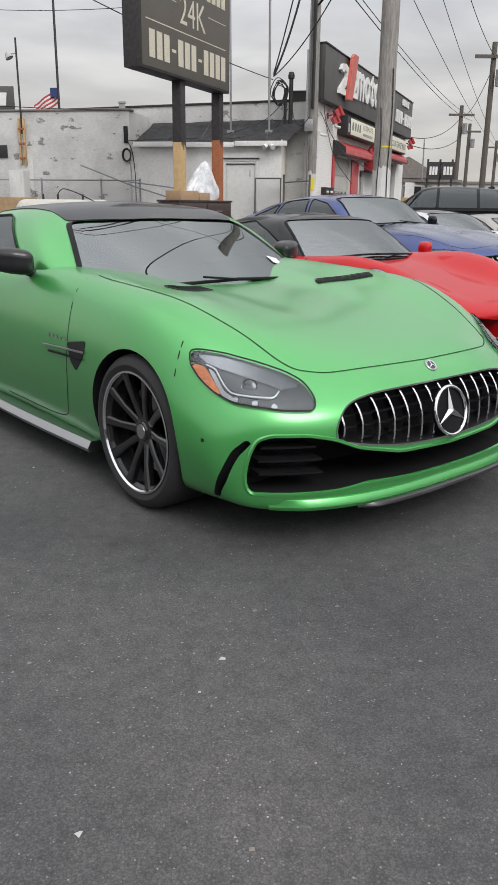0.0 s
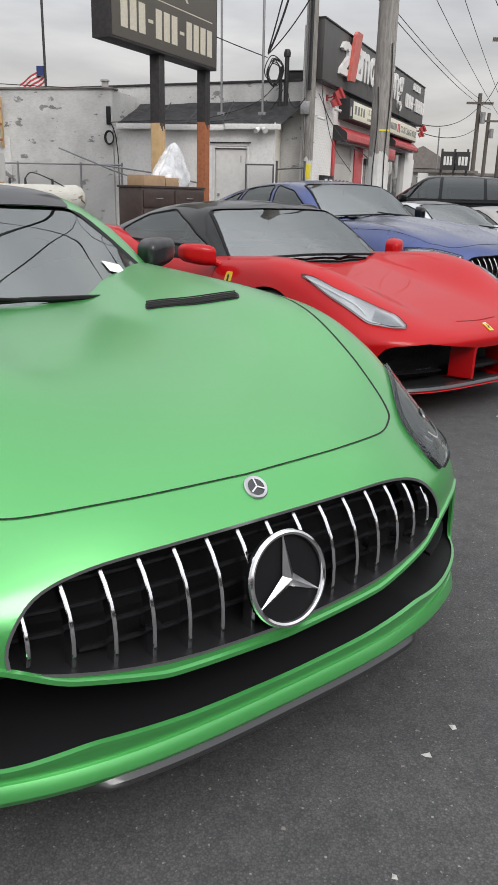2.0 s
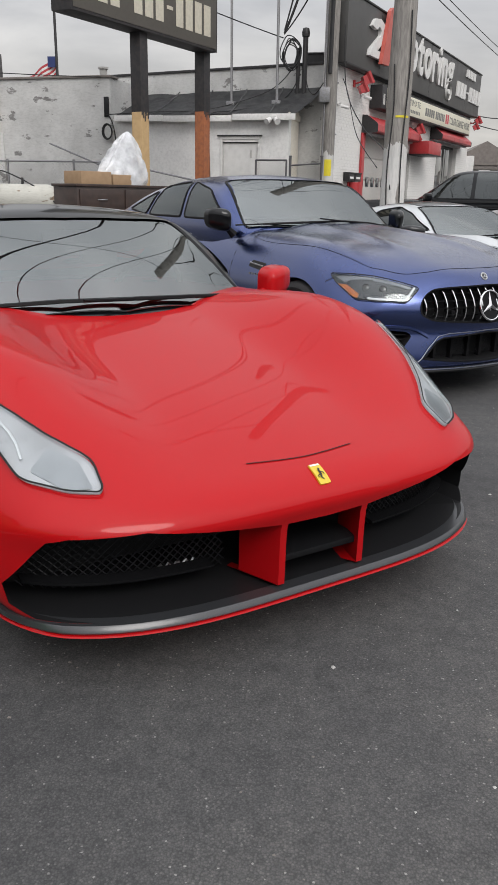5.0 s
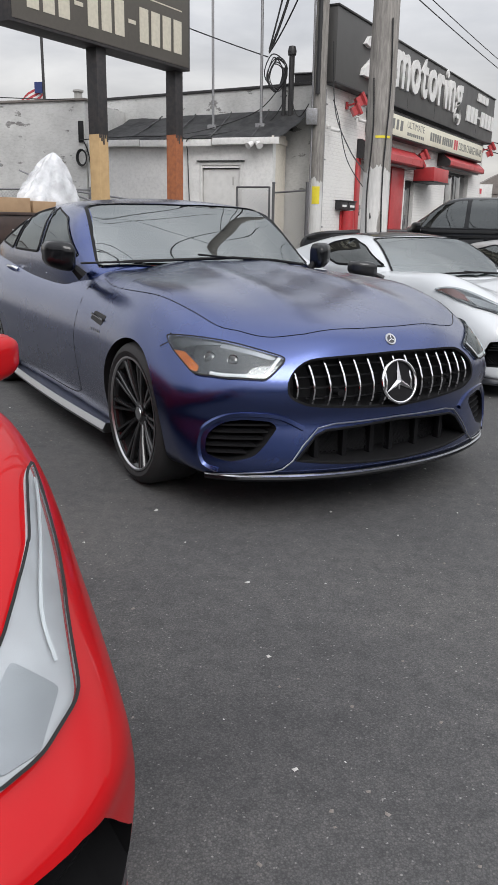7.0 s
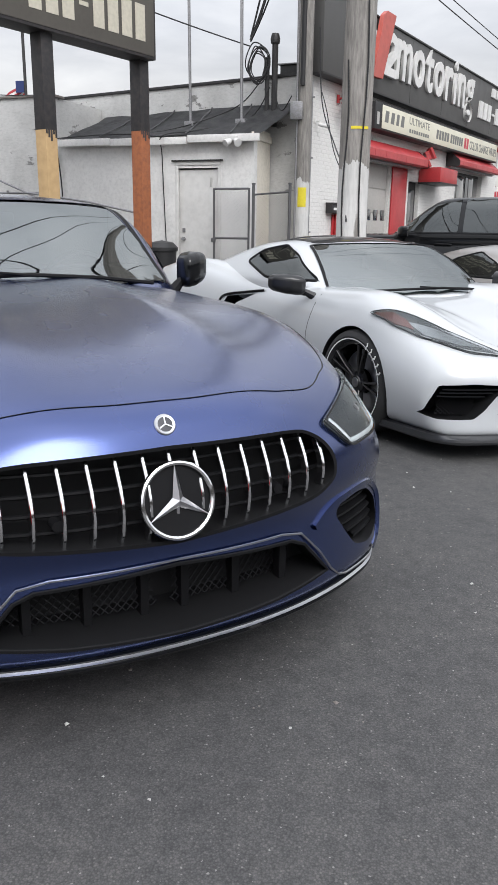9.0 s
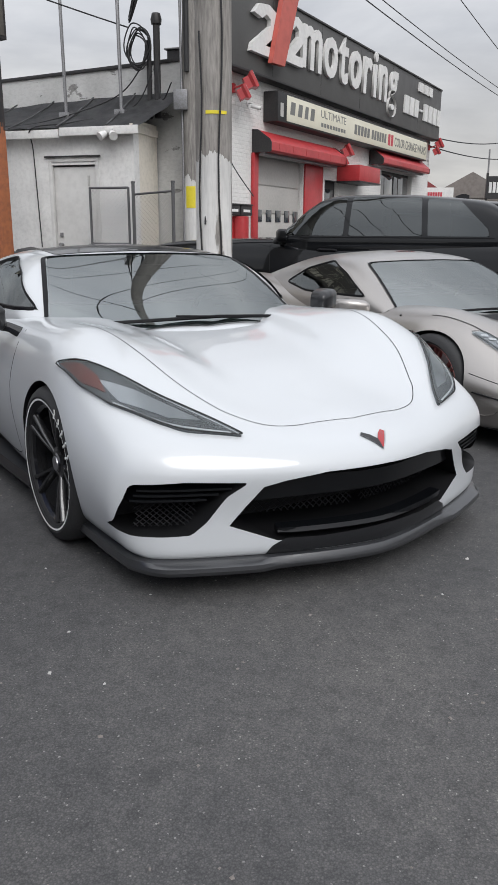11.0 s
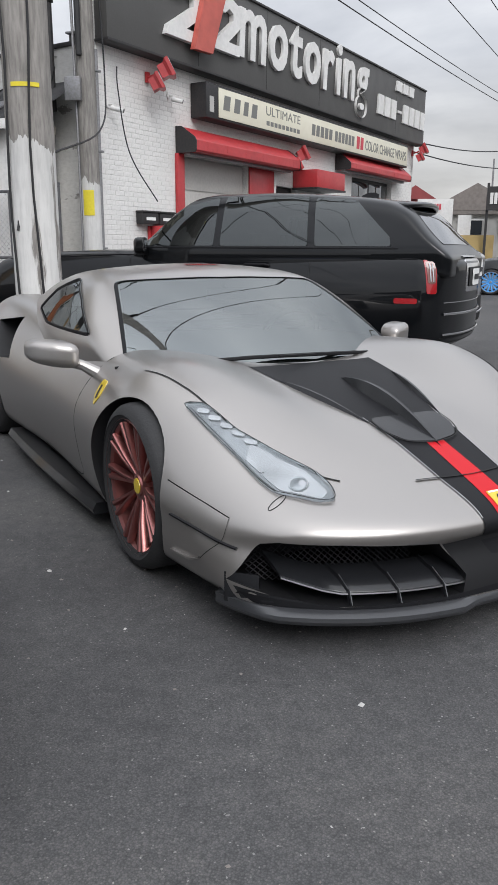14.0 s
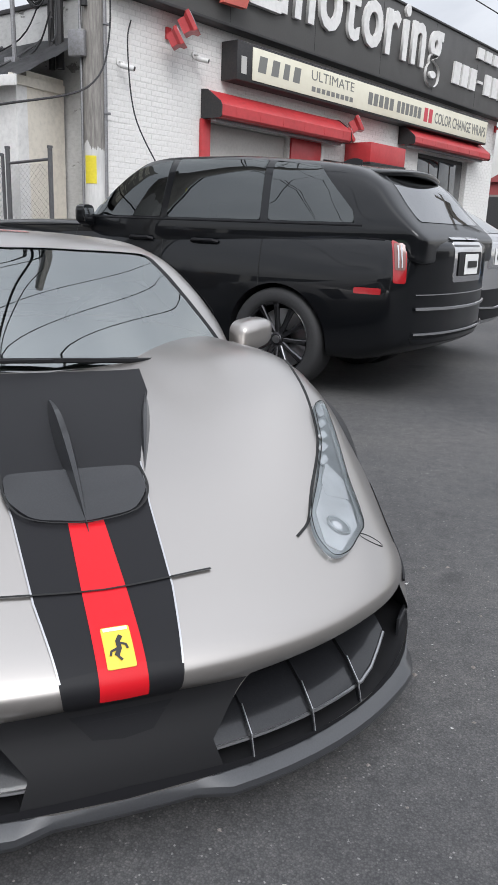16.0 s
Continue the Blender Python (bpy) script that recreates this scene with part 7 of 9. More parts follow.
M["asphalt"] = asphalt_mat()
M["wall"] = peel_mat("old_white_wall_paint", (0.60, 0.595, 0.58), (0.30, 0.29, 0.28), 0.605, 1.3, (1, 1, 2.2), grime=0.45)
M["annex_wall"] = peel_mat("white_wall_paint", (0.76, 0.75, 0.73), (0.42, 0.41, 0.39), 0.74, 1.6)
M["cream_wall"] = peel_mat("cream_wall_paint", (0.74, 0.69, 0.60), (0.40, 0.37, 0.32), 0.76, 1.6)
M["brick_paint"] = mat("white_painted_brick", (0.76, 0.745, 0.72), 0.8, noise_scale=22, noise_amt=0.35, bump=0.5, bump_scale=70, big=0.3, big_scale=0.8, color2=(0.56, 0.55, 0.53), random=0.07)
M["brick_joint"] = mat("painted_mortar", (0.74, 0.725, 0.70), 0.9, noise_scale=30, noise_amt=0.4, big=0.3, big_scale=0.7, bump=0.4, bump_scale=90)
M["tar"] = mat("weathered_tar_felt", (0.045, 0.045, 0.048), 0.8, noise_scale=5, noise_amt=0.6, color2=(0.11, 0.11, 0.112), bump=0.6, bump_scale=25, big=0.4, big_scale=0.8)
M["sign_grey"] = mat("dark_grey_sign_panel", (0.062, 0.060, 0.058), 0.5, noise_scale=25, noise_amt=0.2, big=0.35, big_scale=0.7, color2=(0.085, 0.083, 0.08), rough_var=0.1)
M["letter_white"] = mat("white_sign_letters", (0.72, 0.71, 0.69), 0.5, noise_scale=12, noise_amt=0.2, big=0.2, big_scale=2)
M["letter_red"] = mat("faded_red_letter", (0.50, 0.10, 0.075), 0.45, noise_scale=8, noise_amt=0.25, big=0.3, big_scale=2)
M["awning_red"] = mat("red_painted_metal", (0.46, 0.035, 0.04), 0.45, 0.0, 0.2, noise_scale=15, noise_amt=0.25, big=0.35, big_scale=1.5, color2=(0.25, 0.02, 0.022), rough_var=0.1)
M["lightbox"] = mat("cream_lightbox_face", (0.70, 0.67, 0.55), 0.45, noise_scale=6, noise_amt=0.15, big=0.25, big_scale=1.2, color2=(0.55, 0.50, 0.36))
M["lightbox_ink"] = mat("faded_grey_print", (0.17, 0.17, 0.16), 0.6)
M["shutter"] = mat("off_white_door_panel", (0.52, 0.50, 0.47), 0.55, noise_scale=20, noise_amt=0.2, big=0.3, big_scale=1.0)
M["dark_metal"] = mat("dark_painted_metal", (0.03, 0.03, 0.032), 0.5, 0.3, noise_scale=30, noise_amt=0.4, color2=(0.06, 0.05, 0.045))
M["galv"] = mat("galvanised_steel", (0.30, 0.30, 0.31), 0.5, 0.7, noise_scale=40, noise_amt=0.5, color2=(0.17, 0.16, 0.15))
M["gate_steel"] = mat("dull_gate_steel", (0.13, 0.13, 0.135), 0.55, 0.5, noise_scale=40, noise_amt=0.5, color2=(0.07, 0.065, 0.06))
M["cable"] = mat("black_cable_rubber", (0.015, 0.015, 0.016), 0.6)
M["pole_wood"] = peel_mat("weathered_pole", (0.64, 0.63, 0.61), (0.31, 0.29, 0.268), 0.62, 3.2, (1, 1, 0.12), 2.15)
M["pole_far"] = peel_mat("weathered_grey_pole", (0.62, 0.61, 0.59), (0.29, 0.272, 0.25), 0.60, 3.4, (1, 1, 0.12), 2.2)
M["pole_dark"] = mat("dark_wooden_pole", (0.11, 0.095, 0.08), 0.9, noise_scale=20, noise_amt=0.5)
M["tag_yellow"] = mat("yellow_tag", (0.70, 0.58, 0.03), 0.5, noise_scale=30, noise_amt=0.2)
M["rust"] = mat("orange_rust_primer", (0.34, 0.115, 0.045), 0.8, noise_scale=14, noise_amt=0.5, color2=(0.16, 0.06, 0.035), bump=0.3, bump_scale=60)
M["ochre"] = mat("yellowed_post_paint", (0.50, 0.34, 0.17), 0.75, noise_scale=10, noise_amt=0.4, color2=(0.34, 0.22, 0.10), bump=0.2, bump_scale=60)
M["post_black"] = mat("flaking_black_paint", (0.025, 0.024, 0.026), 0.6, noise_scale=12, noise_amt=0.4, color2=(0.07, 0.055, 0.05), bump=0.2, bump_scale=50)
M["board_taupe"] = mat("taupe_sign_panel", (0.105, 0.095, 0.082), 0.55, noise_scale=15, noise_amt=0.15, big=0.25, big_scale=0.9)
M["cream_print"] = mat("cream_sign_print", (0.58, 0.54, 0.44), 0.6, noise_scale=18, noise_amt=0.25)
M["dark_wood"] = mat("dark_brown_veneer", (0.035, 0.022, 0.018), 0.45, 0.0, 0.2, noise_scale=9, noise_amt=0.5, color2=(0.07, 0.04, 0.03))
M["cardboard"] = mat("brown_cardboard", (0.36, 0.24, 0.14), 0.85, noise_scale=14, noise_amt=0.25, bump=0.2, bump_scale=90)


def film_mat():
    """Milky plastic film: part clear, part white and glossy."""
    m = mat("milky_plastic_film", (0.78, 0.79, 0.81), 0.3, 0.0, 0.4, noise_scale=6, noise_amt=0.25)
    nt = m.node_tree
    b = nt.nodes["Principled BSDF"]
    co = nt.nodes.new("ShaderNodeTexCoord").outputs["Object"]
    r = nt.nodes.new("ShaderNodeMapRange")
    r.inputs["From Min"].default_value, r.inputs["From Max"].default_value = 0.35, 0.65
    r.inputs["To Min"].default_value, r.inputs["To Max"].default_value = 0.35, 0.85
    nt.links.new(noise(nt, co, 4.0, 5), r.inputs[0])
    nt.links.new(r.outputs[0], b.inputs["Alpha"])
    return m


M["film"] = film_mat()
M["tank_paint"] = peel_mat("old_white_tank_paint", (0.52, 0.51, 0.46), (0.26, 0.19, 0.13), 0.60, 2.0, (0.6, 1, 3.0))
M["door_white"] = mat("white_door_paint", (0.64, 0.63, 0.61), 0.5, noise_scale=10, noise_amt=0.2, big=0.25, big_scale=1.1)
M["brown_wood"] = mat("raw_plywood", (0.33, 0.22, 0.12), 0.8, noise_scale=9, noise_amt=0.5)
M["flag_blue"] = mat("faded_blue_cloth", (0.03, 0.045, 0.14), 0.9)
M["flag_red"] = mat("faded_red_cloth", (0.42, 0.06, 0.07), 0.9)
M["roof_red"] = mat("dull_red_cladding", (0.24, 0.05, 0.05), 0.8, noise_scale=3, noise_amt=0.4)
M["roof_grey"] = mat("grey_shingle", (0.20, 0.18, 0.165), 0.9, noise_scale=6, noise_amt=0.5)
M["tan"] = mat("ochre_wall_paint", (0.40, 0.29, 0.12), 0.8, noise_scale=2, noise_amt=0.4)
M["pale_wall"] = mat("pale_grey_wall", (0.45, 0.44, 0.42), 0.85, noise_scale=2, noise_amt=0.4)
# dark wall of the added unseen blocks that the car paint reflects
M["reflection_wall"] = mat("brown_grey_wall", (0.10, 0.09, 0.082), 0.85, noise_scale=0.8, noise_amt=0.5, big=0.4, big_scale=0.15, color2=(0.07, 0.065, 0.06))
M["print_red"] = mat("red_sign_print", (0.50, 0.06, 0.08), 0.6)
M["window_dark"] = mat("dark_window_glass", (0.03, 0.035, 0.04), 0.05, 0.0, 1.0, 0.02)
M["pebble"] = mat("pale_stone_chip", (0.50, 0.49, 0.47), 0.8, random=0.3, noise_scale=60, noise_amt=0.3)
M["bin_black"] = mat("black_bin_plastic", (0.02, 0.02, 0.021), 0.5, noise_scale=20, noise_amt=0.3)

# ---- ground: one asphalt sheet with a slight rise behind the row ----


def rise(y):
    return 0.0


def make_ground():
    bm = bmesh.new()
    xs = [-400, -60, -20, -8, 0, 4, 8, 14, 30, 80, 400]
    ys = [-400, -60, -15, -5, 0, 5, 10, 15, 18.8] + [18.9 + 0.13 * k for k in range(11)] + [22, 26, 32, 45, 80, 160, 400]
    g = [[bm.verts.new((x, y, rise(y))) for x in xs] for y in ys]
    for a, b in zip(g, g[1:]):
        for i in range(len(xs) - 1):
            bm.faces.new((a[i], a[i + 1], b[i + 1], b[i]))
    return tagged(part("ground", bm, M["asphalt"]), "worn grey asphalt lot with stone chips and oil stains", "ground", kind="structure")


make_ground()

# ---- the shop: painted brick box; its own axes: x along the front, y into the building ----
FX, FN = Vector((0.354, 0.935, 0)), Vector((0.935, -0.354, 0))
FM = Matrix(((FX.x, -FN.x, 0, 1.83), (FX.y, -FN.y, 0, 24.88), (0, 0, 1, 0.03), (0, 0, 0, 1)))
AX = Vector((0.9864, -0.1644, 0))
AM = Matrix(((AX.x, -AX.y, 0, -3.3), (AX.y, AX.x, 0, 24.9), (0, 0, 1, 0.03), (0, 0, 0, 1)))


def thing(name, label, category, m=None, group="", kind=""):
    return tagged(empty(name, m), label, category, group, kind)


def box_part(name, material, parent, x0, x1, y0, y1, z0, z1, bevel=0.004, label=""):
    return part(name, add_box(bmesh.new(), x0, x1, y0, y1, z0, z1, bevel), material, parent, label)


def glyphs(text, x0, x1, z0, z1, y, depth, material, parent, name, bold=0.02, slant=0.0, split=False, gap=0.06, spans=None):
    """Raised letters on a front that faces -y, fitted into a rectangle."""
    meshes = []
    for ch in (text if split else [text]):
        cu = bpy.data.curves.new("letters", "FONT")
        cu.body, cu.size, cu.extrude, cu.offset, cu.shear, cu.resolution_u = ch, 1.0, 0.5, bold, slant, 3
        ob = bpy.data.objects.new("letters", cu)
        scene.collection.objects.link(ob)
        bpy.context.view_layer.update()
        me = bpy.data.meshes.new_from_object(ob.evaluated_get(bpy.context.evaluated_depsgraph_get()))
        bpy.data.objects.remove(ob)
        bpy.data.curves.remove(cu)
        xs = [v.co.x for v in me.vertices]
        meshes.append((me, min(xs), max(xs)))
    lo = min(v.co.y for me, a, b in meshes for v in me.vertices)
    hi = max(v.co.y for me, a, b in meshes for v in me.vertices)
    total = sum(b - a for me, a, b in meshes) + gap * (len(meshes) - 1)
    kx, kz = (x1 - x0) / total, (z1 - z0) / (hi - lo)
    x = x0
    made = []
    for me, a, b in meshes:
        if spans is not None:
            ys = [v.co.y for v in me.vertices]
            zlo, zhi = spans.get(text[len(made)], (z0, z1))
            lo, kz = min(ys), (zhi - zlo) / (max(ys) - min(ys))
        else:
            zlo = z0
        for v in me.vertices:
            v.co = Vector((x + (v.co.x - a) * kx, y - depth / 2 - v.co.z * depth, zlo + (v.co.y - lo) * kz))
        x += (b - a + gap) * kx
        me.name = name
        me.materials.clear()
        me.materials.append(material)
        ob = new(name, me)
        ob.parent = parent
        made.append(ob)
    return made


def slab(poly, y0, y1):
    """A flat plate with an outline in x and z."""
    bm = bmesh.new()
    f = bm.faces.new([bm.verts.new((x, y0, z)) for x, z in poly])
    ext = bmesh.ops.extrude_face_region(bm, geom=[f])
    for v in ext["geom"]:
        if isinstance(v, bmesh.types.BMVert):
            v.co.y = y1
    return bm


def bars(name, x0, x1, z0, z1, n, y, depth, material, parent, lean=0.0, blanks=()):
    """Plain bars for writing that is not spelled out."""
    w = (x1 - x0) / n
    for k in range(n):
        if k in blanks:
            bm = slab([(x0 + w * (k + 0.2), (z0 + z1) / 2 - 0.03), (x0 + w * (k + 0.8), (z0 + z1) / 2 - 0.03), (x0 + w * (k + 0.8), (z0 + z1) / 2 + 0.03), (x0 + w * (k + 0.2), (z0 + z1) / 2 + 0.03)], y, y - depth)
        else:
            bm = slab([(x0 + w * (k + 0.12), z0), (x0 + w * (k + 0.86), z0), (x0 + w * (k + 0.86) + lean, z1), (x0 + w * (k + 0.12) + lean, z1)], y, y - depth)
        part(name, bm, material, parent, smooth=0)


shop = thing("shop_building", "white painted brick shop with a dark roof sign", "building", FM, kind="structure")
OPEN = [(2.08, 4.26, 0, 2.78), (5.25, 6.25, 0, 2.5), (9.2, 11.9, 0.85, 2.98)]
bm = bmesh.new()
add_box(bm, 0.0, 2.08, 0, 0.3, 0, 5.45)
for x0, x1 in ((4.26, 5.25), (6.25, 9.2), (11.9, 13.5)):
    add_box(bm, x0, x1, 0, 0.3, 0, 5.45)
for x0, x1, z0, z1 in OPEN:
    add_box(bm, x0, x1, 0, 0.3, z1, 5.45)
    if z0:
        add_box(bm, x0, x1, 0, 0.3, 0, z0)
shop_wall = part("wall", bm, M["brick_joint"], shop, smooth=0)
side_wall = box_part("side_wall", M["wall"], shop, 0, 0.3, 0.3, 11, 0, 4.12, 0.0)
box_part("rear_wall", M["wall"], shop, 0, 13.5, 11, 11.3, 0, 4.12, 0.0)
box_part("end_wall", M["wall"], shop, 13.2, 13.5, 0.3, 11, 0, 4.12, 0.0)
box_part("roof", M["tar"], shop, 0.3, 13.2, 0.3, 11, 3.95, 4.1, 0.0)
box_part("coping", M["dark_metal"], shop, -0.03, 0.34, 0.31, 11, 4.121, 4.18, 0.006)
# the dark room behind the openings
box_part("inner_partition", M["wall"], shop, 2.0, 12.2, 2.4, 2.5, 0, 3.4, 0.0)
# garage door: sections, windows, side post
gd = part("garage_door", add_box(bmesh.new(), 2.09, 4.25, 0.12, 0.16, 0, 2.77, 0.0), M["shutter"], shop)
for k in range(5):
    box_part("panel", M["shutter"], gd, 2.10, 4.24, 0.10, 0.119, 0.03 + 0.55 * k, 0.55 + 0.55 * k, 0.01)
for k in range(5):
    x = 2.28 + 0.42 * k
    box_part("pane", M["window_dark"], gd, x, x + 0.24, 0.085, 0.099, 1.50, 1.74, 0.01)
box_part("door_post", M["awning_red"], shop, 1.87, 2.075, -0.07, -0.012, 0, 2.79, 0.01)
box_part("red_panel", M["awning_red"], shop, 4.27, 5.22, -0.05, -0.012, 0, 2.76, 0.01)
box_part("panel_edge", M["letter_white"], shop, 5.225, 5.30, -0.06, -0.012, 0, 2.72, 0.006)
box_part("shop_door", M["dark_metal"], shop, 5.31, 6.24, 0.10, 0.16, 0, 2.49, 0.01)
box_part("door_pane", M["window_dark"], shop, 5.45, 6.10, 0.08, 0.099, 0.3, 2.3, 0.01)
wn = box_part("window", M["dark_metal"], shop, 9.2, 11.9, 0.14, 0.2, 0.85, 2.98, 0.0)
for x0, x1 in ((9.26, 10.5), (10.58, 11.84)):
    box_part("pane", M["window_dark"], wn, x0, x1, 0.12, 0.139, 0.92, 2.9, 0.006)
box_part("window_sill", M["shutter"], wn, 9.1, 12.0, -0.06, 0.12, 0.79, 0.849, 0.01)

# shutter hoods with round-nosed fronts and dark ends


def hood(x0, x1, z0, z1, deep, label):
    h = thing("shutter_hood", label, "shutter", FM, "shutter hoods")
    bm = bmesh.new()
    prof = [(0, z0), (0, z1), (-deep * 0.30, z1 - 0.01), (-deep * 0.92, z1 - 0.19), (-deep, z1 - 0.23), (-deep, z0 + 0.03), (-deep + 0.03, z0)]
    a = [bm.verts.new((x0 + 0.02, p[0] - 0.012, p[1])) for p in prof]
    b = [bm.verts.new((x1 - 0.02, p[0] - 0.012, p[1])) for p in prof]
    for i in range(len(prof)):
        bm.faces.new((a[i], a[(i + 1) % len(prof)], b[(i + 1) % len(prof)], b[i]))
    part("cover", bm, M["awning_red"], h, smooth=25)
    for x in (x0, x1 - 0.02):
        bm = bmesh.new()
        f = bm.faces.new([bm.verts.new((x, p[0] * 1.02 - 0.012, p[1] + (0.01 if p[1] > (z0 + z1) / 2 else -0.01))) for p in prof])
        for v in bmesh.ops.extrude_face_region(bm, geom=[f])["geom"]:
            if isinstance(v, bmesh.types.BMVert):
                v.co.x = x + 0.019
        part("end_plate", bm, M["dark_metal"], h, smooth=0)
    k = x0 + 0.35
    while k < x1 - 0.1:
        box_part("seam", M["awning_red"], h, k, k + 0.012, -deep - 0.016, -deep - 0.0125, z0 + 0.04, z1 - 0.235, 0.0)
        k += 0.62
    box_part("bottom_rail", M["galv"], h, x0 + 0.08, x1 - 0.08, -deep * 0.6, -deep * 0.35, z0 - 0.05, z0 - 0.001, 0.004)
    return h


hood(1.90, 5.65, 2.80, 3.21, 0.42, "red metal roller shutter hood with a dark end")
hood(8.2, 12.3, 3.05, 3.42, 0.40, "red metal roller shutter hood above a window")
aw = thing("door_canopy", "red box canopy over the shop door", "canopy", FM)
box_part("box", M["awning_red"], aw, 6.1, 7.5, -0.6, -0.012, 2.50, 2.86, 0.012)
box_part("trim", M["dark_metal"], aw, 6.08, 7.52, -0.62, -0.012, 2.46, 2.499, 0.004)

# the big sign: board with frame, relief letters and bars for the number
big = thing("roof_sign", "large dark grey sign board with white and red letters", "sign", FM)
board = box_part("board", M["sign_grey"], big, 0.0, 13.6, -0.24, -0.004, 4.16, 5.58, 0.008)
for k in range(1, 6):
    box_part("panel_joint", M["dark"], board, 2.27 * k, 2.27 * k + 0.008, -0.2425, -0.2405, 4.19, 5.55, 0.0)
for x0, x1, z0, z1 in ((-0.02, 13.62, 5.581, 5.62), (-0.02, 13.62, 4.12, 4.159)):
    box_part("frame", M["dark_metal"], big, x0, x1, -0.27, -0.004, z0, z1, 0.006)
two = [(0.0, 0.0), (0.62, 0.0), (0.64, 0.19), (0.34, 0.19), (0.66, 0.52), (0.70, 0.68), (0.62, 0.86), (0.42, 0.95), (0.2, 0.90), (0.06, 0.70), (0.26, 0.66), (0.36, 0.76), (0.46, 0.70), (0.46, 0.58), (0.04, 0.16)]


def mark(poly, ox, oz, sx, sz, y, depth, material, name):
    part(name, slab([(ox + p[0] * sx, oz + p[1] * sz) for p in poly], y, y - depth), material, big, smooth=0)


mark(two, 1.28, 4.47, 1.6, 0.93, -0.245, 0.09, M["letter_white"], "white_mark")
mark(two, 2.62, 4.53, 1.30, 0.93, -0.245, 0.09, M["letter_white"], "white_mark")
part("red_mark", slab([(1.90, 4.36), (2.42, 4.38), (2.98, 5.70), (2.50, 5.70), (2.34, 5.60)], -0.34, -0.44), M["letter_red"], big, smooth=0)
glyphs("motoring", 3.45, 9.35, 4.57, 5.40, -0.245, 0.06, M["letter_white"], big, "letter", 0.022, 0.08, True, 0.09, {"t": (4.57, 5.55), "i": (4.57, 5.62), "g": (4.27, 5.40)})
bars("number_bar", 11.15, 12.55, 5.24, 5.48, 3, -0.245, 0.05, M["letter_white"], big, 0.03)
bars("number_bar", 9.95, 13.5, 4.52, 4.98, 8, -0.245, 0.05, M["letter_white"], big, 0.04, (3,))

lb = thing("lightbox_sign", "long cream lightbox sign with faded grey writing", "sign", FM)
case = box_part("case", M["dark_metal"], lb, 2.35, 12.1, -0.34, -0.012, 3.40, 3.96, 0.012)
box_part("face", M["lightbox"], lb, 2.72, 12.06, -0.352, -0.341, 3.44, 3.92, 0.004)
box_part("end_label", M["pale_wall"], lb, 2.45, 2.58, -0.345, -0.3405, 3.5, 3.75, 0.0)
for k, (x, w) in enumerate(((2.85, 0.28), (3.2, 0.26), (3.52, 0.22), (3.8, 0.26))):
    part("logo_bar", slab([(x, 3.58), (x + w * 0.75, 3.58), (x + w * 0.9, 3.82), (x + 0.05, 3.82)], -0.3525, -0.3545), M["lightbox_ink"], lb, smooth=0)
glyphs("ULTIMATE", 4.35, 5.75, 3.70, 3.86, -0.3525, 0.003, M["lightbox_ink"], lb, "lettering", 0.0)
bars("small_print", 4.35, 5.75, 3.52, 3.60, 9, -0.3525, 0.002, M["lightbox_ink"], lb)
for x0, x1, n in ((6.25, 7.3, 5), (7.4, 8.5, 6)):
    bars("product_bar", x0, x1, 3.57, 3.79, n, -0.3525, 0.003, M["lightbox_ink"], lb, 0.02)
bars("red_logo_bar", 8.6, 9.05, 3.54, 3.82, 2, -0.3525, 0.003, M["print_red"], lb, 0.02)
glyphs("COLOR CHANGE WRAPS", 9.15, 11.95, 3.56, 3.79, -0.3525, 0.003, M["lightbox_ink"], lb, "lettering", 0.012)


def flood_lamp(x, z, turn):
    lamp = thing("flood_lamp", "red twin flood lamp on the shop wall", "lamp", FM, "red flood lamps")
    bm = bmesh.new()
    add_box(bm, x - 0.05, x + 0.05, -0.05, -0.012, z - 0.08, z + 0.08, 0.01)
    add_tube(bm, [(x, -0.05, z), (x, -0.16, z + 0.02), (x + 0.02, -0.22, z + 0.05)], 0.02, 8)
    part("bracket", bm, M["awning_red"], lamp)
    for dx, dz, s in ((0.13, 0.10, 0.17), (-0.12, -0.13, 0.15)):
        m = Matrix.Translation((x + dx, -0.30, z + dz)) @ Matrix.Rotation(radians(turn), 4, "Z") @ Matrix.Rotation(radians(-28), 4, "X")
        bm = bmesh.new()
        t = cube_grid(4, 4, 4)
        for v in t.verts:
            k = 1.0 if v.co.y < 0 else 0.72
            v.co = Vector((v.co.x * s * k, v.co.y * s * 0.62, v.co.z * s * 0.85 * k))
        join(bm, t, m)
        hd = part("head", bm, M["awning_red"], lamp, smooth=20)
        bm = bmesh.new()
        add_box(bm, -s * 0.86, s * 0.86, -s * 0.66, -s * 0.625, -s * 0.72, s * 0.72, 0.006, m)
        part("lens", bm, M["lamp_grey"], hd)


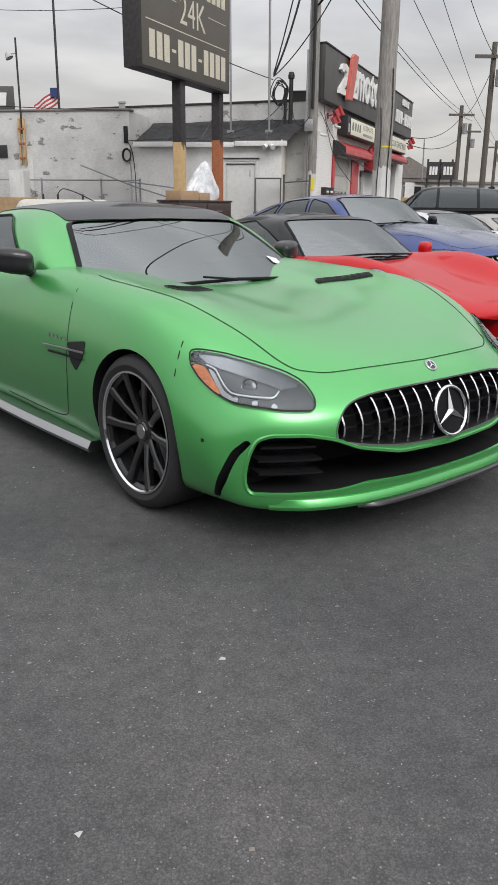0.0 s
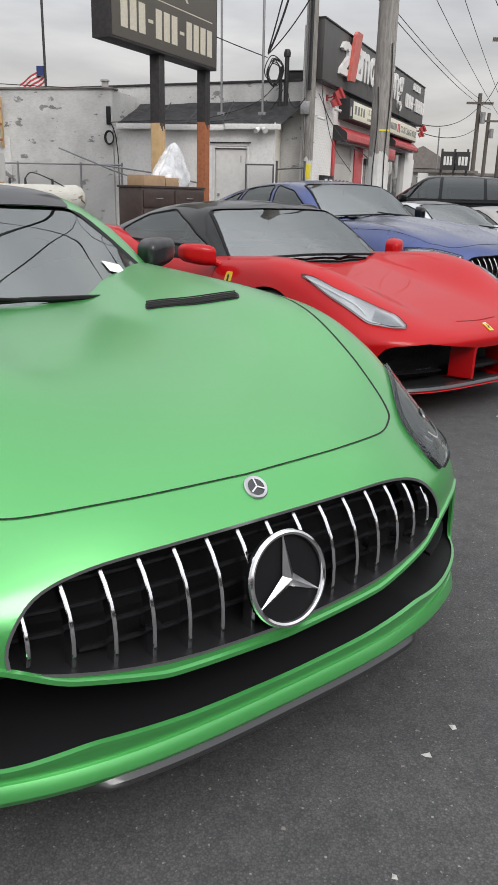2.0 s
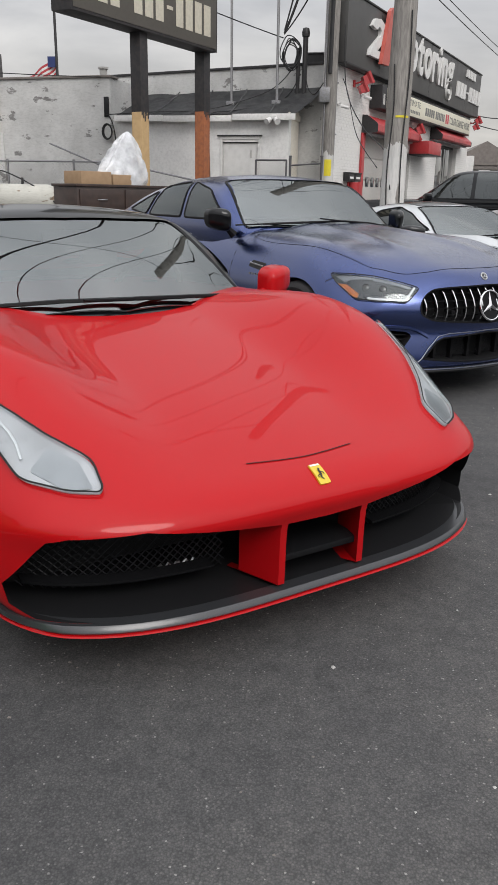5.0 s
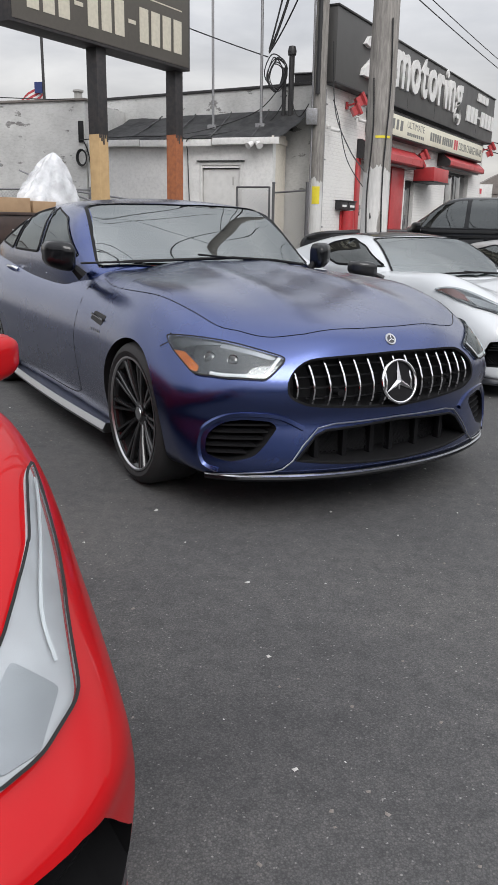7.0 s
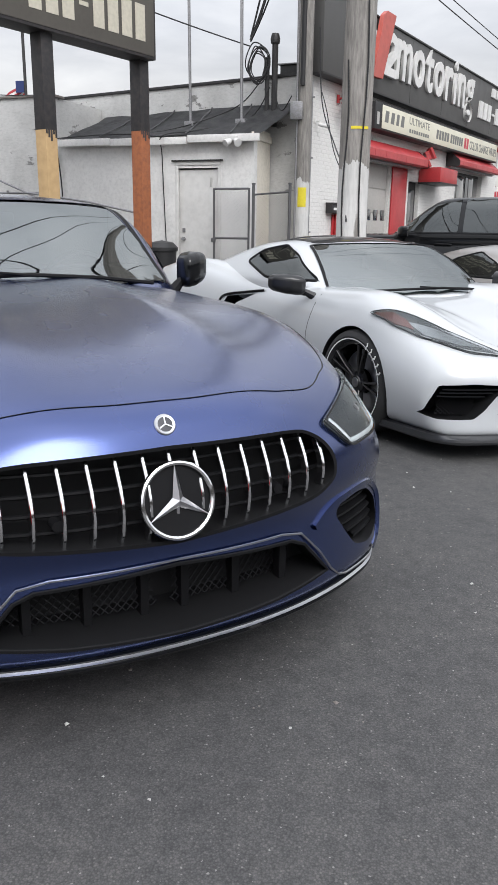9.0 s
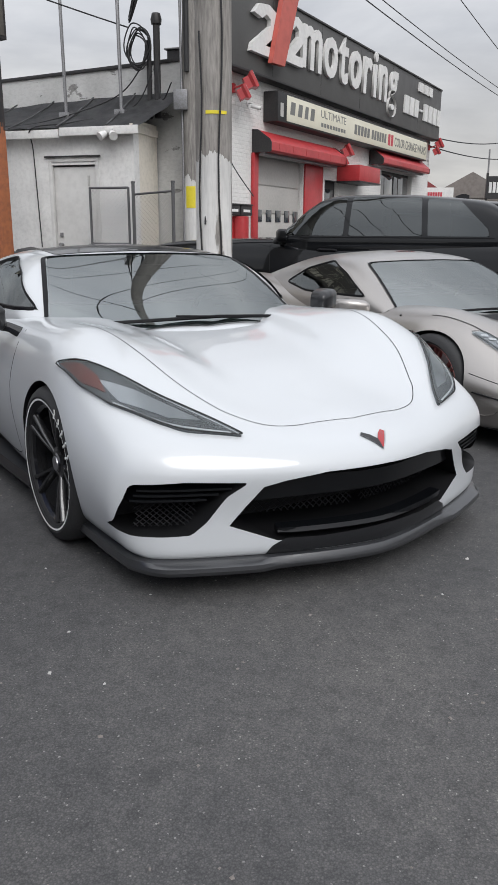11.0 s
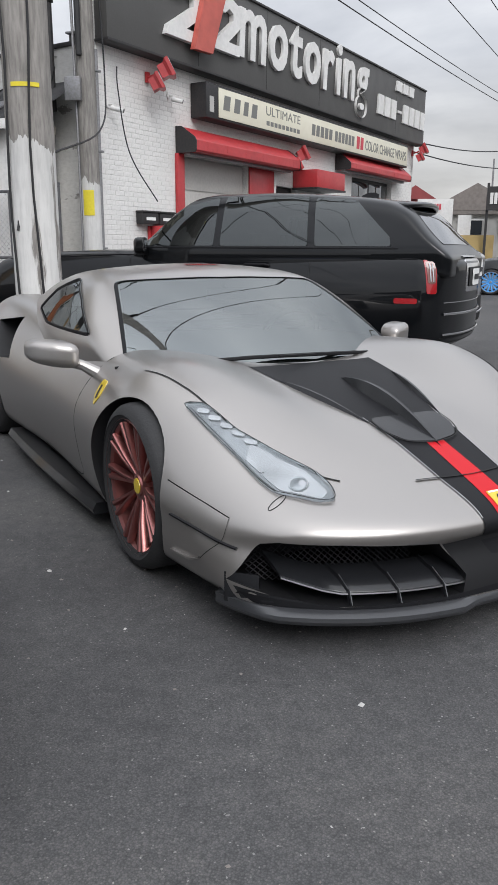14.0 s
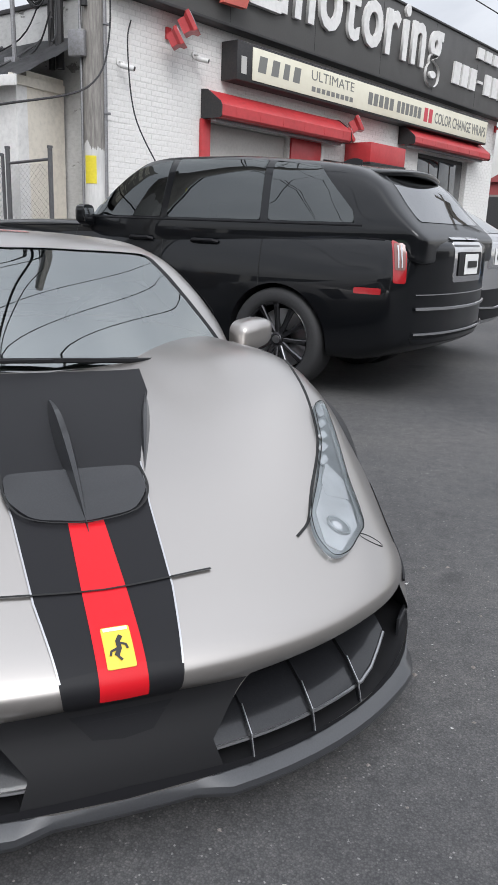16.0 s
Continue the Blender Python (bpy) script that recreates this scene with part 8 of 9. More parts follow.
flood_lamp(1.16, 3.84, 35)
flood_lamp(5.85, 3.05, 35)
flood_lamp(13.35, 3.92, 20)
for nm, x, z in (("security_camera", 1.72, 3.66), ("security_camera", 0.22, 3.31)):
    c = thing("security_camera", "small white security camera on the wall", "camera", FM, "security cameras")
    bm = bmesh.new()
    add_cyl(bm, (x, -0.012, z), (x, -0.03, z), 0.05)
    add_tube(bm, [(x, -0.03, z), (x, -0.1, z - 0.01), (x, -0.13, z - 0.05)], 0.014, 8)
    part("mount", bm, M["letter_white"], c)
    bm = bmesh.new()
    add_cyl(bm, (x - 0.04, -0.10, z - 0.06), (x + 0.06, -0.26, z - 0.10), 0.036)
    part("housing", bm, M["letter_white"], c)
    bm = bmesh.new()
    add_cyl(bm, (x + 0.0601, -0.2602, z - 0.10), (x + 0.064, -0.267, z - 0.102), 0.03)
    part("lens", bm, M["dark"], c)
for x, w in ((0.80, 0.40), (1.24, 0.42)):
    c = thing("mailbox", "black wall mailbox with a hinged lid", "mailbox", FM, "mailboxes")
    box_part("body", M["dark_metal"], c, x, x + w, -0.16, -0.012, 1.60, 1.78, 0.012)
    box_part("lid", M["dark_metal"], c, x - 0.01, x + w + 0.01, -0.18, -0.012, 1.781, 1.81, 0.006)
    box_part("name_plate", M["white_ink"], c, x + 0.08, x + w - 0.08, -0.164, -0.1605, 1.66, 1.71, 0.0)
c = thing("wall_cabinet", "small red metal box on the wall", "box", FM)
bm = bmesh.new()
add_cyl(bm, (1.26, -0.14, 0.95), (1.26, -0.14, 1.58), 0.15, seg=20)
part("body", bm, M["awning_red"], c)
box_part("back_plate", M["awning_red"], c, 1.08, 1.44, -0.05, -0.012, 0.95, 1.58, 0.01)
c = thing("gutter_pipe", "grey downpipe at the corner of the shop", "pipe", FM)
bm = bmesh.new()
add_tube(bm, [(-0.07, -0.05, 0), (-0.07, -0.05, 4.0)], 0.04, 10)
part("pipe", bm, M["galv"], c)
for z in (1.2, 2.6, 3.7):
    box_part("clamp", M["galv"], c, -0.125, -0.001, -0.10, 0.0, z, z + 0.03, 0.004)

# ---- the annex and the old wall beside it ----
annex = thing("annex_building", "low white annex with a tarred lean-to roof", "building", AM, kind="structure")
bm = bmesh.new()
add_box(bm, -0.19, 2.61, 0, 0.2, 0, 2.92)
add_box(bm, 3.50, 4.22, 0, 0.2, 0, 2.92)
add_box(bm, 2.61, 3.50, 0, 0.2, 2.40, 2.92)
part("front_wall", bm, M["annex_wall"], annex, smooth=0)
bm = bmesh.new()
sx = [(4.02, 0.2), (4.22, 0.2), (4.22, 1.05), (4.02, 1.05)]
add_box(bm, 4.02, 4.22, 0.2, 0.94, 0, 3.1)
part("side_wall", bm, M["cream_wall"], annex, smooth=0)


def shop_side(x):
    """How far back the shop's side wall stands behind the annex front."""
    return 0.80 + (5.06 - x) * 0.199


# lean-to roof with sagging felt
bm = bmesh.new()
rng = random.Random(4)
cols = [[None] * 13 for _ in range(7)]
for i in range(7):
    for j in range(13):
        v, u = i / 6, j / 12
        x = -0.05 + (4.42 + 0.55 * v) * u
        cols[i][j] = bm.verts.new((x, -0.16 + (shop_side(x) + 0.12) * v, 2.98 + 0.66 * v - 0.03 * math.sin(math.pi * v) + rng.uniform(-0.018, 0.018)))
for i in range(6):
    for j in range(12):
        bm.faces.new((cols[i][j], cols[i][j + 1], cols[i + 1][j + 1], cols[i + 1][j]))
bmesh.ops.solidify(bm, geom=bm.faces[:], thickness=0.03)
felt = part("lean_to_roof", bm, M["tar"], annex, smooth=60)
for k, x in enumerate((0.95, 1.9, 2.85, 3.8)):
    bm = bmesh.new()
    add_tube(bm, [(x + 0.02 * math.sin(3 * i), -0.16 + (shop_side(x) + 0.12) * i / 6, 3.012 + 0.66 * i / 6 - 0.03 * math.sin(math.pi * i / 6)) for i in range(7)], 0.014, 6)
    part("felt_lap", bm, M["tar"], felt)
for x0, x1, dz in ((-0.05, 1.2, 0.0), (1.22, 2.9, -0.015), (2.92, 4.4, 0.01)):
    box_part("fascia", M["annex_wall"], annex, x0, x1, -0.20, -0.165, 2.84 + dz, 2.975 + dz, 0.006)
box_part("side_fascia", M["cream_wall"], annex, 4.225, 4.26, -0.14, 0.92, 2.90, 3.02, 0.004)
dr = box_part("door", M["door_white"], annex, 2.63, 3.48, 0.05, 0.09, 0.02, 2.37, 0.004)
for x0, x1, z0, z1 in ((2.56, 2.625, 0, 2.45), (3.485, 3.55, 0, 2.45), (2.56, 3.55, 2.451, 2.51)):
    box_part("door_frame", M["door_white"], annex, x0, x1, -0.02, 0.06, z0, z1, 0.004)
bm = bmesh.new()
add_cyl(bm, (2.72, 0.05, 1.05), (2.72, -0.02, 1.05), 0.035)
part("door_knob", bm, M["galv"], dr)
box_part("lock_plate", M["galv"], dr, 2.69, 2.75, 0.03, 0.049, 1.18, 1.26, 0.004)
box_part("door_closer", M["dark_metal"], annex, 2.5, 3.6, -0.05, -0.021, 2.52, 2.55, 0.004)
box_part("warning_plate", M["pale_wall"], annex, 3.30, 3.34, 0.03, 0.049, 2.05, 2.22, 0.0)
# the tall old wall
tall = thing("yard_wall", "tall old white wall with peeling grey paint", "wall", AM, kind="structure")
bm = bmesh.new()
add_box(bm, -14, -0.2, -0.06, 0.3, 0, 3.82)
add_box(bm, -0.5, -0.2, 0.3, 1.84, 0, 3.82)
part("wall", bm, M["wall"], tall, smooth=0)
box_part("coping", M["roof_grey"], tall, -14.02, -0.16, -0.10, 0.34, 3.821, 3.875, 0.012)
box_part("wall_vent", M["dark"], tall, -0.36, -0.24, -0.10, -0.061, 2.95, 3.4, 0.004)
box_part("wall_grille", M["dark_metal"], tall, -4.3, -4.0, -0.10, -0.061, 2.55, 2.9, 0.006)
box_part("pilaster", M["wall"], tall, -3.62, -3.2, -0.12, -0.061, 0, 2.6, 0.01)
c = thing("roof_vent", "short grey vent stub on the wall top", "vent", AM)
bm = bmesh.new()
add_cyl(bm, (-0.45, 0.12, 3.87), (-0.45, 0.12, 4.03), 0.09)
add_cyl(bm, (-0.45, 0.12, 4.03), (-0.45, 0.12, 4.07), 0.12)
part("stub", bm, M["pale_wall"], c)
c = thing("roof_unit", "dark flat box on the annex parapet", "box", AM)
box_part("case", M["dark_metal"], c, 4.2, 4.85, 1.5, 2.0, 4.1, 4.45, 0.02)
box_part("lid", M["galv"], c, 4.16, 4.89, 1.46, 2.04, 4.451, 4.48, 0.01)
# lamp post with rusty bracket
c = thing("yard_lamp", "thin dark lamp post with a flood lamp, rusty base", "lamp", AM)
bm = bmesh.new()
add_tube(bm, [(-3.45, -0.16, 3.2), (-3.46, -0.16, 5.75)], 0.028, 8)
part("post", bm, M["dark_metal"], c)
for dx in (-0.07, 0.07):
    box_part("bracket", M["ochre"], c, -3.45 + dx - 0.022, -3.45 + dx + 0.022, -0.22, -0.13, 2.35, 3.62, 0.004)
for z in (2.5, 2.9, 3.3):
    box_part("bracket_tie", M["rust"], c, -3.55, -3.35, -0.235, -0.2205, z, z + 0.06, 0.004)
bm = bmesh.new()
add_tube(bm, [(-3.46, -0.16, 5.35), (-3.62, -0.2, 5.33)], 0.02, 8)
lathe(bm, [(0.0001, 0.10), (0.06, 0.10), (0.12, -0.06), (0.10, -0.06), (0.0001, 0.0)], Matrix.Translation((-3.68, -0.2, 5.27)) @ Matrix.Rotation(radians(-30), 4, "Y"), 16)
part("lamp_head", bm, M["pale_wall"], c)

# flag on a tall thin pole behind the wall
c = thing("flagpole", "tall thin dark pole with a small striped flag", "flag")
bm = bmesh.new()
add_tube(bm, [(-6.84, 30.4, 0), (-6.84, 30.4, 12)], [0.05, 0.035], 8)
part("pole", bm, M["dark_metal"], c)
for k in range(7):
    bm = bmesh.new()
    rows = []
    for i in range(9):
        u = i / 8
        x = -6.88 - 0.85 * u
        sag = -0.55 * u
        wob = 0.07 * math.sin(u * 9)
        rows.append([bm.verts.new((x, 30.4 + wob + e, 5.15 - 0.07 * (k + dz) + sag)) for dz, e in ((0, 0), (1, 0), (1, 0.006), (0, 0.006))])
    for A, B in zip(rows, rows[1:]):
        for q in range(4):
            bm.faces.new((A[q], A[(q + 1) % 4], B[(q + 1) % 4], B[q]))
    part("flag_stripe", bm, M["flag_red"] if k % 2 == 0 else M["letter_white"], c)
bm = bmesh.new()
add_box(bm, -7.12, -6.88, 30.375, 30.39, 4.86, 5.16)
part("flag_field", bm, M["flag_blue"], c)
c = thing("wall_sign", "small dark grey sign with white writing bars", "sign")
part("board", add_box(bmesh.new(), -13, -7.98, 28.9, 29.0, 4.26, 5.0, 0.01), M["sign_grey"], c)
bars("writing_bar", -9.6, -8.2, 4.40, 4.80, 4, 28.895, 0.02, M["letter_white"], c, 0.05)
for x in (-12, -8.6):
    part("sign_post", add_cyl(bmesh.new(), (x, 28.95, 0), (x, 28.95, 4.26), 0.05), M["dark_metal"], c)

# ---- roadside sign on two steel posts ----
SX = Vector((1.68, 3.97, 0)).normalized()
SM = Matrix(((SX.x, -SX.y, 0, -2.22), (SX.y, SX.x, 0, 18.67), (0, 0, 1, 0), (0, 0, 0, 1)))
rs = thing("roadside_sign", "taupe roadside sign with cream writing on two posts", "sign", SM)
case = box_part("case", M["post_black"], rs, 0.0, 4.31, 0.0, 0.42, 4.02, 7.4, 0.012)
box_part("panel", M["board_taupe"], rs, 0.05, 4.26, -0.008, -0.001, 4.07, 7.35, 0.002)
bars("number_bar", 0.30, 4.08, 4.26, 4.80, 12, -0.0085, 0.006, M["cream_print"], rs, 0.0, (3, 7))
box_part("rule", M["cream_print"], rs, 0.22, 4.05, -0.0125, -0.0085, 4.965, 4.985, 0.0)
glyphs("24K", 1.7, 2.95, 5.15, 5.72, -0.0085, 0.006, M["cream_print"], rs, "lettering", -0.004)
box_part("rule", M["cream_print"], rs, 0.5, 1.55, -0.0125, -0.0085, 5.52, 5.535, 0.0)
box_part("rule", M["cream_print"], rs, 3.1, 4.05, -0.0125, -0.0085, 5.52, 5.535, 0.0)
bars("writing_bar", 0.35, 4.05, 5.86, 6.18, 14, -0.0085, 0.006, M["cream_print"], rs)
bars("writing_bar", 0.6, 3.8, 6.45, 6.9, 9, -0.0085, 0.006, M["cream_print"], rs)


def sign_post(w, base_mat, z_split, half):
    """A square steel post: flaking black above, primer below."""
    l = SM.inverted() @ Vector(w)
    up = box_part("post", M["post_black"], rs, l.x - half, l.x + half, l.y - half, l.y + half, z_split, 4.05, 0.008)
    lo = box_part("post_base", base_mat, rs, l.x - half + 0.001, l.x + half - 0.001, l.y - half + 0.001, l.y + half - 0.001, 0, z_split, 0.008)
    for k in range(5):
        z = z_split - 0.02 - 0.05 * (k % 3)
        a = l.x - half + (2 * half) * k / 5
        box_part("paint_run", M["post_black"], lo, a + 0.006, a + 2 * half / 5 - 0.004, l.y - half - 0.002, l.y - half + 0.001, z - 0.04, z_split + 0.01, 0.0)


sign_post((-1.64, 20.59, 0), M["ochre"], 2.69, 0.115)
sign_post((-0.85, 22.65, 0), M["rust"], 2.9, 0.115)

# ---- poles ----


def bent_pole(name, x, y, r, h, material, label, lean=(0, 0), tag=None):
    p = thing(name, label, "pole", group="utility poles")
    bm = bmesh.new()
    n = 24
    rings = []
    rg = random.Random(int(x * 100))
    for i in range(n + 1):
        z = h * i / n
        rr = r * (1 - 0.22 * i / n)
        rings.append([bm.verts.new((x + lean[0] * z + rr * (1 + rg.uniform(-0.02, 0.02)) * math.cos(k * math.pi / 12), y + lean[1] * z + rr * math.sin(k * math.pi / 12), z)) for k in range(24)])
    for A, B in zip(rings, rings[1:]):
        for k in range(24):
            bm.faces.new((A[k], A[(k + 1) % 24], B[(k + 1) % 24], B[k]))
    bm.faces.new(rings[0][::-1]); bm.faces.new(rings[-1])
    part("shaft", bm, material, p, smooth=60)
    for z, hh, ang in (tag or ()):
        bm = bmesh.new()
        rows = []
        for k in range(7):
            a = radians(ang - 34 + 68 * k / 6)
            rr = r * (1 - 0.22 * z / h) + 0.006
            rows.append([bm.verts.new((x + lean[0] * z + q * math.cos(a), y + lean[1] * z + q * math.sin(a), zz)) for q, zz in ((rr, z), (rr, z + hh), (rr - 0.02, z + hh), (rr - 0.02, z))])
        for A, B in zip(rows, rows[1:]):
            for k in range(4):
                bm.faces.new((A[k], A[(k + 1) % 4], B[(k + 1) % 4], B[k]))
        bm.faces.new(rows[0]); bm.faces.new(rows[-1])
        part("tag", bm, M["tag_yellow"], p)
    return p


near_pole = bent_pole("utility_pole", 3.08, 20.0, 0.215, 11.5, M["pole_wood"], "thick weathered wooden utility pole with peeling white paint", (0, 0), ((2.57, 0.035, -70),))
for k, (a, z0, z1) in enumerate(((-60, 0.0, 4.2), (-120, 0.2, 3.4))):
    bm = bmesh.new()
    add_tube(bm, [(3.08 + 0.225 * math.cos(radians(a + 6 * math.sin(i))), 20.0 + 0.225 * math.sin(radians(a + 6 * math.sin(i))), z0 + (z1 - z0) * i / 10) for i in range(11)], 0.011, 6)
    part("ground_cable", bm, M["cable"], near_pole)
far_pole = bent_pole("utility_pole", 1.75, 24.68, 0.145, 10.5, M["pole_far"], "grey wooden pole with a yellow tag and cables", (0, 0), ((1.72, 0.36, -85),))
bm = bmesh.new()
add_tube(bm, [(1.62, 24.6, 0.1), (1.62, 24.6, 3.0), (1.60, 24.58, 5.5), (1.62, 24.6, 10)], 0.022, 8)
part("conduit", bm, M["galv"], far_pole)
bm = bmesh.new()
add_box(bm, 1.50, 1.74, 24.46, 24.545, 3.3, 3.62, 0.02)
part("meter_box", bm, M["galv"], far_pole)
bm = bmesh.new()
add_tube(bm, [(1.72, 24.52, z) for z in (3.9, 6, 8, 10.3)], 0.045, 8)
part("thick_cable", bm, M["cable"], far_pole)
for x, y, h, r in ((11.0, 40.5, 8.6, 0.15), (14.4, 60, 8.2, 0.17), (17.6, 70, 8.0, 0.17), (22.8, 80, 7.5, 0.17)):
    p = bent_pole("utility_pole", x, y, r, h, M["pole_dark"], "distant dark wooden utility pole with crossarm")
    bm = bmesh.new()
    add_box(bm, x - 0.9, x + 0.9, y - 0.2, y - 0.11, h - 0.7, h - 0.55)
    part("crossarm", bm, M["pole_dark"], p)
    bm = bmesh.new()
    add_cyl(bm, (x + 0.25, y - 0.3, h - 1.9), (x + 0.25, y - 0.3, h - 1.2), 0.17)
    part("transformer", bm, M["galv"], p)

# masts and the cable entry on the annex roof
for s_, y_, top, r in ((2.67, 0.5, 9.0, 0.03), (3.79, 0.45, 9.0, 0.032)):
    c = thing("roof_mast", "thin grey steel mast on the annex roof", "mast", AM, "roof masts")
    bm = bmesh.new()
    add_tube(bm, [(s_, y_, 3.22), (s_ - 0.05, y_, top)], r, 8)
    part("tube", bm, M["galv"], c)
    box_part("foot", M["galv"], c, s_ - 0.1, s_ + 0.1, y_ - 0.1, y_ + 0.1, 3.18, 3.32, 0.006)
c = thing("cable_mast", "cable entry mast with coiled black cables", "mast", AM)
bm = bmesh.new()
add_tube(bm, [(4.36, 0.72, 3.2), (4.36, 0.72, 4.72)], 0.06, 10)
lathe(bm, [(0.0001, 0.13), (0.07, 0.11), (0.095, 0.02), (0.085, -0.06), (0.0001, -0.06)], Matrix.Translation((4.36, 0.72, 4.74)), 14)
add_tube(bm, [(4.20, 0.74, 3.2), (4.20, 0.74, 4.45)], 0.045, 10)
part("conduit", bm, M["dark_metal"], c)
rg = random.Random(11)
for k in range(7):
    bm = bmesh.new()
    cx, cz, rx, rz = 4.08 + rg.uniform(-0.07, 0.07), 4.32 + rg.uniform(-0.06, 0.06), rg.uniform(0.13, 0.22), rg.uniform(0.24, 0.36)
    ph = rg.uniform(0, 1)
    add_tube(bm, [(cx + rx * math.cos(a) + 0.02 * math.sin(3 * a + ph), 0.60 + 0.05 * math.sin(a + k) + 0.01 * k, cz + rz * math.sin(a)) for a in [i * math.pi / 12 for i in range(24)]], 0.012, 6, True)
    part("cable_coil", bm, M["cable"], c)
for k, P in enumerate(([(4.1, 0.62, 4.0), (3.5, 0.7, 3.55), (2.2, 0.2, 3.12), (0.9, -0.1, 3.05), (-0.3, -0.12, 3.0)], [(4.4, 0.62, 4.0), (4.5, 0.5, 3.6), (4.75, 0.1, 3.4), (5.0, -0.15, 3.6)], [(4.3, 0.62, 3.9), (3.9, 0.6, 3.36), (3.0, 0.1, 3.1), (2.4, -0.22, 2.98), (2.3, -0.05, 2.6), (2.36, -0.05, 1.0)])):
    bm = bmesh.new()
    add_tube(bm, spline(P, 6), 0.011, 6)
    part("loose_cable", bm, M["cable"], c)
c = thing("cable_coil", "coil of black cable hanging on the wall", "cable", AM)
for k in range(4):
    bm = bmesh.new()
    add_tube(bm, [(-0.28 + (0.10 + 0.012 * k) * math.cos(a), -0.10 - 0.012 * k, 2.62 + (0.15 + 0.01 * k) * math.sin(a)) for a in [i * math.pi / 10 for i in range(20)]], 0.010, 6, True)
    part("loop", bm, M["cable"], c)
bm = bmesh.new()
add_tube(bm, spline([(-0.25, -0.09, 3.0), (-0.12, -0.09, 2.7), (-0.05, -0.08, 2.0), (-0.06, -0.08, 0.9)], 6), 0.014, 6)
part("drop_cable", bm, M["cable"], c)
c = thing("light_fixture", "small white twin lamp under the annex eaves", "lamp", AM)
bm = bmesh.new()
add_box(bm, 3.82, 3.98, -0.26, -0.201, 2.86, 2.94, 0.01)
add_cyl(bm, (3.84, -0.26, 2.86), (3.78, -0.36, 2.80), 0.05, 0.07)
add_cyl(bm, (3.96, -0.26, 2.86), (4.04, -0.36, 2.80), 0.05, 0.07)
part("lamp_head", bm, M["letter_white"], c)

# ---- chain-link gate and fences ----


def chain_link(bm, x0, x1, y, z0, z1, pitch=0.075, r=0.0022):
    """Crossing wires between posts, clipped to a rectangle."""
    w, h = x1 - x0, z1 - z0
    k = -h
    while k < w:
        for up in (1, -1):
            a, b = max(0.0, k), min(w, k + h)
            if b - a > 0.01:
                za, zb = (a - k, b - k) if up > 0 else (h - (a - k), h - (b - k))
                add_tube(bm, [(x0 + a, y + 0.002 * up, z0 + za), (x0 + b, y + 0.002 * up, z0 + zb)], r, 3)
        k += pitch
    return bm


gate = thing("fence_gate", "chain-link gate with a grey steel frame", "gate", AM)
GY = -0.35
for x in (3.55, 4.27):
    part("upright", add_tube(bmesh.new(), [(x, GY, 0.08), (x, GY, 2.0)], 0.022, 8), M["gate_steel"], gate)
for z in (0.12, 1.08, 1.99):
    part("rail", add_tube(bmesh.new(), [(3.55, GY, z), (4.27, GY, z)], 0.02, 8), M["gate_steel"], gate)
part("mesh", chain_link(bmesh.new(), 3.56, 4.26, GY, 0.12, 1.98), M["gate_steel"], gate)
box_part("latch", M["gate_steel"], gate, 3.50, 3.60, GY - 0.04, GY - 0.02, 1.0, 1.08, 0.004)
fence = thing("fence", "short chain-link fence beside the gate", "fence", AM)
for x in (4.36, 5.08):
    p = part("post", add_tube(bmesh.new(), [(x, GY, 0), (x, GY, 2.06)], 0.03, 8), M["gate_steel"], fence)
    part("post_cap", add_cyl(bmesh.new(), (x, GY, 2.06), (x, GY, 2.09), 0.036), M["gate_steel"], p)
part("rail", add_tube(bmesh.new(), [(4.36, GY, 1.88), (5.08, GY, 1.93)], 0.018, 8), M["gate_steel"], fence)
part("mesh", chain_link(bmesh.new(), 4.38, 5.06, GY, 0.08, 1.87), M["gate_steel"], fence)
yard = thing("fence", "long chain-link fence along the old wall", "fence", AM)
YY = -0.9
for x in (-9.6, -7.8, -6.0, -4.4, -2.6, -0.8, 0.35):
    part("post", add_tube(bmesh.new(), [(x, YY, 0), (x, YY, 1.95)], 0.028, 8), M["galv"], yard)
part("rail", add_tube(bmesh.new(), [(-9.6, YY, 1.90), (-5, YY, 1.91), (0.35, YY, 1.90)], 0.02, 8), M["galv"], yard)
part("mesh", chain_link(bmesh.new(), -9.6, 0.35, YY, 0.1, 1.88, 0.09), M["galv"], yard)
c = thing("leaning_pipe", "bent steel pipes leaning across the yard", "pipe", AM, "leaning pipes")
part("pipe", add_tube(bmesh.new(), [(-1.35, -1.0, 2.3), (0.2, -1.1, 1.75), (1.25, -1.15, 1.45)], 0.02, 8), M["galv"], c)
part("pipe_prop", add_tube(bmesh.new(), [(1.2, -1.15, 0), (1.25, -1.15, 1.46)], 0.02, 8), M["galv"], c)
c = thing("leaning_pipe", "bent steel pipes leaning across the yard", "pipe", AM, "leaning pipes")
part("pipe", add_tube(bmesh.new(), [(-0.2, -1.2, 1.9), (1.3, -1.25, 1.72), (2.5, -1.3, 1.5)], 0.02, 8), M["galv"], c)
part("pipe_prop", add_tube(bmesh.new(), [(2.45, -1.3, 0), (2.5, -1.3, 1.51)], 0.02, 8), M["galv"], c)
c = thing("post_stub", "square old post with peeling white paint", "post", AM)
box_part("post", M["pole_wood"], c, -3.3, -2.86, -1.5, -1.1, 0, 2.14, 0.02)
c = thing("plywood_sheet", "raw plywood sheet leaning on the fence", "board")
part("sheet", add_box(bmesh.new(), -7.6, -5.2, 20.9, 20.93, 0.02, 1.42, 0.004), M["brown_wood"], c)
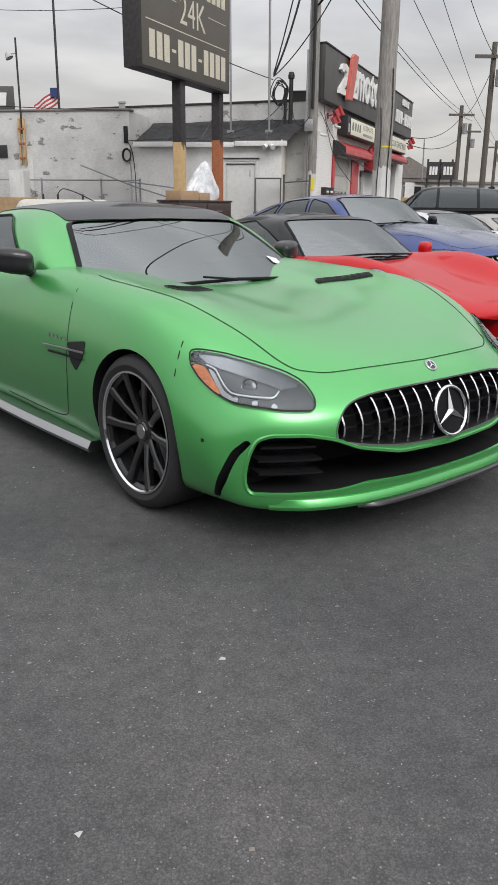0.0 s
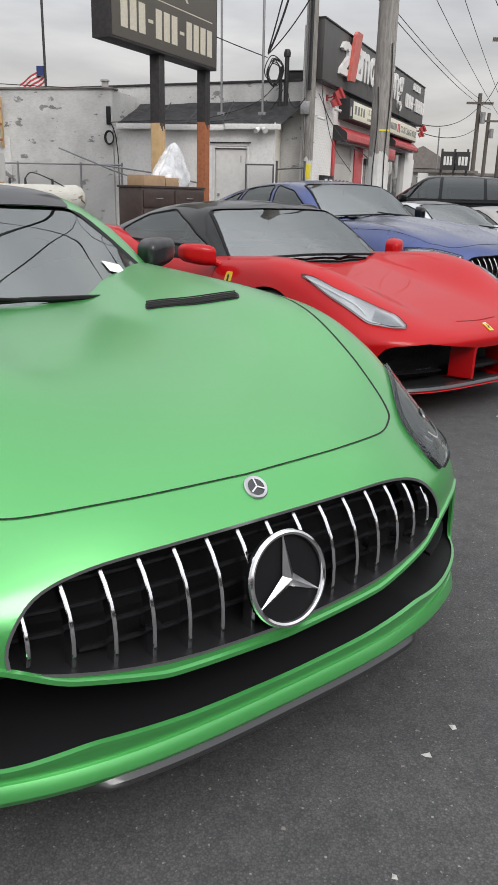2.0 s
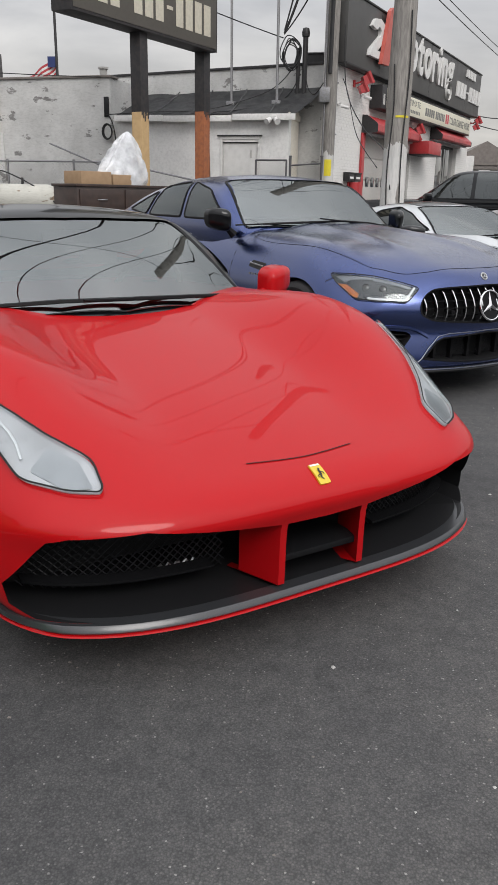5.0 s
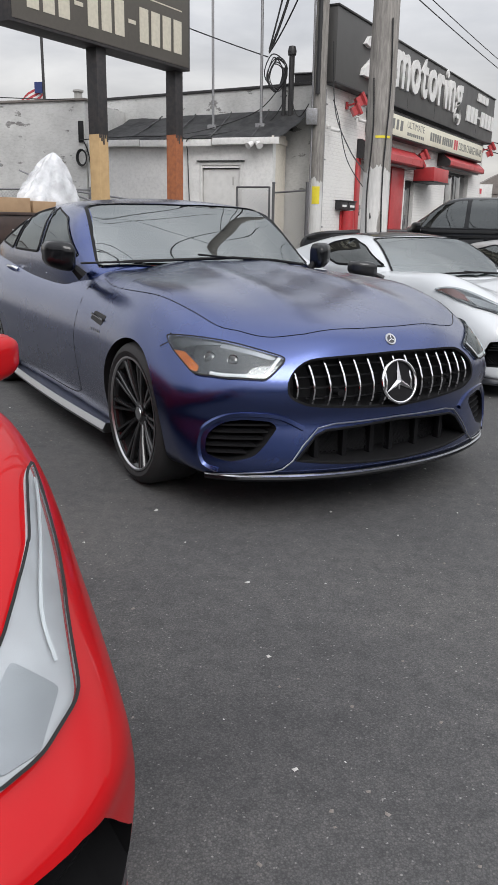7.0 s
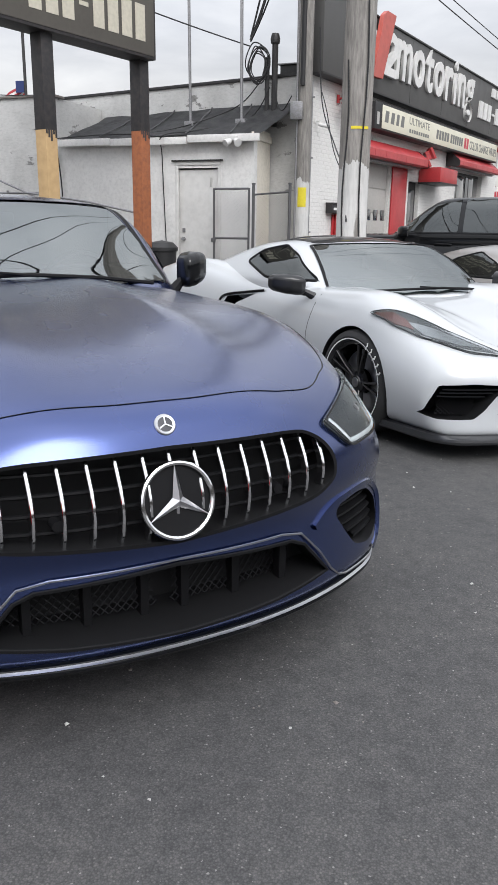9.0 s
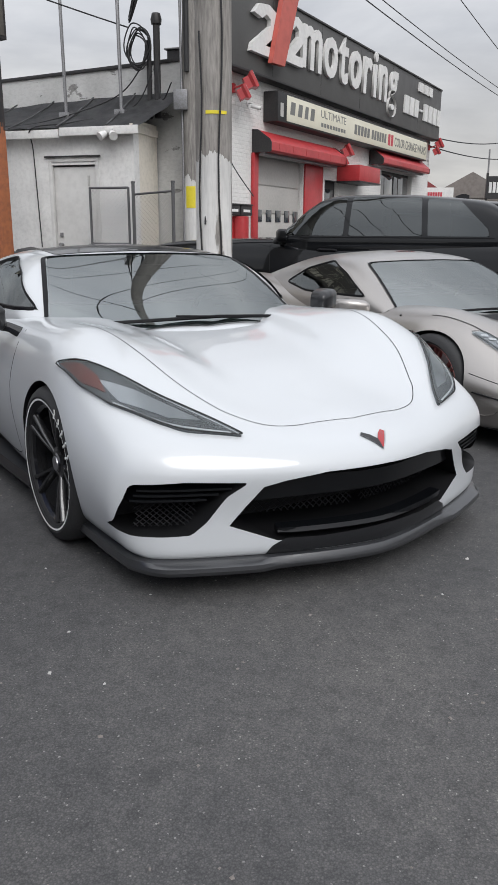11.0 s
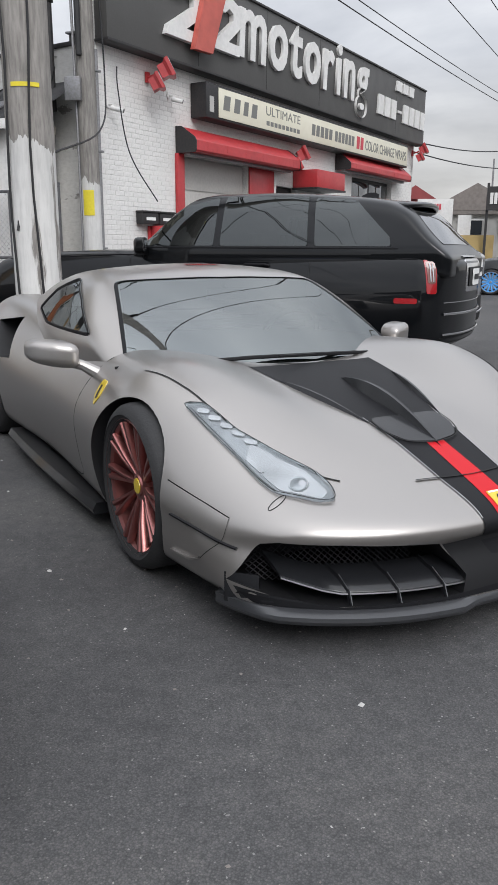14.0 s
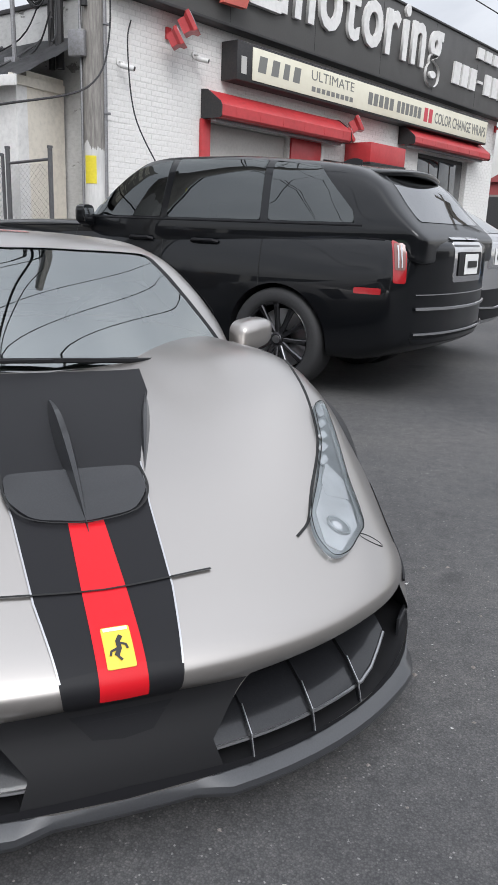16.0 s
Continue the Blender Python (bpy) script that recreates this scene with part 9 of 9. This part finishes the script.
for x, y in ((-1.35, 23.5), (-0.75, 23.45)):
    c = thing("rubbish_bin", "black plastic rubbish bin with a domed lid", "bin", pose(x, y, 0.0), "rubbish bins")
    bm = bmesh.new()
    lathe(bm, [(0.0001, 0.0), (0.22, 0.0), (0.28, 0.85), (0.30, 0.86), (0.30, 0.90), (0.26, 0.90)], Matrix.Identity(4), 24)
    part("body", bm, M["bin_black"], c)
    bm = bmesh.new()
    lathe(bm, [(0.305, 0.88), (0.305, 0.93), (0.22, 1.02), (0.0001, 1.06)], Matrix.Identity(4), 24)
    part("lid", bm, M["bin_black"], c)

# ---- dresser with boxes and a plastic bag ----
DX = Vector((0.87, 1.3, 0)).normalized()
DM = Matrix(((DX.x, -DX.y, 0, -1.15), (DX.y, DX.x, 0, 15.5), (0, 0, 1, 0), (0, 0, 0, 1)))
ds = thing("dresser", "dark brown wooden dresser standing outdoors", "dresser", DM)
box_part("body", M["dark_wood"], ds, 0, 1.57, 0.0, 0.5, 0.08, 1.33, 0.008)
box_part("top", M["dark_wood"], ds, -0.02, 1.59, -0.02, 0.52, 1.331, 1.365, 0.006)
for i in range(2):
    for j in range(4):
        dw = box_part("drawer", M["dark_wood"], ds, 0.04 + 0.76 * i, 0.77 + 0.76 * i, -0.018, -0.001, 0.13 + 0.30 * j, 0.40 + 0.30 * j, 0.005)
        x = 0.405 + 0.76 * i
        part("handle", add_tube(bmesh.new(), [(x - 0.08, -0.019, 0.27 + 0.3 * j), (x - 0.05, -0.05, 0.27 + 0.3 * j), (x + 0.05, -0.05, 0.27 + 0.3 * j), (x + 0.08, -0.019, 0.27 + 0.3 * j)], 0.008, 6), M["satin_metal"], dw)
for x in (0.05, 1.45):
    for y in (0.04, 0.40):
        box_part("foot", M["dark_wood"], ds, x, x + 0.07, y, y + 0.07, 0, 0.079, 0.004)
for x0, x1, y0, y1, h in ((0.12, 0.62, 0.05, 0.42, 0.16), (0.66, 0.98, 0.06, 0.40, 0.13)):
    c = thing("cardboard_box", "brown cardboard box lying on the dresser", "box", DM, "cardboard boxes")
    bx = box_part("body", M["cardboard"], c, x0, x1, y0, y1, 1.366, 1.366 + h, 0.004)
    box_part("tape", M["ochre"], bx, x0 + 0.02, x1 - 0.02, (y0 + y1) / 2 - 0.025, (y0 + y1) / 2 + 0.025, 1.3665 + h, 1.368 + h, 0.0)
bag = thing("plastic_bag", "large clear plastic bag tied to a point", "bag", DM)
for nm, k in (("film", 1.0), ("inner_fold", 0.7)):
    bm = bmesh.new()
    rg = random.Random(7)
    nseg, nlev = 40, 18
    off = [[rg.uniform(-1, 1) for _ in range(nseg)] for _ in range(nlev)]
    rings = []
    for i in range(nlev):
        t = i / (nlev - 1)
        r = (0.42 * (1 - t) ** 0.75 + 0.015) * (0.8 + 0.2 * min(1, t * 5)) * k
        ring = []
        for j in range(nseg):
            a = 2 * math.pi * j / nseg
            fold = 1 + 0.13 * math.sin(5 * a + 2.2 * t) * (0.3 + t) + 0.05 * off[i][j] * (1 - 0.5 * t) + 0.09 * math.sin(11 * a - 3 * t)
            ring.append(bm.verts.new((0.98 + 0.12 * t + r * fold * math.cos(a) * 1.15, 0.26 + r * fold * 0.55 * math.sin(a), 1.367 + (0.70 * t + 0.012 * off[i][j] * (0 < i < nlev - 1)) * (0.85 + 0.15 * k))))
        rings.append(ring)
    for A, B in zip(rings, rings[1:]):
        for j in range(nseg):
            bm.faces.new((A[j], A[(j + 1) % nseg], B[(j + 1) % nseg], B[j]))
    part(nm, bm, M["film"], bag, smooth=70)
# white tank on legs behind the fence, tyres before it
c = thing("storage_tank", "white horizontal steel tank with rust streaks", "tank")
bm = bmesh.new()
lathe(bm, [(0.0001, -1.16), (0.16, -1.14), (0.26, -1.06), (0.30, -0.95), (0.30, 0.95), (0.26, 1.06), (0.16, 1.14), (0.0001, 1.16)], Matrix.Translation((-4.4, 20.4, 1.08)) @ Matrix.Rotation(radians(90), 4, "Y"), 32)
tank = part("shell", bm, M["tank_paint"], c)
for x in (-5.1, -3.7):
    part("leg", add_box(bmesh.new(), x - 0.05, x + 0.05, 20.15, 20.65, 0, 0.85, 0.01), M["rust"], c)
for x in (-4.9, -4.55, -3.95):
    part("valve", add_cyl(bmesh.new(), (x, 20.4, 1.37), (x, 20.4, 1.50), 0.03, 0.022, 10), M["dark_metal"], c)
part("hose", add_tube(bmesh.new(), spline([(-4.55, 20.4, 1.50), (-4.4, 20.38, 1.62), (-4.0, 20.3, 1.5), (-3.5, 20.25, 1.25), (-3.2, 20.2, 1.0)], 6), 0.012, 6), M["cable"], c)
for x, y, n in ((-4.55, 19.2, 3), (-3.5, 19.1, 3)):
    for k in range(n):
        c = thing("old_tyre", "worn black tyre lying in a stack", "tyre", pose(x + 0.02 * k, y, 0.11 + 0.2 * k), "stacked tyres")
        bm = bmesh.new()
        lathe(bm, [(0.20, -0.07), (0.24, -0.10), (0.31, -0.10), (0.335, -0.06), (0.335, 0.06), (0.31, 0.10), (0.24, 0.10), (0.20, 0.07)], Matrix.Identity(4), 28, True)
        part("tread", bm, M["tyre"], c)

# ---- overhead cables ----


def wire(a, b, sag, r=0.012, n=60):
    a, b = Vector(a), Vector(b)
    return [a + (b - a) * (i / n) + Vector((0, 0, -sag * 4 * (i / n) * (1 - i / n))) for i in range(n + 1)]


LINES = (((-6.0, -8.0, 5.3), (15.2, 59.9, 7.2), 1.0, 0.011), ((-6.2, -8.0, 5.6), (15.2, 59.9, 7.45), 1.0, 0.010),
         ((-6.0, -4.0, 9.5), (22.8, 79.9, 6.9), 1.2, 0.012), ((-5.0, -4.0, 10.2), (23.0, 79.9, 7.0), 1.2, 0.012),
         ((1.8, 24.6, 9.8), (0.62, 24.98, 4.85), 0.25, 0.02), ((1.75, 24.6, 8.6), (0.62, 24.98, 4.8), 0.4, 0.03), ((3.0, 19.9, 8.0), (0.62, 24.98, 4.78), 0.5, 0.016),
         ((3.08, 19.85, 9.2), (1.75, 24.6, 8.8), 0.15, 0.016), ((3.2, 20.0, 8.2), (1.8, 24.55, 6.5), 0.2, 0.03), ((3.08, 19.8, 10.5), (-9.0, 8.0, 11.0), 0.5, 0.016),
         ((-12.0, 12.0, 9.6), (0.6, 24.98, 4.7), 0.7, 0.012), ((-16, 40, 10.0), (1.7, 24.7, 7.0), 0.5, 0.012),
         ((14.2, 59.8, 7.2), (6.6, 37.5, 4.3), 0.5, 0.02), ((14.2, 59.8, 5.9), (6.6, 37.4, 4.0), 0.4, 0.02), ((14.4, 59.8, 7.4), (11.0, 40.4, 7.6), 0.5, 0.018), ((14.4, 59.9, 7.4), (17.6, 70, 7.3), 0.3, 0.02),
         ((3.2, 20.1, 9.8), (11.0, 40.4, 8.0), 0.6, 0.014), ((-10, 16, 3.4), (-3.5, 25.2, 3.9), 0.15, 0.01))
for a, b, sag, r in LINES:
    tagged(part("overhead_cable", add_tube(bmesh.new(), wire(a, b, sag), r, 5), M["cable"]), "thin black overhead cable between poles", "cable", "overhead cables")
c = thing("hanging_cable", "loose black cable hanging down the shop corner", "cable", group="overhead cables")
part("strand", add_tube(bmesh.new(), spline([(2.0, 24.6, 4.9), (2.1, 24.5, 3.6), (2.5, 23.2, 2.7), (2.95, 20.3, 2.0), (3.02, 19.78, 1.4)], 8), 0.012, 5), M["cable"], c)
c = thing("hanging_cable", "loose cable loop beside the thick pole", "cable", group="overhead cables")
part("strand", add_tube(bmesh.new(), spline([(2.0, 25.3, 3.9), (2.15, 24.9, 3.5), (2.4, 24.6, 2.6), (2.9, 24.3, 1.9)], 8), 0.010, 5), M["cable"], c)

# ---- down the street ----


def gable(name, label, x0, x1, y, deep, eave, ridge, wall_mat, roof_mat):
    h = thing(name, label, "building", kind="structure")
    part("wall", add_box(bmesh.new(), x0, x1, y, y + deep, 0, eave), M[wall_mat], h, smooth=0)
    bm = bmesh.new()
    xm = (x0 + x1) / 2
    a = [bm.verts.new(p) for p in ((x0 - 0.2, y - 0.2, eave), (xm, y - 0.2, ridge), (x1 + 0.2, y - 0.2, eave))]
    b = [bm.verts.new((v.co.x, y + deep, v.co.z)) for v in a]
    bm.faces.new(a); bm.faces.new(b[::-1])
    for i in range(3):
        bm.faces.new((a[i], a[(i + 1) % 3], b[(i + 1) % 3], b[i]))
    part("roof", bm, M[roof_mat], h, smooth=0)
    return h


gable("far_shed", "small red gabled shed down the street", 6.2, 7.7, 50.5, 5, 3.45, 4.05, "roof_red", "roof_red")
gable("far_house", "pale house with a grey shingle roof", 7.9, 12.4, 56, 8, 3.2, 4.55, "pale_wall", "roof_grey")
h = thing("far_workshop", "low pale workshop with an ochre front wall", "building", kind="structure")
part("wall", add_box(bmesh.new(), 5.6, 12.2, 49.8, 54, 0, 2.75), M["pale_wall"], h, smooth=0)
part("lower_wall", add_box(bmesh.new(), 7.2, 10.3, 48.4, 48.5, 0, 1.85), M["tan"], h, smooth=0)
part("roof_edge", add_box(bmesh.new(), 5.5, 12.3, 49.6, 54, 2.751, 2.9), M["roof_grey"], h, smooth=0)
for x in (8.9, 10.6):
    w = part("window", add_box(bmesh.new(), x, x + 1.0, 49.72, 49.799, 1.9, 2.5), M["window_dark"], h, smooth=0)
    part("window_frame", add_box(bmesh.new(), x - 0.06, x + 1.06, 49.70, 49.76, 2.501, 2.56), M["letter_white"], w, smooth=0)
part("arch_panel", add_box(bmesh.new(), 8.8, 9.35, 48.9, 49.0, 1.2, 2.7), M["letter_white"], h, smooth=0)
part("dark_hoarding", add_box(bmesh.new(), 5.6, 6.9, 46, 46.1, 0.0, 2.65), M["dark_metal"], h, smooth=0)
c = thing("street_sign", "white sign board with red writing bars", "sign")
part("board", add_box(bmesh.new(), 7.06, 8.6, 49.55, 49.65, 2.16, 3.41), M["letter_white"], c, smooth=0)
bars("writing_bar", 7.3, 8.1, 2.95, 3.2, 7, 49.54, 0.02, M["print_red"], c)
bars("writing_bar", 7.5, 8.0, 2.45, 2.65, 5, 49.54, 0.02, M["print_red"], c)
for x in (7.2, 8.5):
    part("post", add_box(bmesh.new(), x, x + 0.08, 49.56, 49.64, 0, 2.159), M["dark_metal"], c, smooth=0)
c = thing("street_sign", "black framed street sign with white panels", "sign")
for x0, x1 in ((9.85, 10.55), (10.65, 11.4)):
    p = part("board", add_box(bmesh.new(), x0, x1, 48.0, 48.12, 2.85, 3.8), M["dark_metal"], c, smooth=0)
    bars("writing_bar", x0 + 0.1, x1 - 0.1, 3.1, 3.55, 3, 47.99, 0.02, M["letter_white"], p)
for x in (9.9, 10.6, 11.3):
    part("post", add_box(bmesh.new(), x - 0.05, x + 0.05, 48.13, 48.23, 0, 3.95), M["dark_metal"], c, smooth=0)
c = thing("street_lamp_post", "thin grey post down the street", "post")
part("post", add_tube(bmesh.new(), [(10.6, 53, 0), (10.55, 53, 5.4)], [0.06, 0.04], 8), M["galv"], c)
for k, (x, y, w, hgt, mt) in enumerate(((15, 95, 16, 4.0, "pale_wall"), (33, 100, 14, 5.0, "roof_grey"), (49, 98, 14, 4.2, "pale_wall"), (-40, 110, 34, 4.2, "wall"), (-4, 104, 17, 3.6, "pale_wall"))):
    h = thing("far_building", "distant low flat-roofed building", "building", kind="structure")
    part("wall", add_box(bmesh.new(), x, x + w, y, y + 12, 0, hgt), M[mt], h, smooth=0)
    part("roof", add_box(bmesh.new(), x - 0.2, x + w + 0.2, y - 0.2, y + 12, hgt, hgt + 0.25), M["roof_grey"], h, smooth=0)
    for q in range(int(w / 3)):
        part("window", add_box(bmesh.new(), x + 0.8 + 3 * q, x + 2.2 + 3 * q, y - 0.08, y - 0.001, 1.2, 2.6), M["window_dark"], h, smooth=0)

# unseen plain blocks across the street, behind the walk, added to darken car reflections
for x, y, w, d, hgt in ((-45, -34, 30, 10, 6.5), (-13, -36, 22, 10, 8.0), (11, -33, 26, 10, 5.5), (39, -30, 12, 30, 7.0), (48, 4, 12, 24, 6.0), (52, 32, 12, 26, 7.5), (-52, -18, 12, 30, 6.0)):
    h = thing("street_building", "plain unseen block across the street, added to darken reflections", "building", kind="structure")
    part("wall", add_box(bmesh.new(), x, x + w, y, y + d, 0, hgt), M["reflection_wall"], h, smooth=0)
    part("roof", add_box(bmesh.new(), x - 0.2, x + w + 0.2, y - 0.2, y + d + 0.2, hgt, hgt + 0.3), M["roof_grey"], h, smooth=0)

# ---- stone chips and litter on the asphalt ----


def chips(name, n, size, region, material, label, seed):
    rg = random.Random(seed)
    vs, fs = [], []
    x0, x1, y0, y1 = region
    for _ in range(n):
        x, y = rg.uniform(x0, x1), rg.uniform(y0, y1)
        s = size * (0.35 + rg.random() ** 3 * 1.3)
        o = len(vs)
        a0 = rg.uniform(0, 6.3)
        for k in range(4):
            a = a0 + k * math.pi / 2 + rg.uniform(-0.4, 0.4)
            vs.append((x + s * math.cos(a) * rg.uniform(0.6, 1.2), y + s * math.sin(a) * rg.uniform(0.6, 1.2), rise(y) + s * 0.12))
        vs.append((x, y, rise(y) + s * rg.uniform(0.5, 0.8)))
        vs.append((x, y, rise(y) - s * 0.3))
        for k in range(4):
            fs.append((o + k, o + (k + 1) % 4, o + 4))
            fs.append((o + (k + 1) % 4, o + k, o + 5))
    me = bpy.data.meshes.new(name)
    me.from_pydata(vs, [], fs)
    me.materials.append(material)
    return tagged(new(name, me), label, "gravel", kind="stuff")


chips("stone_chips", 1300, 0.008, (-1, 11, 0.5, 18), M["pebble"], "scattered pale stone chips on the asphalt", 3)
chips("dark_gravel", 5000, 0.006, (-1, 11, 0.5, 18), M["roof_grey"], "loose grey grit on the asphalt", 5)
c = thing("litter_paper", "crumpled pale scrap of paper on the asphalt", "litter")
rg = random.Random(9)
bm = bmesh.new()
g = [[bm.verts.new((3.45 + 0.022 * i, 5.1 + 0.012 * j + 0.005 * i, 0.004 + rg.uniform(0, 0.012))) for i in range(6)] for j in range(3)]
for A, B in zip(g, g[1:]):
    for i in range(5):
        bm.faces.new((A[i], A[i + 1], B[i + 1], B[i]))
bmesh.ops.solidify(bm, geom=bm.faces[:], thickness=0.001)
part("scrap", bm, M["pebble"], c)

# ---- painted bricks of the shop front ----
BL, BH, JT = 0.203, 0.064, 0.010


def brick_mesh(l):
    bm = add_box(bmesh.new(), 0, l, -0.0030, 0.004, 0, BH)
    top = [v for v in bm.verts if v.co.y < 0]
    for v in top:
        v.co.x += 0.003 if v.co.x < l / 2 else -0.003
        v.co.z += 0.003 if v.co.z < BH / 2 else -0.003
    return finish(bm, "brick", M["brick_paint"], 0)


def lay_bricks():
    full = brick_mesh(BL)
    rest_v, rest_f = [], []
    rg = random.Random(2)
    count = 0
    z, row = 0.02, 0
    while z + BH < 4.12:
        x = 0.004 - (BL / 2 if row % 2 else 0)
        while x < 13.49:
            a, b = max(x, 0.004), min(x + BL, 13.49)
            x += BL + JT
            for x0, x1, z0, z1 in OPEN:
                if z + BH > z0 and z < z1 and b > x0 and a < x1:
                    if a < x0 - 0.03:
                        b = x0
                    elif b > x1 + 0.03:
                        a = x1
                    else:
                        a = b
            if b - a < 0.03:
                continue
            if a < 1.85 and z > 2.05 and count < 300 and abs(b - a - BL) < 1e-4:
                ob = new("brick", full)
                ob.parent = shop_wall
                ob.location = (a, rg.uniform(-0.0012, 0.0008), z)
                count += 1
            else:
                o = len(rest_v)
                y = -0.0030 + rg.uniform(-0.0012, 0.0008)
                for yy, i in ((0.003, 0.0), (y, 0.003)):
                    rest_v += [(a + i, yy, z + i), (b - i, yy, z + i), (b - i, yy, z + BH - i), (a + i, yy, z + BH - i)]
                rest_f += [(o + 4, o + 5, o + 6, o + 7)] + [(o + k, o + (k + 1) % 4, o + 4 + (k + 1) % 4, o + 4 + k) for k in range(4)]
        z += BH + JT
        row += 1
    me = bpy.data.meshes.new("bricks")
    me.from_pydata(rest_v, [], rest_f)
    me.materials.append(M["brick_paint"])
    ob = new("bricks", me)
    ob.parent = shop_wall
    ob["kind"] = "stuff"


lay_bricks()
